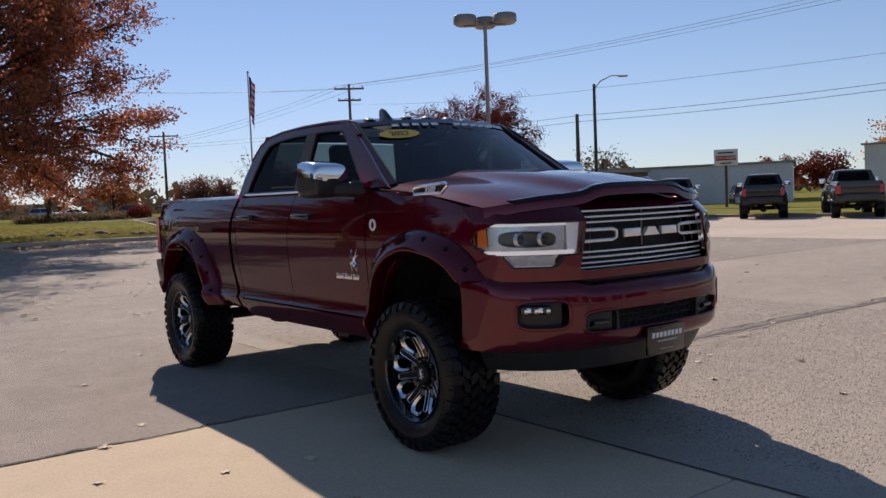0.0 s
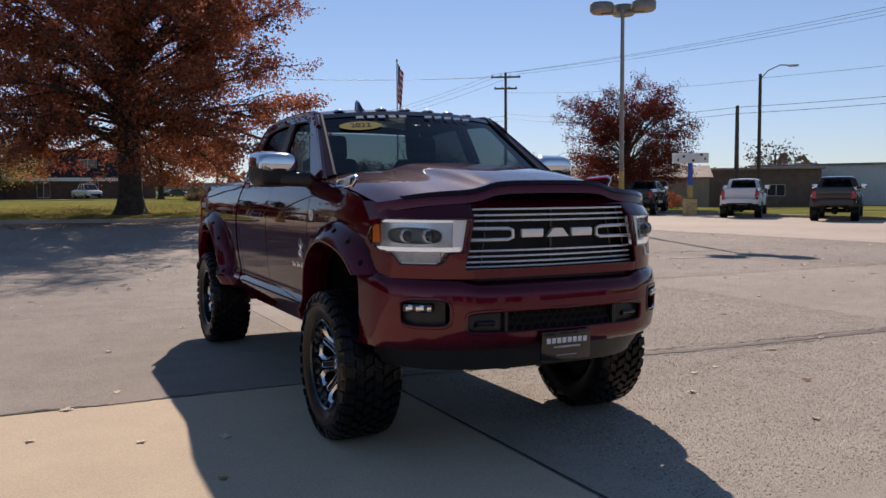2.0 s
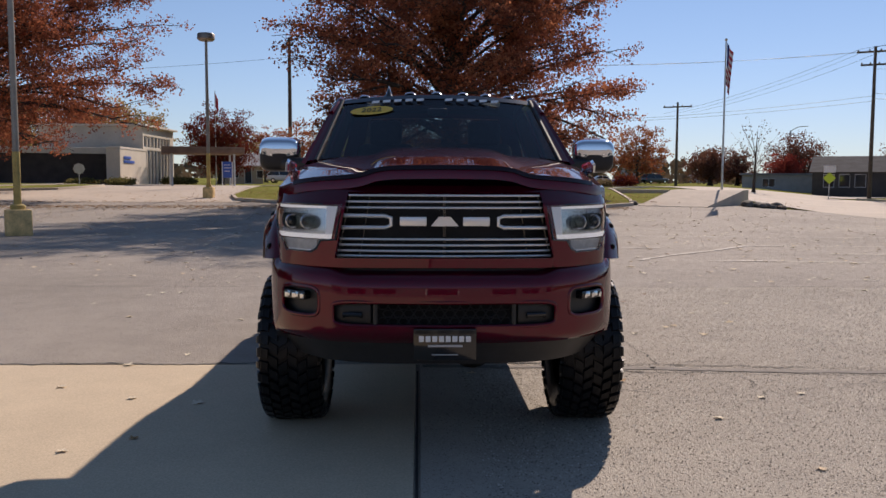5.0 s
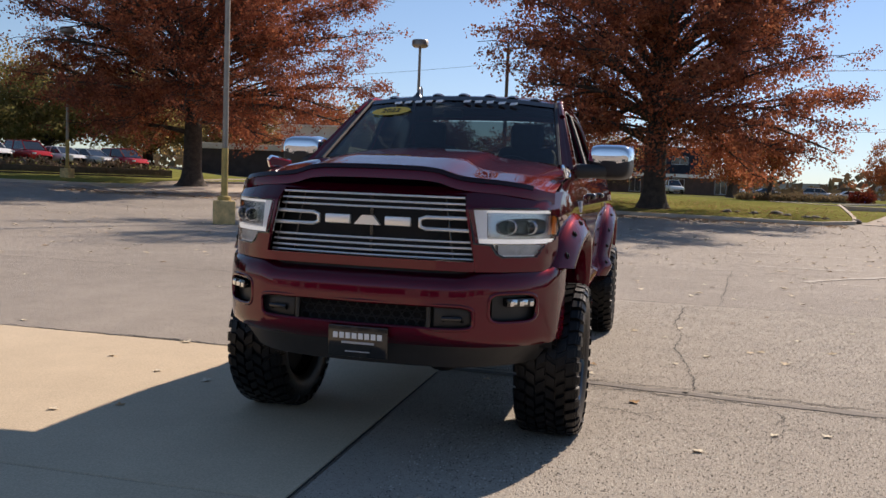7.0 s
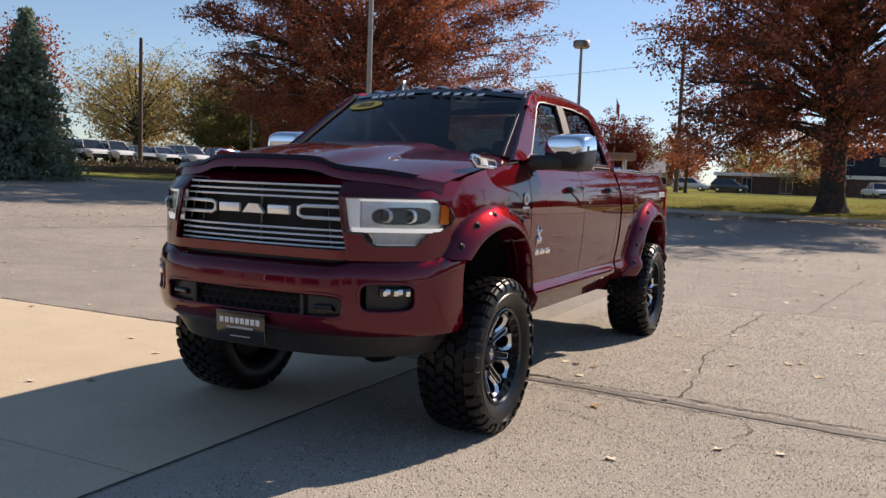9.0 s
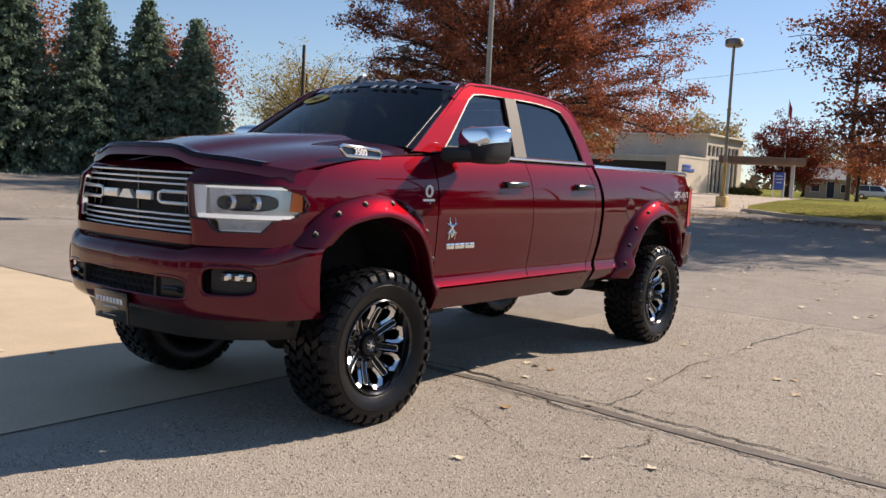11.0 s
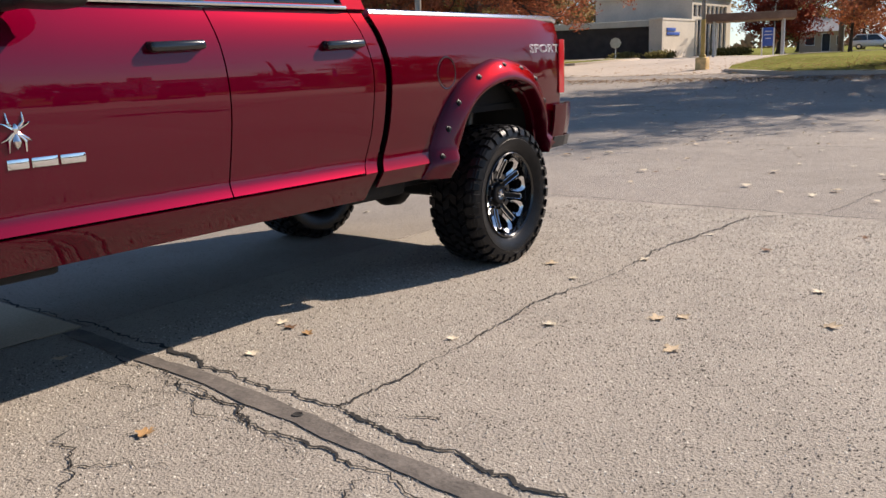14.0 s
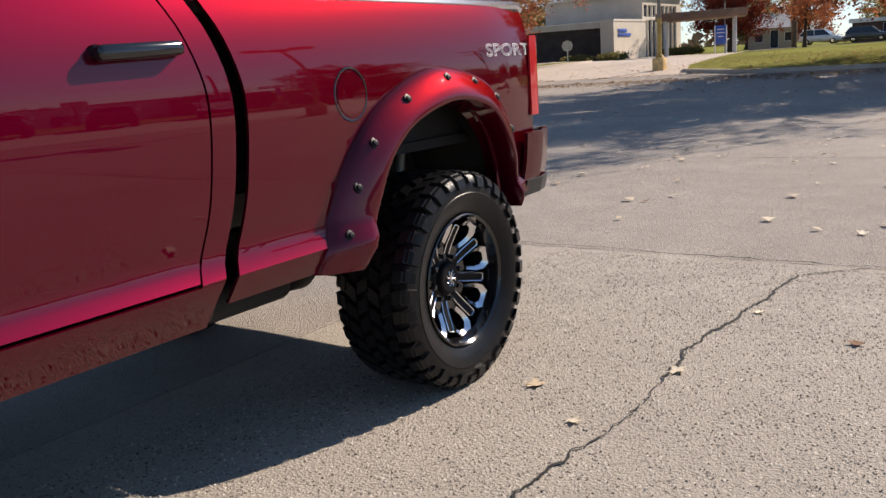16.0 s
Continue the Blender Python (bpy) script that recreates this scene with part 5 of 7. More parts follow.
    def screen(u, v):
        w = 0.80 - 0.125 * v
        k = 1 - u * u
        return (u * w, 0.40 - 0.12 * k + (0.66 - 0.0) * v - 0.0 * k + 0.02 * v * k, 1.60 + 0.455 * v + 0.035 * k * v + 0.02 * k * (1 - v))
    ws = Geo().sheet(screen, steps(-1, 1, 20), steps(0, 1, 10)).ob("windscreen", GLASS_FRONT, root)
    ws.visible_shadow = False
    for s in (1, -1):
        Geo().tube([Vector(screen(s, v)) + Vector((s * 0.012, 0, 0.004)) for v in steps(0, 1, 8)], 0.014, 6).ob("windscreen_trim", BLACK_PLASTIC, root)
        Geo().sheet(lambda u, v: tuple(Vector(screen(s, v)).lerp(Vector((s * (0.893 - (1.59 + 0.485 * v - 1.575) * 0.36 + 0.012), 0.385 + 0.70 * v + 0.02, 1.585 + 0.49 * v)), u) + Vector((s * 0.012 * math.sin(math.pi * u), -0.010 * math.sin(math.pi * u), 0.006))), steps(0, 1, 5), steps(0, 1, 12), flip=s < 0).ob("pillar", paint, root, thick=0.01)
    Geo().sheet(lambda u, v: tuple(Vector(screen(u, 0.93 + 0.07 * v)) + Vector((0, -0.006, 0.004))), steps(-1, 1, 20), steps(0, 1, 2)).ob("sun_band", BLACK_GLOSS, root, "dark band along the top of the windscreen")
    # roof
    def roof(u, v):
        y = 1.04 + 1.42 * v
        edge, x = 0.725 - 0.012 * v, u * (0.725 - 0.012 * v)
        crown = 2.085 + 0.03 * math.sin(math.pi * min(1, v * 1.05)) - 0.025 * max(0, v - 0.8) / 0.2 - 0.03 * max(0, 0.12 - v) / 0.12
        return (x, y - 0.04 * (1 - u * u) * (1 - v), crown + 0.022 * (1 - u * u) - 0.028 * u ** 6)
    Geo().sheet(roof, steps(-1, 1, 26), steps(0, 1, 20)).ob("roof", paint, root, smooth=60, thick=0.01)
    def back(u, v):
        return (u * (0.86 - 0.15 * v), 2.60 - 0.14 * v, 1.56 + 0.515 * v + 0.015 * (1 - u * u) * v)
    Geo().sheet(back, steps(-1, 1, 20), steps(0, 1, 10), skip=lambda u, v: abs(u) < 0.8 and 0.12 < v < 0.86).ob("cab_back", paint, root, thick=0.01)
    rw = Geo().sheet(lambda u, v: tuple(Vector(back(u * 0.82, 0.1 + 0.78 * v)) + Vector((0, 0.004, 0))), steps(-1, 1, 6), steps(0, 1, 3)).ob("rear_window", GLASS_SIDE if hero else GLASS_DARK, root)
    rw.visible_shadow = False
    Geo().sheet(lambda u, v: (u * 0.88, 2.61, 0.66 + 0.92 * v), steps(-1, 1, 2), steps(0, 1, 2)).ob("cab_back_wall", paint, root, thick=0.01)
    for x in (-0.53, -0.195, 0.0, 0.195, 0.365, 0.53):
        z = 2.108 - 0.035 * (x / 0.6) ** 2
        c = Geo()
        c.sheet(lambda u, v, x=x, z=z: (x + 0.045 * u * (1 - 0.25 * v * v), 1.14 + 0.06 * v, z + 0.028 * math.sqrt(max(0, 1 - u * u * 0.9)) * math.sqrt(max(0, 1 - v * v * 0.85))), steps(-1, 1, 8), steps(-1, 1, 8))
        c.ob("clearance_lamp", AMBER_DARK, root, "clear roof clearance lamp")
    if hero:
        f = Geo()
        ribs = [(-0.075, 0.036, 0.0), (-0.04, 0.034, 0.045), (0.0, 0.030, 0.080), (0.05, 0.020, 0.098), (0.085, 0.008, 0.085), (0.09, 0.002, 0.0)]
        f.sheet(lambda u, v: (-0.355 + v * ribs[int(u)][1] * (1 if ribs[int(u)][2] == 0 else 0.9 - 0.3 * (1 - abs(v))), 1.17 + ribs[int(u)][0] * 1.0, 2.095 + ribs[int(u)][2] * (1 - 0.9 * v * v)), list(range(6)), steps(-1, 1, 6))
        f.ob("antenna_fin", BLACK_GLOSS, root, "black shark-fin antenna")
    # front panel round the grille
    def ge(z):
        return 0.555 - 0.065 * min(1, max(0, (z - 1.09) / 0.32))
    knots = [-1.0, -0.62, -0.6, -0.5, -0.25, 0, 0.25, 0.5, 0.6, 0.62, 1.0]

    def front(u, z):
        a = abs(u)
        x = ge(z) * a / 0.6 if a <= 0.6 else ge(z) + 0.02 + (0.914 - ge(z) - 0.02) * (a - 0.62) / 0.38 if a > 0.62 else ge(z) + (a - 0.6)
        x = math.copysign(x, u)
        return (x, PANEL(abs(x)) + lean(z), z)
    us = sorted(set([-1 + i / 110 for i in range(221)] + [-0.6, 0.6, -0.62, 0.62]))

    def hole(u, z):
        a = abs(u)
        if a < 0.6:
            return 1.083 < z < 1.412 and (a / 0.6) ** 16 + ((z - 1.2475) / 0.1645) ** 16 < 1.6
        x = abs(front(u, z)[0])
        return a > 0.632 and LAMP_LOW(x) + 0.005 < z < LAMP_HIGH(x) - 0.004
    Geo().sheet(front, us, [1.035, 1.06, 1.075] + steps(1.083, 1.412, 36) + [1.43, 1.445], skip=hole).ob("front_panel", paint, root, smooth=50, thick=0.016)
    # grille
    g = new("grille")
    g.parent = root
    Geo().sheet(lambda u, v: (u * ge(1.08 + 0.34 * v) * 1.02, FACE(abs(u) * 0.55) + 0.075 + 0.03 * v, 1.075 + 0.345 * v), steps(-1, 1, 12), steps(0, 1, 3)).ob("grille_backing", UNDER, g)

    def bar(z, xa, xb, r=0.0058):
        Geo().tube([(x, FACE(abs(x)) - 0.012 + 0.10 * max(0, z - 1.22), z) for x in steps(xa, xb, 14)], r, 8).ob("grille_bar", GRILLE_CHROME, g)
    for z in (1.400, 1.368, 1.338, 1.178, 1.148, 1.118, 1.092):
        bar(z, -ge(z) + 0.004, ge(z) - 0.004)
    for s in (1, -1):
        pts = [(s * 0.55, 1.298), (s * 0.30, 1.296), (s * 0.272, 1.286), (s * 0.272, 1.250), (s * 0.30, 1.238), (s * 0.55, 1.236)]
        Geo().tube([(x, FACE(abs(x)) - 0.018, z) for x, z in pts], 0.010, 8).ob("grille_bracket", GRILLE_CHROME, g)
        for xa in (0.545, 0.43):
            Geo().tube([(s * ge(z) * (xa / 0.55), FACE(xa) + 0.03 + 0.1 * max(0, z - 1.22), z) for z in steps(1.09, 1.41, 4)], 0.006, 6).ob("grille_rib", BLACK_GLOSS, g)
    for xa, xb, cut in ((-0.228, -0.092, 0), (-0.070, 0.070, 1), (0.092, 0.228, 2)):
        q = Geo()
        if cut == 1:
            q.add([(xa, -0.985, 1.246), (xb, -0.985, 1.246), (0.030, -0.985, 1.293), (-0.030, -0.985, 1.293), (xa, -0.96, 1.246), (xb, -0.96, 1.246), (0.030, -0.96, 1.293), (-0.030, -0.96, 1.293)], [(0, 1, 2, 3), (0, 1, 5, 4), (1, 2, 6, 5), (2, 3, 7, 6), (3, 0, 4, 7)])
        else:
            q.box(xa, xb, -0.012, 0.012, 1.246, 1.293, bevel=0.006, m=pose(0, -0.972, 0))
        q.ob("grille_badge", GRILLE_CHROME, g, "plain chrome badge block")
    Geo().box(-0.008, 0.008, -0.91, -0.90, 1.09, 1.41).ob("grille_spine", BLACK_GLOSS, g)
    # bumper
    prof = curve((0.655, 0.055), (0.69, 0.012), (0.76, -0.002), (0.87, -0.010), (0.95, -0.006), (1.0, 0.010), (1.03, 0.045), (1.045, 0.09))
    dip = curve((0, 0.045), (0.48, 0.045), (0.60, 0.0), (0.96, 0.0))

    def bumper(x, z):
        a = abs(x)
        top = 1.0 - dip(a) * max(0, (z - 0.90) / 0.145)
        return (x, BUMPER(a) + prof(z) * (1 if a < 0.9 else 0.6), 0.90 + (z - 0.90) * (top if z > 0.9 else 1) - (dip(a) * max(0, (z - 0.90) / 0.145)) * 0.5)
    bx = sorted(set([round(v, 4) for v in steps(-0.955, 0.955, 150)] + [-0.57, 0.57, -0.36, 0.36, -0.34, 0.34, -0.645, 0.645, -0.845, 0.845]))
    bz = [0.655, 0.665, 0.68, 0.70, 0.72] + steps(0.735, 0.945, 21) + [0.96, 0.985, 1.005, 1.02, 1.035, 1.045]

    def bhole(x, z):
        a = abs(x)
        if (a / 0.57) ** 14 + abs((z - 0.805) / 0.062) ** 5 < 1:
            return True
        return abs((a - 0.745) / 0.108) ** 4 + abs((z - 0.857) / 0.076) ** 4 < 1
    b = Geo().sheet(bumper, bx, bz, skip=bhole).ob("front_bumper", paint, root, smooth=50, thick=0.014)
    Geo().sheet(lambda u, v: (u * 0.60, BUMPER(abs(u) * 0.6) + 0.07, 0.735 + 0.14 * v), steps(-1, 1, 12), steps(0, 1, 2)).ob("intake_backing", UNDER, b)
    Geo().sheet(lambda u, v: (u * 0.93, BUMPER(abs(u) * 0.93) + 0.06 + 0.03 * v, 0.985 + 0.09 * v), steps(-1, 1, 20), steps(0, 1, 2)).ob("bumper_gap_filler", BLACK_PLASTIC, root)
    def rim(cx, cz, w, hh, p, q):
        pts = []
        for k in range(65):
            a = 2 * math.pi * k / 64
            x = cx + w * math.copysign(abs(math.cos(a)) ** (2 / p), math.cos(a))
            z = cz + hh * math.copysign(abs(math.sin(a)) ** (2 / q), math.sin(a))
            pts.append(tuple(Vector(bumper(x, z)) + Vector((0, -0.002, 0))))
        return Geo().tube(pts, 0.0115, 8)
    rim(0, 0.805, 0.57, 0.062, 14, 5).ob("intake_lip", paint, b)
    for s in (1, -1):
        rim(s * 0.745, 0.857, 0.108, 0.076, 4, 4).ob("fog_lamp_lip", paint, b)
    mesh = Geo()
    for row in range(3):
        for k in range(-6, 7):
            cx, cz = k * 0.052 + (0.026 if row % 2 else 0), 0.765 + row * 0.040
            if abs(cx) < 0.33:
                pts = [(cx + 0.027 * math.cos(a), BUMPER(abs(cx)) + 0.03, cz + 0.021 * math.sin(a)) for a in [math.pi / 3 * j for j in range(7)]]
                mesh.tube(pts, 0.0045, 4, caps=False)
    mesh.ob("intake_mesh", BLACK_PLASTIC, b)
    for s in (1, -1):
        Geo().box(-0.105, 0.105, -0.035, 0.04, -0.058, 0.058, bevel=0.012, m=pose(s * 0.465, BUMPER(0.465) + 0.055, 0.805, 0, 0, 14 * s)).ob("tow_hook_pocket", BLACK_PLASTIC, b)
        Geo().tube([(s * 0.42, BUMPER(0.42) + 0.03, 0.785), (s * 0.42, BUMPER(0.42) + 0.0, 0.80), (s * 0.51, BUMPER(0.5) + 0.0, 0.80), (s * 0.51, BUMPER(0.5) + 0.03, 0.785)], 0.012, 8).ob("tow_hook", BLACK_GLOSS, b)
        Geo().tube([(s * 0.35, BUMPER(0.35) + 0.008, 0.75), (s * 0.35, BUMPER(0.35) + 0.008, 0.86)], 0.012, 6).ob("intake_frame", BLACK_PLASTIC, b)
    Geo().sheet(lambda u, v: (u * (0.925 - 0.10 * v), BUMPER(abs(u) * 0.93) + 0.075 + 0.05 * v, 0.675 - 0.145 * v), steps(-1, 1, 30), steps(0, 1, 4)).ob("air_dam", BLACK_PLASTIC, root, thick=0.01)
    # dealer plate
    p = new("front_plate")
    p.parent, p.matrix_basis = root, pose(0, -1.062, 0.655, 3, 0, 0)
    Geo().box(-0.158, 0.158, -0.008, 0.012, -0.078, 0.083, bevel=0.005).ob("plate", BLACK_GLOSS, p)
    if hero:
        for k in range(8):
            Geo().box(-0.0125, 0.0125, -0.0125, -0.009, 0.018, 0.048, bevel=0.001, m=Matrix.Translation((-0.118 + 0.0335 * k, 0, 0))).ob("plate_bar", WHITE_PRINT, p)
        Geo().box(-0.085, 0.088, -0.0125, -0.009, -0.008, 0.003, bevel=0.001).ob("plate_bar", PLATE_GREY, p)
        Geo().box(-0.065, 0.065, -0.0125, -0.009, -0.050, -0.045, bevel=0.001).ob("plate_bar", PLATE_GREY, p)
    # tailgate and rear bumper
    Geo().sheet(lambda u, v: (u * 0.80, 4.665 + 0.02 * math.sin(math.pi * v), 1.0 + 0.565 * v), steps(-1, 1, 8), steps(0, 1, 8)).ob("tailgate", paint, root, thick=0.05)
    rb = curve((0, 4.90), (0.6, 4.88), (0.85, 4.82), (0.95, 4.68), (0.955, 4.46))
    def rbump(u, v):
        a = abs(u)
        x = math.copysign(0.955 * min(1, a * 1.15) if a < 0.87 else 0.955, u)
        y = rb(abs(x)) if a < 0.87 else 4.68 - (a - 0.87) / 0.13 * 0.20
        return (x * (1.01 - 0.05 * (1 - v)), y + 0.02 * math.sin(math.pi * v), (0.70 + 0.05 * (1 if a < 0.6 else 0)) + (0.99 - 0.70) * v)
    Geo().sheet(rbump, steps(-1, 1, 60), steps(0, 1, 8)).ob("rear_bumper", paint, root, thick=0.02)
    Geo().sheet(lambda u, v: tuple(Vector(rbump(u, 0.25 * v)) + Vector((math.copysign(0.014, u), 0.014, -0.012))), steps(-1, 1, 60), steps(0, 1, 3)).ob("bumper_trim", BLACK_PLASTIC, root, "black plastic lower bumper trim", thick=0.01)
    Geo().box(-0.86, 0.86, 4.42, 4.84, 0.975, 0.992, bevel=0.004).ob("bumper_step", BLACK_PLASTIC, root)
    Geo().box(-0.80, 0.80, 2.72, 4.66, 0.98, 1.02).ob("bed_floor", UNDER, root)
    Geo().box(-0.80, 0.80, 2.70, 2.74, 0.70, 1.56).ob("bed_front_wall", UNDER, root)
    # filler cap on the left bed side
    Geo().sheet(lambda r, a: (side(3.265, 1.245) + 0.004 + (0.004 if r < 0.9 else 0), 3.265 + 0.082 * r * math.cos(a), 1.245 + 0.088 * r * math.sin(a)), [0.0, 0.5, 0.88, 0.9, 1.0], steps(0, 2 * math.pi, 28)).ob("fuel_door", paint, root)
    Geo().tube([(side(3.265, 1.245) + 0.004, 3.265 + 0.085 * math.cos(a), 1.245 + 0.091 * math.sin(a)) for a in steps(0, 2 * math.pi, 32)], 0.0045, 5).ob("fuel_door_rim", BLACK_GLOSS, root)
    # chassis
    for s in (1, -1):
        Geo().box(s * 0.42 - 0.04, s * 0.42 + 0.04, -0.85, 4.60, 0.60, 0.76, bevel=0.01).ob("frame_rail", UNDER, root)
        Geo().tube([(s * 0.61 + 0.062 * math.cos(a), -0.17 + 0.062 * math.sin(a), 0.64 + 0.0118 * a) for a in steps(0, 14 * math.pi, 110)], 0.011, 6).ob("coil_spring", SILVER_HOUSING, root)
        Geo().tube([(s * 0.66, -0.30, 0.50), (s * 0.62, -0.28, 1.14)], [0.035, 0.025], 10).ob("shock_absorber", STEEL, root)
        Geo().tube([(s * 0.55, 3.95, 0.48), (s * 0.52, 4.10, 1.05)], [0.035, 0.025], 10).ob("shock_absorber", STEEL, root)
        Geo().box(s * 0.52 - 0.035, s * 0.52 + 0.035, 3.10, 4.45, 0.54, 0.585, bevel=0.01).ob("leaf_spring", UNDER, root)
        Geo().box(s * 0.70 - 0.09, s * 0.70 + 0.09, 0.65, 0.90, 0.535, 0.60, bevel=0.02).ob("body_mount", UNDER, root)
    for y in (0.0, 3.797):
        Geo().tube([(-0.80, y, 0.46), (0.80, y, 0.46)], 0.055, 12).ob("axle", UNDER, root)
        Geo().turned([(0, -0.16), (0.09, -0.14), (0.155, -0.06), (0.165, 0.04), (0.12, 0.13), (0, 0.16)], "y", centre=(0.0 if y > 1 else 0.2, y, 0.47), seg=20).ob("differential", UNDER, root)
    Geo().tube([(0.1, 0.2, 0.52), (0.02, 3.6, 0.50)], 0.045, 10).ob("drive_shaft", UNDER, root)
    Geo().box(-0.30, 0.30, -0.5, 1.6, 0.60, 0.86, bevel=0.08).ob("gearbox", UNDER, root)
    Geo().box(0.44, 0.76, 2.62, 3.10, 0.535, 0.66, bevel=0.05, seg=3).ob("fuel_tank", UNDER, root)
    Geo().tube([(-0.55, 1.2, 0.60), (-0.60, 2.6, 0.58), (-0.62, 3.2, 0.62), (-0.70, 4.5, 0.66)], 0.055, 10).ob("exhaust_pipe", UNDER, root)
    Geo().box(-0.86, 0.86, 0.45, 2.62, 0.62, 0.66).ob("floor_pan", UNDER, root)
    # cabin
    for x, y in ((0.40, 1.42), (-0.40, 1.42)):
        Geo().box(x - 0.24, x + 0.24, y - 0.30, y + 0.20, 1.02, 1.22, bevel=0.06, seg=3).box(x - 0.23, x + 0.23, -0.07, 0.07, 0, 0.62, bevel=0.06, seg=3, m=pose(0, y + 0.22, 1.16, -10, 0, 0)).box(x - 0.13, x + 0.13, -0.05, 0.05, 0.60, 0.80, bevel=0.04, seg=3, m=pose(0, y + 0.22, 1.16, -6, 0, 0)).ob("front_seat", SEAT, root)
    Geo().box(-0.72, 0.72, 2.05, 2.45, 1.0, 1.20, bevel=0.05).box(-0.72, 0.72, 2.40, 2.52, 1.15, 1.66, bevel=0.05).ob("rear_bench", SEAT, root)
    Geo().box(-0.80, 0.80, 0.50, 0.92, 1.20, 1.56, bevel=0.09, seg=3).ob("dashboard", BLACK_PLASTIC, root)
    Geo().tube([(0.40 + 0.18 * math.cos(a), 1.06 - 0.06 * math.sin(a), 1.50 + 0.17 * math.sin(a)) for a in steps(0, 2 * math.pi, 24)], 0.016, 6).box(0.33, 0.47, 1.03, 1.06, 1.45, 1.55, bevel=0.01).tube([(0.23, 1.06, 1.5), (0.57, 1.06, 1.5)], 0.014, 6).ob("steering_wheel", BLACK_PLASTIC, root)
    Geo().box(-0.07, 0.07, 0.80, 0.82, 1.93, 1.985, bevel=0.01).ob("inner_mirror", BLACK_PLASTIC, root)
    if hero:
        c, e = screen(-0.66, 0.76), screen(-0.66, 0.86)
        up = (Vector(e) - Vector(c)).normalized()
        right = (Vector(screen(-0.56, 0.76)) - Vector(c)).normalized()
        nrm = right.cross(up).normalized()
        if nrm.y > 0:
            nrm = -nrm
        m = Matrix((right, up, nrm)).transposed().to_4x4()
        m.translation = Vector(c) + nrm * 0.008
        st = Geo().add([(0.155 * math.cos(a), 0.058 * math.sin(a), 0) for a in steps(0, 2 * math.pi, 32)[:-1]], [tuple(range(32))]).ob("year_sticker", STICKER, root, "yellow oval year sticker", smooth=0, matrix=m)
        words("2022", 0.075, BLACK_PLASTIC, st, pose(0, 0, 0.003), depth=0.001)
        for a, bb in ((-0.70, -0.12), (0.06, 0.66)):
            n = 5
            for k in range(n):
                u = a + (bb - a) * (k + 0.2) / n
                c = Vector(screen(u, 0.895)) + nrm * 0.012
                mm = m.copy()
                mm.translation = c
                Geo().box(0.0, 0.052, -0.016, 0.016, 0, 0.002).ob("windscreen_bar", WHITE_PRINT, root, matrix=mm)
    for x, y, s in ((0.88, 0, 1), (-0.88, 0, -1), (0.88, 3.797, 1), (-0.88, 3.797, -1)):
        wheel(root, x, y, s, hero and s > 0)
    return root


PLATE_GREY = material("grey_lettering", (0.45, 0.45, 0.45), 0.5)
BEZEL = material("silvered_bezel", (0.62, 0.64, 0.68), 0.2, metal=0.75)
BEZEL_RING = material("grey_lamp_ring", (0.06, 0.063, 0.068), 0.2, metal=0.5)
LENS_GREY = material("frosted_lamp_plastic", (0.50, 0.51, 0.52), 0.25, spread=0.15, scale=30)
SMOKED = material("smoked_acrylic", (0.014, 0.002, 0.004), 0.06)
GRILLE_CHROME = material("satin_chrome", (0.86, 0.86, 0.85), 0.30, metal=0.62)
PILLAR = material("brushed_grey_trim", (0.085, 0.072, 0.066), 0.65)
MIRROR = material("mirror_glass", (0.8, 0.82, 0.85), 0.02, metal=1.0)
SILVER_HOUSING = material("silvered_reflector", (0.55, 0.56, 0.58), 0.2, metal=0.9)
AMBER_DARK = material("clear_lamp_cover", (0.22, 0.20, 0.20), 0.1, metal=0.5, coat=1.0)
LAMP_FROST = material("white_light_guide", (0.74, 0.77, 0.82), 0.22, emit=0.10)
hero = pickup("pickup_truck", "lifted deep-red crew-cab pickup with flared fenders and mud tyres", RED_PAINT)

# ---- buildings ----
BRICK = material("dark_red_brick", (0.11, 0.062, 0.048), 0.9, spread=0.25, scale=1.5, bump=0.4, bump_scale=12)
CREAM = material("cream_stucco", (0.62, 0.55, 0.45), 0.85, spread=0.08, scale=0.7)
WHITE_SIDING = material("white_metal_siding", (0.62, 0.62, 0.60), 0.5, spread=0.08, scale=0.4)
WHITE_TRIM = material("white_trim", (0.75, 0.74, 0.71), 0.6, spread=0.06, scale=2)
DARK_ROOF = material("dark_roof_shingle", (0.04, 0.043, 0.052), 0.95, spread=0.25, scale=1.2)
DARK_ROOF.node_tree.nodes["Principled BSDF"].inputs["Specular IOR Level"].default_value = 0.1
GREY_ROOF = material("grey_roof_shingle", (0.24, 0.24, 0.25), 0.85, spread=0.2, scale=1.2)
TAN_WALL = material("tan_siding", (0.36, 0.28, 0.21), 0.85, spread=0.1, scale=1)
DARK_WALL = material("dark_brown_wall", (0.07, 0.06, 0.055), 0.9, spread=0.2, scale=1.5)
BROWN_WALL = material("brown_brick", (0.19, 0.12, 0.085), 0.9, spread=0.2, scale=1.5)
WINDOW = material("dark_window", (0.02, 0.024, 0.03), 0.08, coat=0.5)
SIGN_BLUE = material("blue_sign_paint", (0.03, 0.10, 0.42), 0.5, spread=0.1, scale=3)
SIGN_RED = material("red_sign_paint", (0.45, 0.05, 0.03), 0.5)
SIGN_GREEN = material("fluorescent_sign", (0.55, 0.70, 0.05), 0.6)
GALVANISED = material("galvanised_sheet", (0.50, 0.52, 0.53), 0.45, metal=0.5, spread=0.12, scale=4)
HAZE_WALL = material("far_pale_wall", (0.42, 0.40, 0.38), 0.9, spread=0.15, scale=0.2)


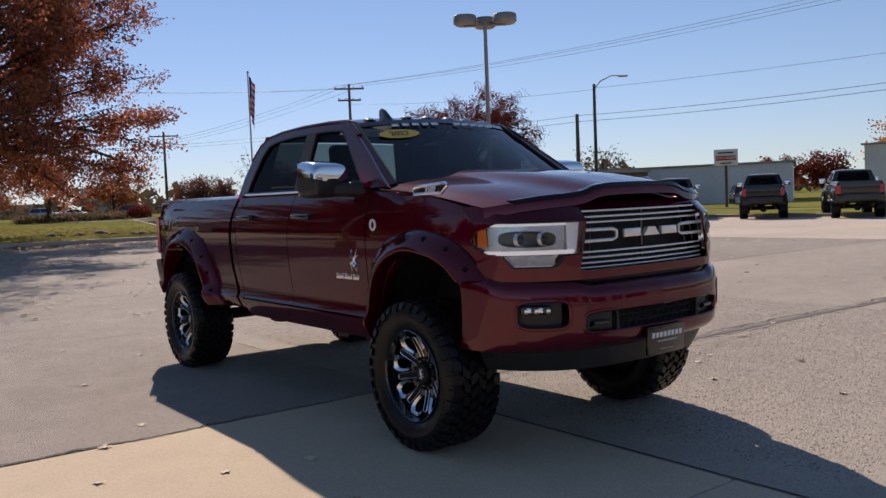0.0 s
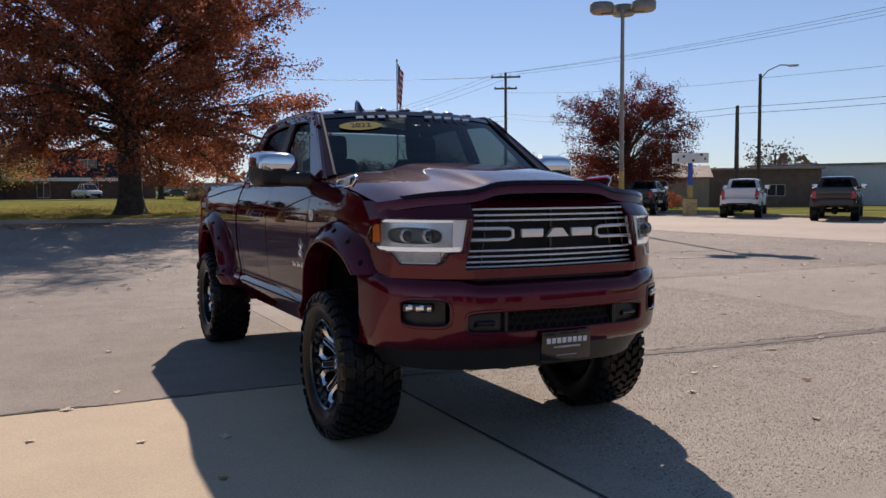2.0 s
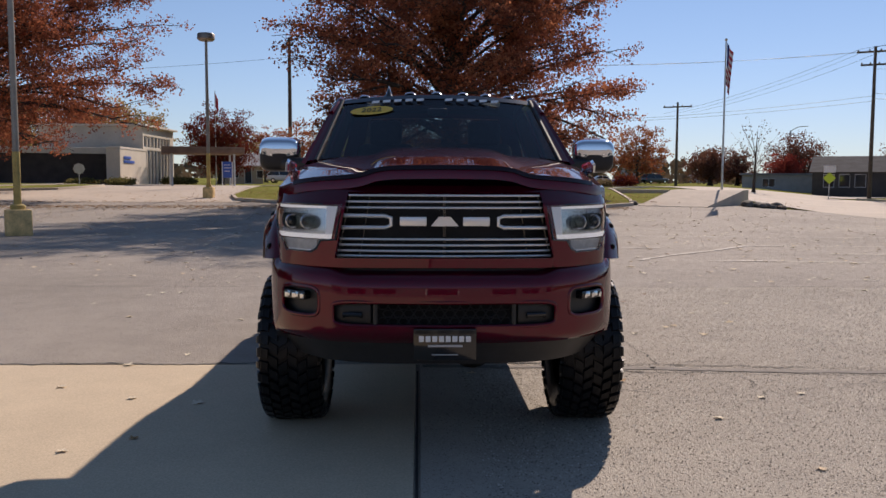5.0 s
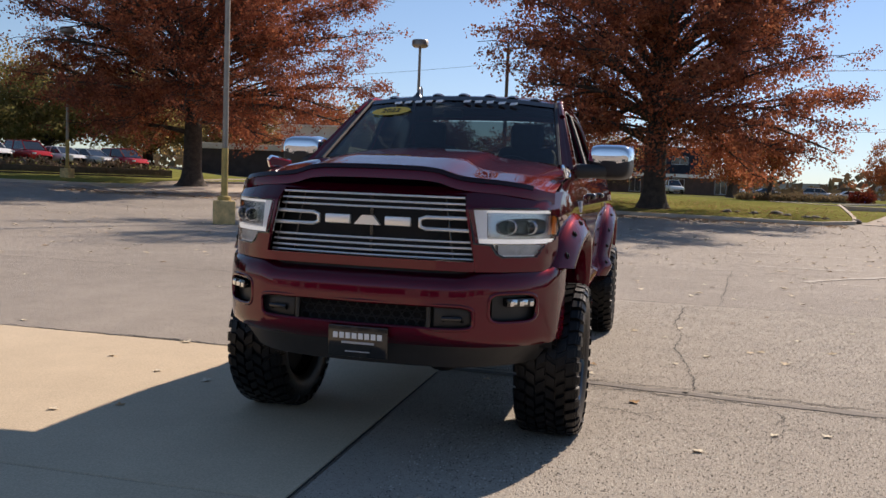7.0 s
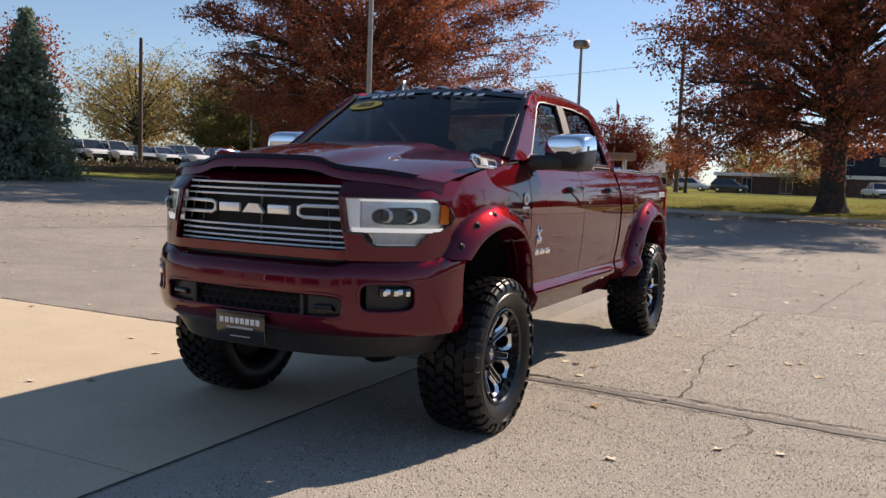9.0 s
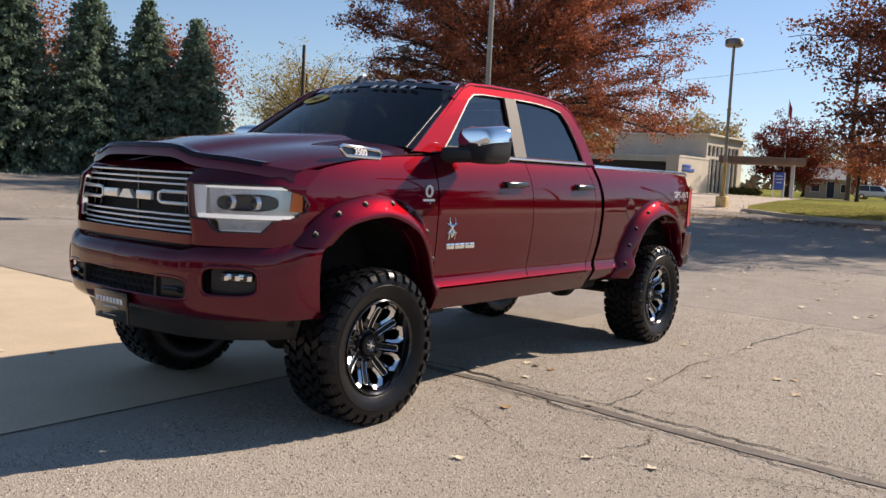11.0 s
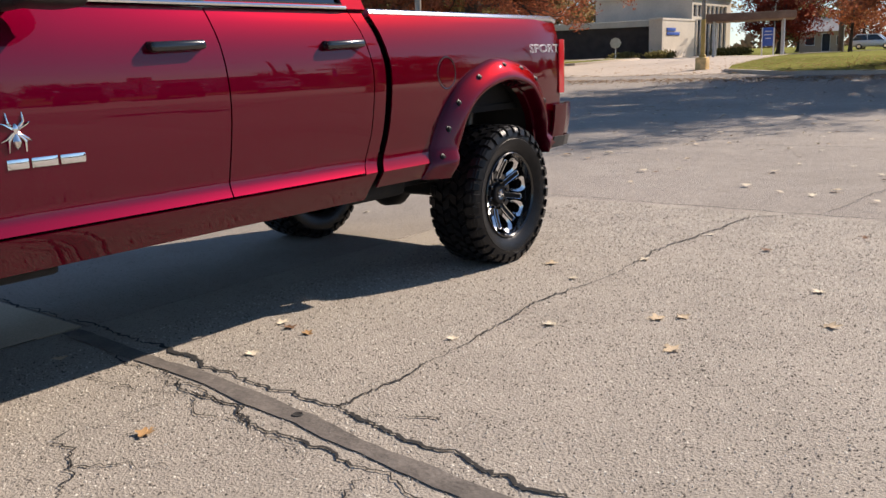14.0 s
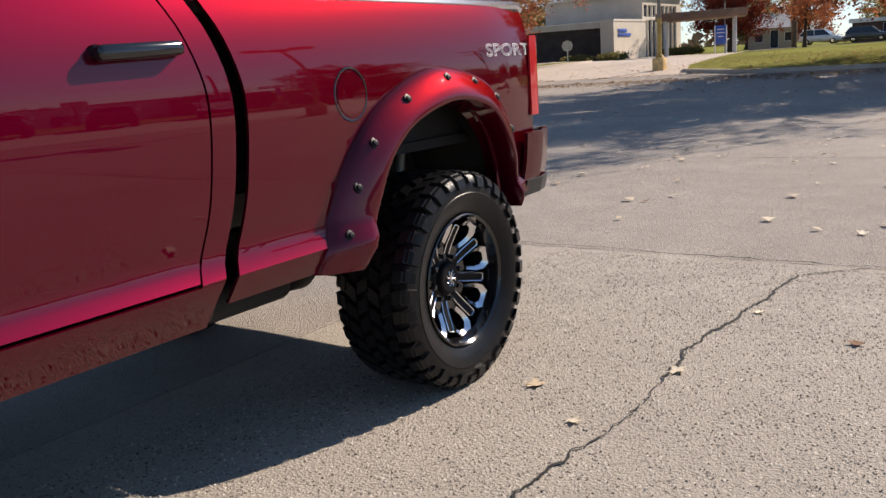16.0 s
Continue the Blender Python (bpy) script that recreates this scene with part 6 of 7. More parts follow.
def oriented(xa, ya, xb, yb, z=None):
    """A frame at the left front corner of a building: x along its face, y to the back."""
    return pose(xa, ya, land(xa, ya) if z is None else z, 0, 0, math.degrees(math.atan2(yb - ya, xb - xa))), math.hypot(xb - xa, yb - ya)


def building(name, label, a, b, depth, height, wall, roof, openings=(), gable=0.0, fascia=None, eave=0.3, base=None):
    """Box with thick walls, real window and door recesses on its front, and a flat or pitched roof. a, b: left and right front corners as seen from the lot."""
    m, w = oriented(*a, *b, base)
    root = thing(name, label, "building", m)
    g = Geo()
    xs = sorted({0.0, w, *[o[0] for o in openings], *[o[1] for o in openings]})
    zs = sorted({-0.6, height, *[o[2] for o in openings], *[o[3] for o in openings]})
    inside = lambda x, z: any(o[0] < x < o[1] and o[2] < z < o[3] for o in openings)
    g.sheet(lambda x, z: (x, 0, z), xs, zs, skip=inside)
    g.sheet(lambda x, z: (x, 0.25, z), xs, zs, skip=inside)
    for x0, x1, z0, z1, *_ in openings:
        g.add([(x0, 0, z0), (x1, 0, z0), (x1, 0, z1), (x0, 0, z1), (x0, 0.25, z0), (x1, 0.25, z0), (x1, 0.25, z1), (x0, 0.25, z1)], [(0, 1, 5, 4), (1, 2, 6, 5), (2, 3, 7, 6), (3, 0, 4, 7)])
    g.add([(0, 0, -0.6), (w, 0, -0.6), (w, depth, -0.6), (0, depth, -0.6), (0, 0, height), (w, 0, height), (w, depth, height), (0, depth, height)], [(1, 2, 6, 5), (2, 3, 7, 6), (3, 0, 4, 7)])
    g.ob("wall", wall, root, smooth=0)
    if gable:
        r = Geo().add([(-eave, -eave, height), (w + eave, -eave, height), (w + eave, depth + eave, height), (-eave, depth + eave, height), (-eave, depth / 2, height + gable), (w + eave, depth / 2, height + gable)], [(0, 1, 5, 4), (2, 3, 4, 5), (1, 2, 5), (3, 0, 4), (0, 3, 2, 1)])
        r.ob("roof", roof, root, smooth=0)
    else:
        Geo().box(-eave, w + eave, -eave, depth + eave, height, height + 0.18, bevel=0.02).ob("roof", roof, root, smooth=0)
    if fascia:
        Geo().box(-eave - 0.05, w + eave + 0.05, -eave - 0.08, -eave, height - 0.32, height + 0.16, bevel=0.01).ob("fascia", fascia, root, smooth=0)
    for o in openings:
        x0, x1, z0, z1 = o[:4]
        kind = o[4] if len(o) > 4 else "window"
        win = new(kind)
        win.parent = root
        Geo().box(x0, x1, 0.14, 0.17, z0, z1).ob("pane", WINDOW if kind != "door" else DARK_ROOF, win, smooth=0)
        f = 0.05
        fr = Geo().box(x0, x0 + f, 0.06, 0.15, z0, z1).box(x1 - f, x1, 0.06, 0.15, z0, z1).box(x0, x1, 0.06, 0.15, z1 - f, z1).box(x0, x1, 0.06, 0.15, z0, z0 + f)
        if x1 - x0 > 1.2:
            fr.box((x0 + x1) / 2 - f / 2, (x0 + x1) / 2 + f / 2, 0.06, 0.15, z0, z1)
        fr.ob("frame", WHITE_TRIM, win, smooth=0)
    return root


building("warehouse", "long white metal warehouse across the street", (65.6, 61.5), (76.3, 43.0), 22, 3.9, WHITE_SIDING, GREY_ROOF, [(17.0, 18.0, 0, 2.1, "door")], base=0.0)
building("office_building", "pale flat-roofed office beyond the lot", (82.1, 38.6), (92, 6), 12, 5.3, WHITE_SIDING, GREY_ROOF, [(2, 4, 1, 2.4), (7, 9, 1, 2.4)], base=0.0)
building("brown_building", "low brown brick building beside the warehouse", (53.6, 59.0), (63.0, 50.5), 14, 3.4, BROWN_WALL, TAN_WALL, [(1.5, 2.7, 0, 2.1, "door"), (5.0, 6.4, 0.9, 2.0), (8, 9.6, 0.9, 2.0)], base=0.0)
building("house", "low tan house with a pale gable roof", (40.0, 57.2), (49.0, 50.0), 8, 2.3, TAN_WALL, material("tan_roof", (0.42, 0.34, 0.27), 0.9, spread=0.15, scale=1), [(1.5, 2.6, 0.8, 1.8), (5.0, 6.0, 0.8, 1.8), (7.2, 8.1, 0, 2.0, "door")], gable=1.1, base=0.3)
building("long_building", "long dark-roofed low building beyond the street", (38.9, 78.1), (58.0, 68.0), 12, 1.9, DARK_WALL, DARK_ROOF, [(1.0, 2.0, 0.4, 1.7), (2.4, 3.4, 0.4, 1.7), (3.8, 4.8, 0.4, 1.7), (9, 11, 0.6, 1.7), (14, 16, 0.6, 1.7)], gable=1.7, base=0.5)
building("low_building", "low pale building beyond the street", (37.5, 92.8), (45.5, 89.4), 10, 1.9, HAZE_WALL, GREY_ROOF, [(2.2, 3.6, 0.5, 1.5)], base=0.3)
building("brick_school", "low dark brick building with a white fascia", (-16.3, 118.5), (13.0, 119.6), 16, 2.7, BRICK, DARK_ROOF, [(3.4, 4.7, 0, 2.2, "door"), (8.3, 9.9, 0.2, 2.2), (14.3, 15.9, 0.2, 2.2), (20.3, 21.9, 0.2, 2.2), (26, 27.6, 0.2, 2.2)], fascia=WHITE_TRIM, base=0.9)
building("school_hall", "taller dark block behind the brick building", (-6, 137), (10, 137.6), 14, 7.3, DARK_ROOF, DARK_ROOF, [(4, 6.6, 4.7, 6.0), (10, 12.6, 4.7, 6.0)], base=0.9)
# bank: dark wing, cream corner, glazed hall, drive-through canopy
building("bank_wing", "dark brick wing of a small bank", (-38, 61.5), (-25.1, 65.6), 12, 2.9, material("dark_brown_brick", (0.055, 0.042, 0.036), 0.9, spread=0.25, scale=1.5), CREAM, fascia=CREAM, base=0.95, eave=0.1)
bank = building("bank", "cream end wall of a small bank with blue lettering bars", (-24.1, 63.8), (-24.1, 70.4), 1.1, 3.05, CREAM, CREAM, base=0.85, eave=0.04)
for z, x1 in ((2.25, 2.5), (1.92, 3.3)):
    Geo().box(0.8, x1, -0.06, -0.01, z, z + 0.24, bevel=0.01).ob("sign_bar", SIGN_BLUE, bank)
building("bank_hall", "tall glazed hall of a small bank under a flat cream roof", (-24.4, 70.5), (-24.4, 79.8), 9, 5.2, CREAM, CREAM, [(0.3 + 1.0 * k, 1.15 + 1.0 * k, z0, z1) for k in range(8) for z0, z1 in ((0.1, 3.2), (3.4, 4.4))], base=0.9, eave=0.35)
canopy = thing("canopy", "dark flat drive-through canopy on slim posts", "canopy", oriented(-20.6, 63.4, -14.5, 65.4, 0.95)[0])
Geo().box(0, 6.4, -0.3, 4.2, 2.6, 3.15, bevel=0.03).ob("canopy_roof", BROWN_WALL, canopy)
for x in (0.7, 5.6):
    for y in (0.2, 3.6):
        Geo().tube([(x, y, -0.2), (x, y, 2.62)], 0.09, 8).ob("post", GALVANISED, canopy)
building("grey_house", "small house with a grey roof", (-24.3, 101.9), (-20.3, 102.9), 8, 2.2, TAN_WALL, GREY_ROOF, [(0.6, 1.6, 0.7, 1.7), (2.3, 3.2, 0, 2.0, "door"), (3.8, 4.6, 0.7, 1.7)], gable=1.7, base=0.95)
for a, b, h in (((69, 287), (79, 284), 9.7), ((69, 287), (84, 283), 9.5), ((20, 250), (52, 243), 4.5), ((88, 278), (140, 262), 4.0)):
    n = int(math.hypot(b[0] - a[0], b[1] - a[1]) / 4)
    building("far_block", "pale commercial block in the far distance", a, b, 18, h, HAZE_WALL, HAZE_WALL, [(2 + 4 * k, 3.8 + 4 * k, z, z + 1.2) for k in range(max(1, n - 1)) for z in ((1.2, 4.2, 6.9) if h > 6 else (1.2,))], base=0)

# ---- signs, ramp, flag ----
s = thing("pole_sign", "white dealership sign board on a blue and yellow post", "sign", pose(33.1, 34.7, 0, 0, 0, -42))
Geo().box(-0.42, 0.42, -0.42, 0.42, -0.1, 0.95, bevel=0.06).ob("base", YELLOW_BASE, s)
Geo().tube([(0, 0, 1.0), (0, 0, 1.8)], 0.17, 12).ob("sleeve", YELLOW, s)
Geo().tube([(0, 0, 1.8), (0, 0, 3.8)], 0.15, 12).ob("post", SIGN_BLUE, s)
Geo().box(-1.05, 1.05, -0.22, -0.05, 3.12, 3.72, bevel=0.02).ob("board", WHITE_TRIM, s)
for x, z, w in ((-0.75, 3.25, 0.10), (-0.45, 3.45, 0.14), (0.55, 3.55, 0.16), (0.8, 3.3, 0.1), (0.1, 3.2, 0.14)):
    Geo().box(x, x + w, -0.235, -0.215, z, z + 0.14).ob("board_mark", WINDOW, s)
s = thing("roadside_sign", "white and red trade sign on a post", "sign", pose(58.0, 38.2, 0, 0, 0, -57))
Geo().tube([(0, 0, -0.1), (0, 0, 3.5)], 0.12, 10).ob("post", WOODPOLE, s)
Geo().box(-0.95, 0.95, -0.12, 0.12, 3.4, 4.75, bevel=0.03).ob("board", WHITE_TRIM, s)
Geo().box(-0.80, 0.80, -0.145, -0.115, 3.82, 4.22).ob("red_panel", SIGN_RED, s)
words("AUTO BODY", 0.27, WHITE_PRINT, s, pose(0, -0.15, 4.02, 90, 0, 0))
Geo().box(-0.62, 0.62, -0.145, -0.115, 4.40, 4.52).ob("text_bar", DARK_ROOF, s)
Geo().box(-0.45, 0.45, -0.145, -0.115, 3.54, 3.64).ob("text_bar", DARK_ROOF, s)
s = thing("entrance_sign", "blue entrance sign with white bars on two posts", "sign", pose(-14.5, 59.0, land(-14.5, 59.0), 0, 0, 14))
for x in (-0.36, 0.36):
    Geo().tube([(x, 0, -0.1), (x, 0, 1.85)], 0.035, 8).ob("post", WHITE_TRIM, s)
Geo().box(-0.33, 0.33, -0.05, 0.05, 0.65, 1.85, bevel=0.02).ob("board", SIGN_BLUE, s)
for z, w in ((1.58, 0.22), (1.36, 0.26), (1.12, 0.18)):
    Geo().box(-w, w, -0.062, -0.052, z, z + 0.05).ob("text_bar", WHITE_PRINT, s)
s = thing("stop_sign", "back of a bare-metal octagonal road sign", "road sign", pose(-24.7, 57.0, land(-24.7, 57.0), 0, 0, 20))
Geo().tube([(0, 0, -0.1), (0, 0, 1.6)], 0.035, 8).ob("post", GALVANISED, s)
Geo().turned([(0, -0.012), (0.40, -0.012), (0.40, 0.012), (0, 0.012)], "y", centre=(0, -0.05, 1.25), seg=8).ob("plate", GALVANISED, s, smooth=0)
s = thing("crossing_sign", "bright yellow-green pedestrian crossing sign", "road sign", pose(33.0, 62.5, 0, 0, 0, -25))
Geo().tube([(0, 0, -0.1), (0, 0, 2.6)], 0.035, 8).ob("post", GALVANISED, s)
Geo().turned([(0, -0.012), (0.48, -0.012), (0.48, 0.012), (0, 0.012)], "y", centre=(0, -0.05, 1.75), seg=4).ob("plate", SIGN_GREEN, s, smooth=0)
Geo().box(-0.45, 0.45, -0.08, -0.05, 2.2, 2.75).ob("panel", WHITE_TRIM, s)

ramp = thing("display_ramp", "tan concrete vehicle display ramp", "ramp")
lo, hi = [(9.7, 32.5), (12.5, 31.65)], [(12.1, 35.5), (15.2, 34.4)]
far = [(13.0, 37.6), (16.2, 36.4)]
g = Geo().add([(*lo[0], land(*lo[0]) + 0.02), (*lo[1], land(*lo[1]) + 0.02), (*hi[1], 1.05), (*hi[0], 1.05), (*far[1], 1.05), (*far[0], 1.05), (*lo[0], -0.2), (*lo[1], -0.2), (*hi[1], -0.2), (*hi[0], -0.2), (*far[1], -0.2), (*far[0], -0.2)], [(0, 1, 2, 3), (3, 2, 4, 5), (1, 7, 8, 2), (2, 8, 10, 4), (0, 6, 9, 3), (3, 9, 11, 5), (4, 10, 11, 5), (0, 1, 7, 6)])
g.ob("ramp_slab", PALE_CONCRETE, ramp, smooth=0)
ROCK = material("grey_boulder", (0.11, 0.095, 0.08), 0.9, spread=0.3, scale=3, bump=0.6, bump_scale=8)
rng = random.Random(9)


def boulder(x, y, r):
    bm = bmesh.new()
    bmesh.ops.create_icosphere(bm, subdivisions=2, radius=r)
    for v in bm.verts:
        v.co *= 1 + 0.28 * noise.noise(v.co * 2.2 / r + Vector((x, y, 0)))
        v.co.z *= 0.62
    bm.verts.index_update()
    o = Geo().add([v.co for v in bm.verts], [[v.index for v in f.verts] for f in bm.faces]).ob("boulder", ROCK, smooth=30, matrix=pose(x, y, land(x, y) + r * 0.32, 0, 0, rng.uniform(0, 360)))
    bm.free()
    return tagged(o, "rough grey landscaping boulder on the ground", "boulder", "boulders by the ramp")


for k in range(11):
    boulder(14.9 + 0.19 * k + rng.uniform(-0.15, 0.15), 33.2 + 0.10 * k + rng.uniform(-0.5, 0.5), rng.uniform(0.14, 0.34))
for k in range(12):
    boulder(9.6 - 0.45 * k + rng.uniform(-0.2, 0.2), 33.6 + 0.2 * k + rng.uniform(-0.6, 0.6), rng.uniform(0.12, 0.28))
boulder(-40.1, 35.3, 0.40)

FLAG_RED, FLAG_WHITE, FLAG_BLUE = material("flag_red", (0.45, 0.03, 0.04), 0.8), material("flag_white", (0.7, 0.7, 0.7), 0.8), material("flag_blue", (0.03, 0.05, 0.20), 0.8)
f = thing("flagpole", "tall flagpole with a limp striped flag", "flagpole", pose(15.4, 37.9, 0.3))
Geo().tube([(0, 0, 0), (0, 0, 8.25)], [0.06, 0.035], 10).ob("pole", GALVANISED, f)
Geo().turned([(0, -0.09), (0.08, 0), (0, 0.09)], centre=(0, 0, 8.30), seg=12).ob("finial", YELLOW, f)


def drape(u, v):
    """Hanging cloth: u across the fly, v down; gathered into folds towards the pole."""
    return (0.05 + 0.32 * u * (0.55 + 0.45 * (1 - v)) + 0.03 * math.sin(9 * u + 3 * v), 0.10 * math.sin(11 * u + 2 * v) * (0.3 + v), 8.15 - 2.0 * v - 0.85 * u * (0.6 + 0.4 * v))


for k in range(13):
    blue_end = 0.42 if k < 7 else 0.0
    Geo().sheet(drape, steps(blue_end, 1, 10), [k / 13, (k + 0.5) / 13, (k + 1) / 13]).ob("stripe", FLAG_WHITE if k % 2 else FLAG_RED, f)
Geo().sheet(drape, steps(0, 0.42, 8), steps(0, 7 / 13, 8)).ob("canton", FLAG_BLUE, f)
f = thing("flagpole", "distant slim white flagpole by the bank", "flagpole", pose(-19.7, 77.5, 0.9))
Geo().tube([(0, 0, 0), (0, 0, 9.0)], [0.06, 0.04], 8).ob("pole", WHITE_TRIM, f)
Geo().sheet(lambda u, v: (0.05 + 0.25 * u, 0.06 * math.sin(8 * u), 8.8 - 1.3 * v - 0.6 * u), steps(0, 1, 6), steps(0, 1, 4)).ob("flag", FLAG_RED, f)

# street light and wires
sl = thing("street_lamp", "tall street lamp with a curved arm", "street lamp", pose(44.2, 40.0, 0, 0, 0, -45))
Geo().tube([(0, 0, 0), (0, 0, 9.7)], [0.15, 0.11], 10).ob("pole", WOODPOLE, sl)
Geo().tube([(0, 0, 9.3), (0.5, 0, 9.9), (1.3, 0, 10.25), (2.0, 0, 10.2)], 0.045, 6).ob("arm", GALVANISED, sl)
Geo().box(1.8, 2.5, -0.14, 0.14, 10.1, 10.24, bevel=0.05).ob("lamp_head", GALVANISED, sl)
sl = thing("street_lamp", "distant street lamp with a short arm", "street lamp", pose(55, 120, 0, 0, 0, -20))
Geo().tube([(0, 0, 0), (0, 0, 9.0)], 0.13, 8).ob("pole", GALVANISED, sl)
Geo().tube([(0, 0, 8.9), (1.0, 0, 9.5), (2.4, 0, 9.6)], 0.06, 6).ob("arm", GALVANISED, sl)
WIRE = material("wire", (0.02, 0.02, 0.014), 0.6)


def wire(a, b, sag, r=0.011):
    a, b = Vector(a), Vector(b)
    pts = [a.lerp(b, t) - Vector((0, 0, 4 * sag * t * (1 - t))) for t in steps(0, 1, 16)]
    return tagged(Geo().tube(pts, r, 5).ob("overhead_wire", WIRE), "thin black overhead power line", "wire", "overhead wires")


ux, uy = 35.3, 60.6
for d, z in ((-1.1, 11.8), (0.0, 11.9), (1.1, 11.8)):
    cx, cy = ux + d * 0.87, uy - d * 0.5
    wire((cx, cy, z), (46.5 + d, 19.5, 12.7), 0.5)
    wire((46.5 + d, 19.5, 12.7), (56 + d, -30, 13), 0.6)
    wire((cx, cy, z), (29.0 + d * 1.2, 90.4 - d * 0.7, 9.1), 0.5)
    if d:
        wire((cx, cy, z - 0.2), (-9.5 + d * 0.3, 57.2, 10.4), 0.9)
for z, e in ((6.75, 6.65), (6.35, 6.3)):
    wire((38.0, 35.9, z), (41.6, 16.5, e), 0.15, 0.014)
    wire((41.6, 16.5, e), (44, -30, 8.0), 0.4, 0.014)
    wire((38.0, 35.9, z), (ux, uy, z + 1.6), 0.5, 0.013)
    wire((ux, uy, z + 1.4), (5, 96, 8.5), 0.8, 0.013)
wire((44.2, 40.0, 9.3), (ux, uy, 10.2), 0.3)
wire((44.2, 40.0, 9.4), (58, -5, 10.6), 0.5)
wire((-9.5, 57.2, 10.3), (-60, 62, 10), 1.0)
o = Geo().turned([(0, -0.28), (0.09, -0.25), (0.10, 0.22), (0, 0.28)], "y", seg=10).ob("splice_box", WIRE, matrix=pose(37.4, 40.5, 6.25, 0, 0, 5))
tagged(o, "black splice case hanging on a cable", "cable box")

# ---- hedge wall and more trees ----
hedge = thing("hedge_wall", "dark timber retaining wall topped by a brown hedge", "retaining wall")
wa, wb = Vector((-54, 15.0, 0)), Vector((-28.5, 43.5, 0))
m = pose(wa.x, wa.y, 0.80, 0, 0, math.degrees(math.atan2(wb.y - wa.y, wb.x - wa.x)))
L = (wb - wa).length
for k in range(3):
    Geo().box(0, L, -0.12, 0.12, -0.5 + 0.40 * k, -0.12 + 0.40 * k, bevel=0.02, m=m).ob("timber", WOODPOLE, hedge)
nr = np.random.default_rng(5)
p = np.stack([nr.uniform(0, L, 5200), nr.normal(0.9, 0.45, 5200), nr.uniform(0.55, 1.0, 5200) + 0.12 * np.sin(nr.uniform(0, L, 5200))], 1)
p[:, 2] += 0.12 * np.sin(p[:, 0] * 1.3) + 0.10 * np.sin(p[:, 0] * 3.1)
p = np.array([tuple(m @ Vector(q)) for q in p])
leaf_mesh("hedge", p, 0.16, TWIGS, hedge, nr)


def bush(x, y, w, h, mat, label, n=1400):
    r = np.random.default_rng(int(abs(x * 31 + y * 17)))
    root = thing("bush", label, "bush", pose(x, y, land(x, y)))
    Geo().tube([(0, 0, -0.05), (0.05, 0, h * 0.5)], [0.06, 0.02], 6).ob("stem", BARK, root)
    q = r.normal(0, 1, (n, 3))
    q /= np.linalg.norm(q, axis=1, keepdims=True)
    q *= r.uniform(0.6, 1.0, (n, 1)) * np.array([w / 2, w / 2, h / 2])
    q += np.array([0, 0, h / 2]) + 0.1 * r.normal(0, 1, (n, 3))
    q[:, 2] = np.maximum(q[:, 2], 0.03)
    leaf_mesh("foliage", q, 0.14, mat, root, r)


for x, y, w, h in ((-26.2, 61.6, 2.6, 0.45), (-23.6, 62.4, 2.4, 0.5), (42.5, 80.5, 3.0, 2.0), (47.5, 78.5, 3.2, 1.8), (51.0, 77.0, 3.0, 1.6), (-22.6, 73.5, 2.4, 0.6), (-22.4, 76.5, 2.4, 0.6)):
    bush(x, y, w, h, OLIVE, "clipped dark evergreen bush")
bush(41.5, 47.0, 3.0, 1.5, ORANGE, "low scarlet autumn bush")
for x in (7.6, 8.9, 10.2, 11.5, 12.8):
    bush(x, 54.3, 1.9, 0.55, TAN_SHRUB, "low brown clipped shrub along the street", 900)
bush(14.2, 53.4, 1.6, 0.9, MAROON, "dark red shrub along the street", 900)
s = thing("monument_sign", "low blue sign board beside the street", "sign", pose(22.9, 92.0, land(22.9, 92.0) - 0.6, 0, 0, -14))
Geo().box(-0.75, 0.75, -0.12, 0.12, 0.35, 1.25, bevel=0.03).ob("board", SIGN_BLUE, s)
for x in (-0.6, 0.6):
    Geo().box(x - 0.08, x + 0.08, -0.1, 0.1, -0.2, 0.36, bevel=0.01).ob("post", WOODPOLE, s)

oak("maple_tree", "round dark-maroon maple behind the sign", 37.0, 45.5, 9.4, 10.4, 1.5, 0.30, MAROON, 31, limbs=64, fork=1.9, leaves=36, leaf=0.10)
tree("bare_tree", "small bare tree on the far lawn", 27.6, 64.4, 6.6, 5.0, 1.6, 0.10, TWIGS, 32, limbs=26, subs=5, leaves=3, leaf=0.12, fluff=0.05)
tree("bare_tree", "wide leafless tree behind the warehouse", 79, 71, 8.0, 9.0, 2.0, 0.30, TWIGS, 33, limbs=40, subs=7, leaves=6, leaf=0.25, fluff=0.05)
tree("autumn_tree", "small scarlet autumn tree", 43.0, 93.5, 4.2, 5.0, 0.8, 0.15, SCARLET, 34, limbs=24, subs=6, leaves=70, leaf=0.15)
tree("autumn_tree", "brown autumn tree in the distance", 46.0, 97.0, 7.2, 7.5, 1.4, 0.22, BROWN_LEAVES, 35, limbs=30, subs=7, leaves=70, leaf=0.15)
tree("autumn_tree", "rust-brown autumn tree in the distance", 61.0, 100, 7.0, 7.0, 1.4, 0.22, BROWN_LEAVES, 36, limbs=26, subs=6, leaves=70, leaf=0.15)
tree("autumn_tree", "dark brown tree in the distance", 35.8, 98.7, 4.8, 6.5, 0.6, 0.22, BROWN_LEAVES, 37, limbs=30, subs=7, leaves=70, leaf=0.15)
tree("autumn_tree", "red-brown tree in the distance", 39.5, 99.5, 4.6, 4.0, 0.6, 0.2, BROWN_LEAVES, 39, limbs=22, subs=6, leaves=60, leaf=0.15)
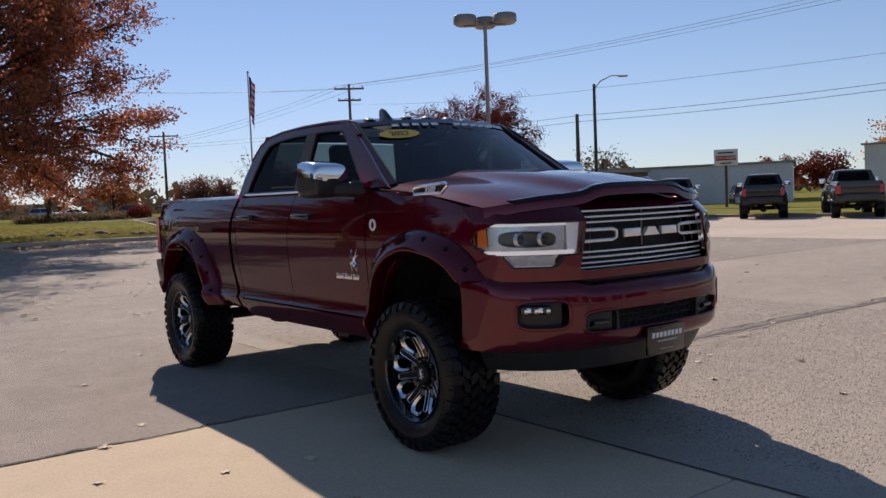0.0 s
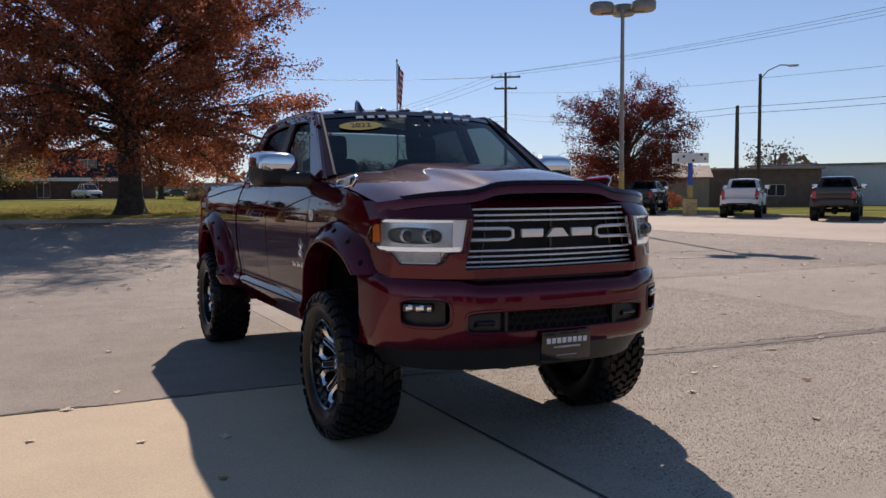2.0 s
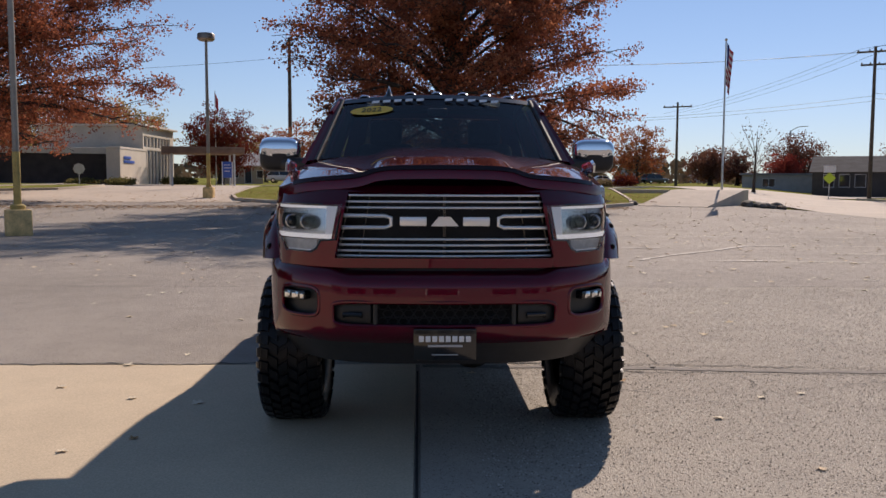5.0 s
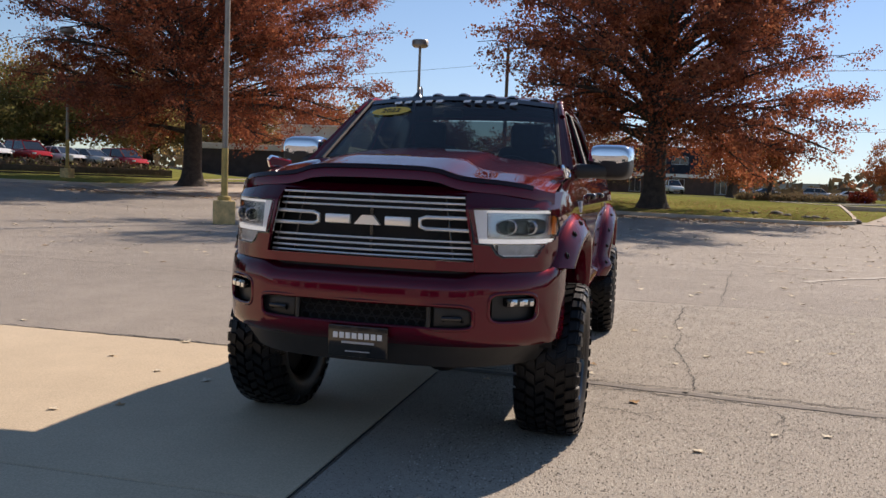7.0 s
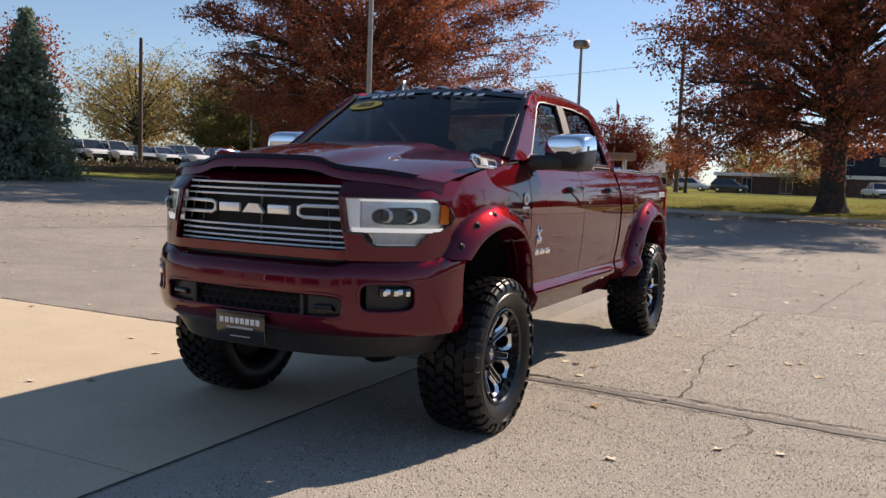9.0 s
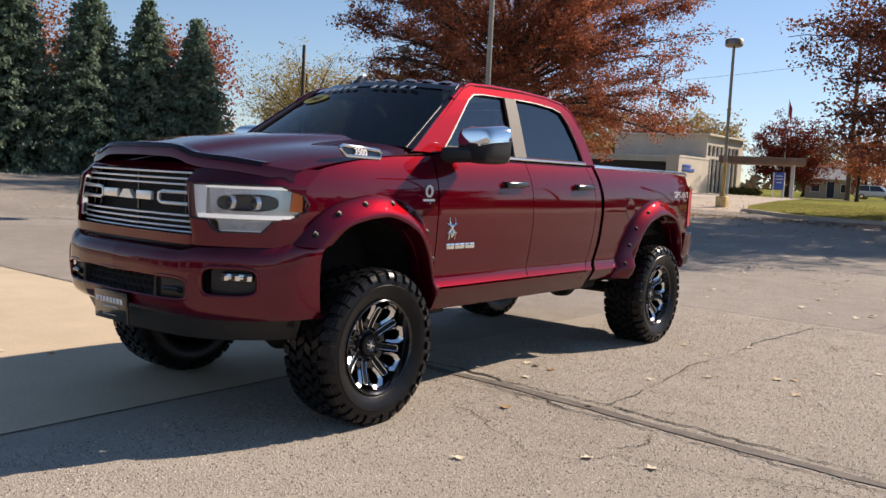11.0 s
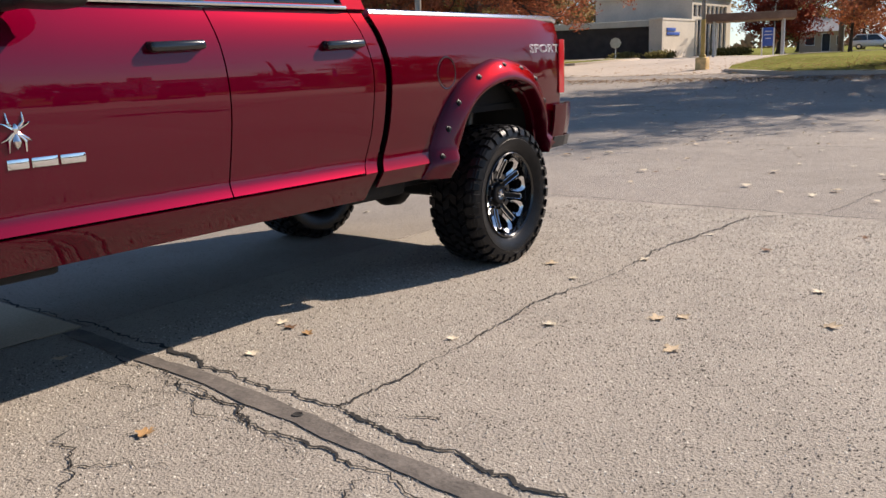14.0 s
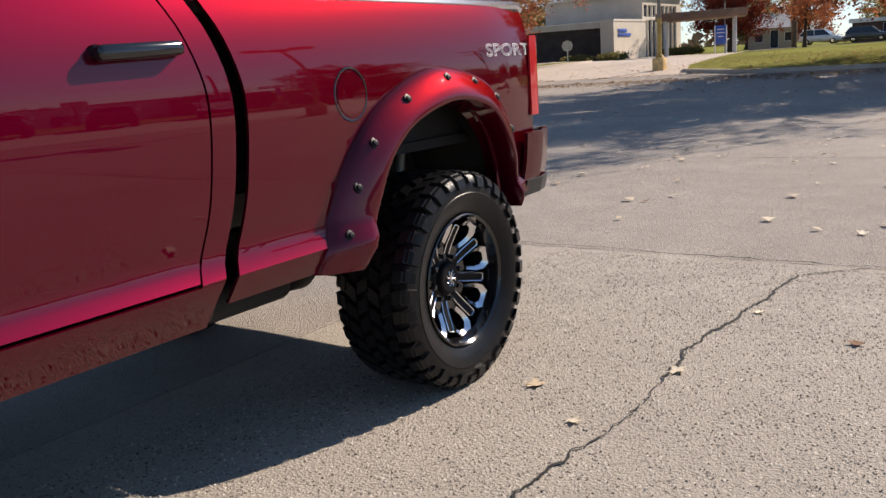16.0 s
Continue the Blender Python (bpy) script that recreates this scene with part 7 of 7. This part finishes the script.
tree("autumn_tree", "maroon tree beside the bank", -19.6, 79, 8.0, 8.0, 1.0, 0.25, MAROON, 38, limbs=40, subs=8, leaves=80, leaf=0.13, fluff=0.05)
tree("autumn_tree", "yellow-orange tree beyond the drive", -6.0, 118, 9.0, 11.0, 1.4, 0.22, YELLOWISH, 40, limbs=24, subs=6, leaves=79, leaf=0.17)
for k, (x, y, h, w, mat, what) in enumerate(((-15, 142, 9.5, 11, YELLOWISH, "yellow"), (-3, 160, 11, 12, ORANGE, "orange"), (-27, 145, 10, 12, RUST, "rust-brown"), (38, 142, 11, 13, ORANGE, "orange"))):
    tree("autumn_tree", what + " autumn tree behind the brick building", x, y, h, w, 1.0, 0.25, mat, 80 + k, limbs=30, subs=8, leaves=45, leaf=0.24, fluff=0.04)
tree("autumn_tree", "orange tree beyond the drive", 8.5, 80, 7.5, 8.5, 1.2, 0.22, ORANGE, 42, limbs=24, subs=6, leaves=79, leaf=0.17)
tree("young_tree", "young orange street tree with a thin trunk", -8.3, 54.4, 5.0, 3.4, 1.5, 0.09, ORANGE, 43, limbs=16, subs=4, leaves=48, leaf=0.12)
tree("young_tree", "young orange street tree with a thin trunk", 8.8, 54.5, 5.6, 4.6, 1.7, 0.11, ORANGE, 44, limbs=18, subs=5, leaves=66, leaf=0.14)
tree("autumn_tree", "thinning yellow tree behind the parked cars", -66, 61, 13.2, 17, 2.6, 0.4, YELLOWISH, 45, limbs=60, subs=10, leaves=26, leaf=0.16, fluff=0.035)
tree("autumn_tree", "olive-yellow tree behind the parked cars", -51.5, 60.5, 9.2, 13, 1.4, 0.3, OLIVE, 46, limbs=60, subs=10, leaves=42, leaf=0.22, fluff=0.04)
tree("autumn_tree", "olive-yellow tree behind the parked cars", -46, 68, 9.5, 13, 1.4, 0.3, YELLOWISH, 47, limbs=60, subs=10, leaves=42, leaf=0.22, fluff=0.04)
TAN_LEAVES = foliage("tan_leaves", [(0.32, 0.23, 0.11), (0.42, 0.30, 0.14), (0.27, 0.22, 0.10), (0.38, 0.22, 0.10)], 0.55)
for k, (x, y, h, w) in enumerate(((-59, 67, 11.5, 14), (-40.5, 75, 9, 12), (-73, 68, 12.5, 14), (-53, 78, 11, 14), (-33, 90, 9.5, 12))):
    tree("autumn_tree", "tan and yellow tree behind the parked cars", x, y, h, w, 1.3, 0.3, TAN_LEAVES, 90 + k, limbs=50, subs=9, leaves=40, leaf=0.22, fluff=0.045)
tree("autumn_tree", "rust-orange tree behind the spruces", -50, 34, 11.5, 9, 2, 0.3, RUST, 48, limbs=30, subs=6, leaves=96, leaf=0.17)
tree("autumn_tree", "rust-orange tree behind the spruces", -55, 24, 13.0, 11, 2, 0.3, ORANGE, 49, limbs=30, subs=6, leaves=96, leaf=0.17)
tree("autumn_tree", "olive tree far beyond the houses", -26, 108, 8.5, 10, 1, 0.25, OLIVE, 50, limbs=24, subs=6, leaves=79, leaf=0.21)
tree("autumn_tree", "orange tree beyond the bank", -36, 84, 10, 10, 1.5, 0.25, RUST, 51, limbs=24, subs=6, leaves=88, leaf=0.19)
tree("autumn_tree", "golden-orange tree beyond the parked trucks", 87.8, 36.3, 9.0, 8.5, 2, 0.3, GOLD, 52, limbs=24, subs=6, leaves=79, leaf=0.21)
tree("autumn_tree", "maroon tree behind the warehouse", 96.6, 57.5, 5.6, 6.0, 1.5, 0.25, MAROON, 53, limbs=20, subs=5, leaves=74, leaf=0.21)
tree("autumn_tree", "maroon tree behind the warehouse", 101.2, 53.3, 6.0, 7.5, 1.5, 0.25, MAROON, 54, limbs=20, subs=5, leaves=74, leaf=0.21)


def spruce(x, y, h, w, seed):
    r = np.random.default_rng(seed)
    root = thing("spruce_tree", "dense dark-green spruce beside the lot", "tree", pose(x, y, land(x, y)), "row of spruces")
    wood = Geo().tube([(0, 0, -0.1), (0, 0, h * 0.97)], [0.16, 0.02], 8)
    pts = []
    z = 0.4
    while z < h * 0.98:
        k = 1 - z / h
        n = int(7 + 7 * k)
        for i in range(n):
            a = 2 * math.pi * (i + r.random()) / n
            ln = w / 2 * (k ** 0.85) * r.uniform(0.75, 1.12) + 0.08
            tip = Vector((math.cos(a) * ln, math.sin(a) * ln, z - 0.22 * ln + r.uniform(-0.1, 0.1)))
            wood.tube([(0, 0, z + 0.1), tip], [0.025, 0.006], 4, caps=False)
            m = int(10 + 30 * ln)
            t = r.uniform(0.15, 1.05, m)
            q = np.outer(t, np.array(tip)) + np.outer(1 - t, np.array((0, 0, z + 0.1))) + r.normal(0, 1, (m, 3)) * np.array([0.15, 0.15, 0.07]) * (0.5 + ln * 0.28)
            pts.append(q)
        z += 0.16 + 0.16 * k
    wood.ob("trunk", BARK, root)
    leaf_mesh("needles", np.concatenate(pts), 0.19, NEEDLES, root, r, droop=0.6)


for k, (x, y, h, w) in enumerate(((-44.5, 9.0, 11.5, 7.6), (-42.2, 13.2, 11.5, 7.6), (-39.8, 16.8, 11.0, 7.2), (-38.0, 20.0, 10.2, 6.8), (-36.8, 22.6, 9.4, 6.2), (-35.6, 24.8, 8.6, 5.6))):
    spruce(x, y, h, w, 60 + k)

# far woods all round the horizon
woods = thing("far_woods", "hazy brown line of far autumn woods", "woods", kind="stuff")
nr = np.random.default_rng(77)
n = 16000
a = nr.uniform(0, 2 * math.pi, n)
d = nr.uniform(190, 300, n)
z = nr.uniform(0, 1, n) * (4.5 + 2.0 * np.sin(a * 9) + 1.6 * np.sin(a * 23 + 1) + 1.2 * np.sin(a * 61))
leaf_mesh("crowns", np.stack([d * np.sin(a), d * np.cos(a), z], 1), 2.4, foliage("far_brown_leaves", [(0.10, 0.07, 0.05), (0.16, 0.11, 0.075), (0.12, 0.10, 0.06), (0.18, 0.12, 0.08)], 0.2), woods, nr)

# ---- unseen dealership front behind the camera, added to close the place and darken reflections ----
building("dealership", "unseen plain building front with wide windows, added for the reflections", (30, -27), (-34, -27), 14, 6.0, material("grey_panel_wall", (0.17, 0.16, 0.155), 0.6, spread=0.08, scale=0.5), GREY_ROOF, [(4 + 7.5 * k, 9.5 + 7.5 * k, 0.3, 3.6) for k in range(8)], base=0.0)

# ---- parked vehicles ----
BLACK_PAINT = car_paint("black_metallic", (0.012, 0.012, 0.013), 0.3)
BRONZE_PAINT = car_paint("dark_bronze_metallic", (0.050, 0.042, 0.036), 0.5)
WHITE_PAINT = car_paint("white_paint", (0.72, 0.73, 0.75), 0.0)


def at_heading(x, y, rear_to, lift=0.0):
    """Pose for a pickup whose tail points along rear_to (degrees clockwise from +y)."""
    return pose(x, y, land(x, y) + lift, 0, 0, -rear_to)


def front_axle(x, y, heading):
    """Where the front axle stands when the tail is at (x, y) and the truck points along heading."""
    h = radians(heading)
    return x + 4.7 * math.sin(h), y + 4.7 * math.cos(h)


TRUCKS = {}
for k, (x, y, head, paint, label) in enumerate((
        (30.6, 36.6, 50, BLACK_PAINT, "black lifted pickup parked with its tail to the lot"),
        (31.0, 28.6, 50, WHITE_PAINT, "white lifted pickup parked with its tail to the lot"),
        (30.8, 22.6, 54, BRONZE_PAINT, "dark bronze lifted pickup parked with its tail to the lot"),
        (31.6, 18.2, 58, BLACK_PAINT, "black lifted pickup parked with its tail to the lot"),
        (32.0, 13.9, 56, BRONZE_PAINT, "dark bronze lifted pickup parked with its tail to the lot"))):
    fx, fy = front_axle(x, y, head)
    m = at_heading(fx, fy, head + 180)
    if paint.name in TRUCKS:
        t = copy_thing(TRUCKS[paint.name], m)
        t.name = "parked_pickup"
        t["label"] = label
    else:
        t = TRUCKS[paint.name] = pickup("parked_pickup", label, paint, m, hero=False)
    t["group"] = "parked pickups"


def car(kind, paint, label, x, y, turn, group):
    """A parked car seen from afar; kinds: suv, sedan, pickup."""
    root = thing("parked_car", label, "car", pose(x, y, land(x, y) + 0.02, 0, 0, turn), group)
    L, W = {"suv": (4.7, 0.92), "sedan": (4.7, 0.90), "pickup": (5.6, 0.98)}[kind]
    hood, belt, top = {"suv": (1.02, 1.10, 1.72), "sedan": (0.92, 0.98, 1.45), "pickup": (1.10, 1.18, 1.86)}[kind]
    deck = {"suv": 1.10, "sedan": 1.02, "pickup": 1.12}[kind]
    zt = curve((0, 0.62), (0.03, hood * 0.86), (0.10, hood * 0.95), (0.27, hood), (0.33, belt), (0.70, belt), (0.86, deck), (0.985, deck * 0.94), (1, 0.65))
    hw = curve((0, 0.70), (0.06, 0.92), (0.2, 1.0), (0.8, 1.0), (0.94, 0.94), (1, 0.78))

    def ring(u, a):
        c, s = math.cos(a), math.sin(a)
        z0, z1 = 0.30, zt(u)
        e = lambda q: math.copysign(abs(q) ** 0.42, q)
        return (W * hw(u) * e(c), L * (u - 0.5), (z0 + z1) / 2 + (z1 - z0) / 2 * e(s))
    g = Geo().sheet(ring, [0, 0.015, 0.04, 0.08, 0.14, 0.2, 0.27, 0.33, 0.45, 0.58, 0.70, 0.78, 0.86, 0.92, 0.96, 0.985, 1], steps(0, 2 * math.pi, 24))
    g.ob("body", paint, root, smooth=50)
    a, b, c, d = {"suv": (0.24, 0.40, 0.88, 0.99), "sedan": (0.25, 0.42, 0.68, 0.86), "pickup": (0.24, 0.36, 0.56, 0.62)}[kind]
    q = lambda u, z, w: [(-w, L * (u - 0.5), z), (w, L * (u - 0.5), z)]
    zb = belt - 0.06
    v = q(a, zb, W * 0.90) + q(b, top - 0.05, W * 0.70) + q(c, top - 0.05, W * 0.70) + q(d, zb, W * 0.88)
    Geo().add(v, [(0, 1, 3, 2), (4, 5, 7, 6), (0, 2, 4, 6), (1, 3, 5, 7)]).ob("glass", WINDOW, root, smooth=0)
    Geo().box(-W * 0.71, W * 0.71, L * (b - 0.5) - 0.05, L * (c - 0.5) + 0.05, top - 0.07, top, bevel=0.03).ob("roof", paint, root)
    for s in (-1, 1):
        for u0, u1 in ((a, b), (d, c), ((a + d) / 2, (b + c) / 2)):
            Geo().tube([(s * W * 0.90, L * (u0 - 0.5), zb), (s * W * 0.71, L * (u1 - 0.5), top - 0.05)], 0.04, 5).ob("pillar", paint, root)
    for u in (0.19, 0.80):
        for s in (-1, 1):
            w = new("wheel")
            w.parent, w.matrix_basis = root, pose(s * (W - 0.12), L * (u - 0.5), 0.34)
            Geo().turned([(0.21, -0.11), (0.32, -0.12), (0.345, -0.08), (0.345, 0.08), (0.32, 0.12), (0.21, 0.11)], "x", seg=24).ob("tyre", RUBBER, w)
            Geo().turned([(0.0, s * 0.10), (0.10, s * 0.11), (0.21, s * 0.09), (0.22, s * 0.12)], "x", seg=18).ob("rim", BRUSHED, w)
    for s in (-1, 1):
        Geo().box(s * W * 0.74 - 0.14, s * W * 0.74 + 0.14, -L / 2 + 0.05, -L / 2 + 0.16, 0.70, 0.82, bevel=0.02).ob("head_lamp", LENS_FAR, root)
        Geo().box(s * W * 0.76 - 0.12, s * W * 0.76 + 0.12, L / 2 - 0.14, L / 2 - 0.04, 0.78, 0.95, bevel=0.02).ob("tail_lamp", RED_LENS, root)
    return root


LENS_FAR = material("head_lamp_plastic", (0.6, 0.62, 0.65), 0.15)
SILVER_PAINT = car_paint("silver_paint", (0.45, 0.46, 0.48), 0.4)
GREY_PAINT = car_paint("grey_paint", (0.09, 0.095, 0.10), 0.4)
BRIGHT_RED = car_paint("bright_red_paint", (0.42, 0.02, 0.025), 0.2)
BLUE_PAINT = car_paint("dark_blue_paint", (0.03, 0.05, 0.11), 0.3)
row = [("suv", GREY_PAINT, "dark grey wagon", -53.1, 41.3),
       ("suv", WHITE_PAINT, "white wagon", -52.0, 42.7),
       ("suv", WHITE_PAINT, "white wagon", -50.8, 44.0),
       ("sedan", SILVER_PAINT, "silver sedan", -49.5, 45.4),
       ("sedan", WHITE_PAINT, "white sedan", -48.3, 46.5),
       ("suv", WHITE_PAINT, "white wagon", -46.8, 48.0),
       ("suv", BRIGHT_RED, "bright red wagon", -44.7, 49.9),
       ("sedan", WHITE_PAINT, "white sedan", -42.9, 51.4),
       ("sedan", SILVER_PAINT, "silver sedan", -41.3, 52.6),
       ("suv", BRIGHT_RED, "bright red wagon", -39.3, 54.1)]
for k, (kind, paint, what, x, y) in enumerate(row):
    car(kind, paint, what + " parked in a row behind the hedge", x, y, 72 + (k * 37 % 11) - 5, "cars behind the hedge")
car("pickup", WHITE_PAINT, "white pickup parked by the brick building", 3.6, 111, 20, "cars by the street")
car("suv", WHITE_PAINT, "white wagon parked by the street", -18.2, 110, 88, "cars by the street")
car("suv", GREY_PAINT, "dark wagon parked by the street", -13.4, 111, 92, "cars by the street")
car("pickup", WHITE_PAINT, "white pickup by the warehouse", 72, 34, 130, "cars by the street")
car("sedan", SILVER_PAINT, "silver sedan by the warehouse", 63.5, 48.5, 130, "cars by the street")
car("suv", GREY_PAINT, "dark wagon by the warehouse", 68.0, 43.5, 130, "cars by the street")
car("sedan", BRIGHT_RED, "red sedan by the tan house", 41.6, 53.0, 130, "cars by the street")
for k in range(6):
    car(("sedan", "suv")[k % 2], (SILVER_PAINT, WHITE_PAINT, GREY_PAINT)[k % 3], "distant car on a far parking lot", 8 + 6.5 * k, 140 + (k * 7 % 5) * 4, 80 + 15 * (k % 3), "far cars")

# ---- fallen leaves ----
DRY = [material("dry_leaf_tan", (0.60, 0.46, 0.30), 0.9, spread=0.2, scale=40), material("dry_leaf_pale", (0.72, 0.62, 0.46), 0.9, spread=0.2, scale=40), material("dry_leaf_brown", (0.20, 0.10, 0.05), 0.9, spread=0.2, scale=40), material("dry_leaf_amber", (0.42, 0.24, 0.10), 0.9, spread=0.2, scale=40)]
shapes = []
lr = random.Random(21)
for k in range(8):
    g = Geo()
    n = 22
    rim = []
    for i in range(n):
        a = 2 * math.pi * i / n
        lobe = 0.55 + 0.45 * abs(math.cos(2.5 * a)) ** 1.5
        r = 0.5 * lobe * lr.uniform(0.85, 1.1) * (1.15 if math.cos(a) > 0 else 0.85)
        x, y = r * math.cos(a), 0.8 * r * math.sin(a)
        rim.append((x, y, 0.10 * lr.random() + 0.55 * abs(y) ** 1.2 + 0.25 * max(0, x) ** 2))
    g.add([(0, 0, 0.02)] + rim, [(0, 1 + i, 1 + (i + 1) % n) for i in range(n)])
    g.tube([(-0.35, 0, 0.05), (-0.62, 0.03, 0.12)], 0.012, 4)
    shapes.append(g)
meshes = {}


def leaf(x, y, size, k, mk, turn):
    if (k, mk) not in meshes:
        o = shapes[k].ob("fallen_leaf", DRY[mk], smooth=60)
        meshes[k, mk] = o.data
    else:
        o = new("fallen_leaf", meshes[k, mk])
    o.matrix_basis = pose(x, y, land(x, y) + 0.011, lr.uniform(-6, 6), lr.uniform(-6, 6), turn) @ Matrix.Diagonal((size, size, size * 0.55, 1))
    return tagged(o, "curled dry %s leaf lying on the paving" % ("tan", "pale", "brown", "amber")[mk], "leaf", "fallen leaves")


for x, y in ((-2.05, 0.40), (-2.05, -0.72), (1.93, -1.08), (1.74, -0.15), (1.76, 4.24), (0.99, 1.65), (1.85, 5.2), (-1.75, -0.5), (2.45, 3.2), (2.6, 2.7), (2.35, 3.1), (2.9, 4.0), (0.75, 2.05), (1.0, 2.0), (2.2, 0.35), (1.35, 0.85), (3.1, 3.4), (1.95, 2.75)):
    leaf(x, y, lr.uniform(0.07, 0.10), lr.randrange(8), lr.choice((0, 1, 1, 1, 3)), lr.uniform(0, 360))
for k in range(270):
    x, y = lr.uniform(-10, 13), -2 + 17 * lr.random() ** 0.8
    if x > 0.6 or lr.random() < 0.45:
        leaf(x, y, lr.uniform(0.06, 0.10), lr.randrange(8), lr.choice((0, 1, 1, 1, 1, 2)), lr.uniform(0, 360))
nr = np.random.default_rng(8)
n = 2400
x = nr.uniform(-34, 18, n)
y = 6.5 + 26.5 * nr.random(n) ** 0.8
p = np.stack([x, y, [land(a, b) + 0.02 for a, b in zip(x, y)]], 1)
litter = thing("leaf_litter", "scattered pale dry leaves on the asphalt", "leaves", kind="stuff")
leaf_mesh("leaves", p, 0.12, foliage("dry_litter", [(0.62, 0.50, 0.36), (0.72, 0.62, 0.48), (0.50, 0.36, 0.24)], 0.1), litter, nr, flat=True)
n = 5000
t = nr.uniform(0, 1, n)
p = np.stack([-27 + 36 * t, nr.normal(31.2, 0.7, n), np.zeros(n)], 1)
p2 = np.stack([nr.normal(1.4, 7, n), nr.normal(37.0, 3.5, n), np.zeros(n)], 1)
p = np.concatenate([p, p2[p2[:, 1] > 32.3]])
p[:, 2] = [land(a, b) + (0.02 if b < 32 else 0.15) for a, b in p[:, :2]]
leaf_mesh("drift", p, 0.12, foliage("brown_drift", [(0.30, 0.16, 0.09), (0.42, 0.26, 0.15), (0.50, 0.38, 0.24)], 0.1), litter, nr, flat=True)

# ---- loose stones standing proud of the worn aggregate ----
def pebble_mesh(name, xy, z, mat, root, rng):
    """Low four-sided stones at the points xy."""
    n = len(xy)
    a = rng.uniform(0, 2 * math.pi, (n, 1)) + np.array([[0, 0.5, 1.0, 1.5]]) * math.pi
    r = rng.uniform(0.0032, 0.0072, (n, 1)) * rng.uniform(0.7, 1.3, (n, 4))
    ring = np.stack([xy[:, :1] + r * np.cos(a), xy[:, 1:] + r * np.sin(a), np.full((n, 4), z)], 2)
    top = np.concatenate([xy + rng.normal(0, 0.0015, (n, 2)), z + rng.uniform(0.002, 0.0072, (n, 1))], 1)[:, None, :]
    v = np.concatenate([ring, top], 1).reshape(-1, 3)
    k = np.arange(n)[:, None] * 5
    f = np.concatenate([k + np.array([[i, (i + 1) % 4, 4]]) for i in range(4)], 1).reshape(-1, 3)
    me = bpy.data.meshes.new(name)
    me.vertices.add(len(v)), me.loops.add(f.size), me.polygons.add(len(f))
    me.vertices.foreach_set("co", v.ravel())
    me.loops.foreach_set("vertex_index", f.ravel())
    me.polygons.foreach_set("loop_start", np.arange(len(f)) * 3)
    me.update(calc_edges=True)
    me.materials.append(mat)
    o = new(name, me)
    o.parent = root
    return tagged(o, kind="stuff")


pr = np.random.default_rng(3)
gravel = thing("gravel", "pale and dark stones proud of the worn aggregate paving", "gravel", kind="stuff")
STONES = foliage("aggregate_stones", [(0.10, 0.088, 0.076), (0.20, 0.175, 0.148), (0.38, 0.335, 0.28), (0.52, 0.465, 0.395), (0.68, 0.63, 0.55)], 0.0)
n = 90000
xy = np.stack([0.2 + 6.0 * pr.random(n), -2.0 + 8.2 * pr.random(n)], 1)
pebble_mesh("stones", xy, 0.0066, STONES, gravel, pr)
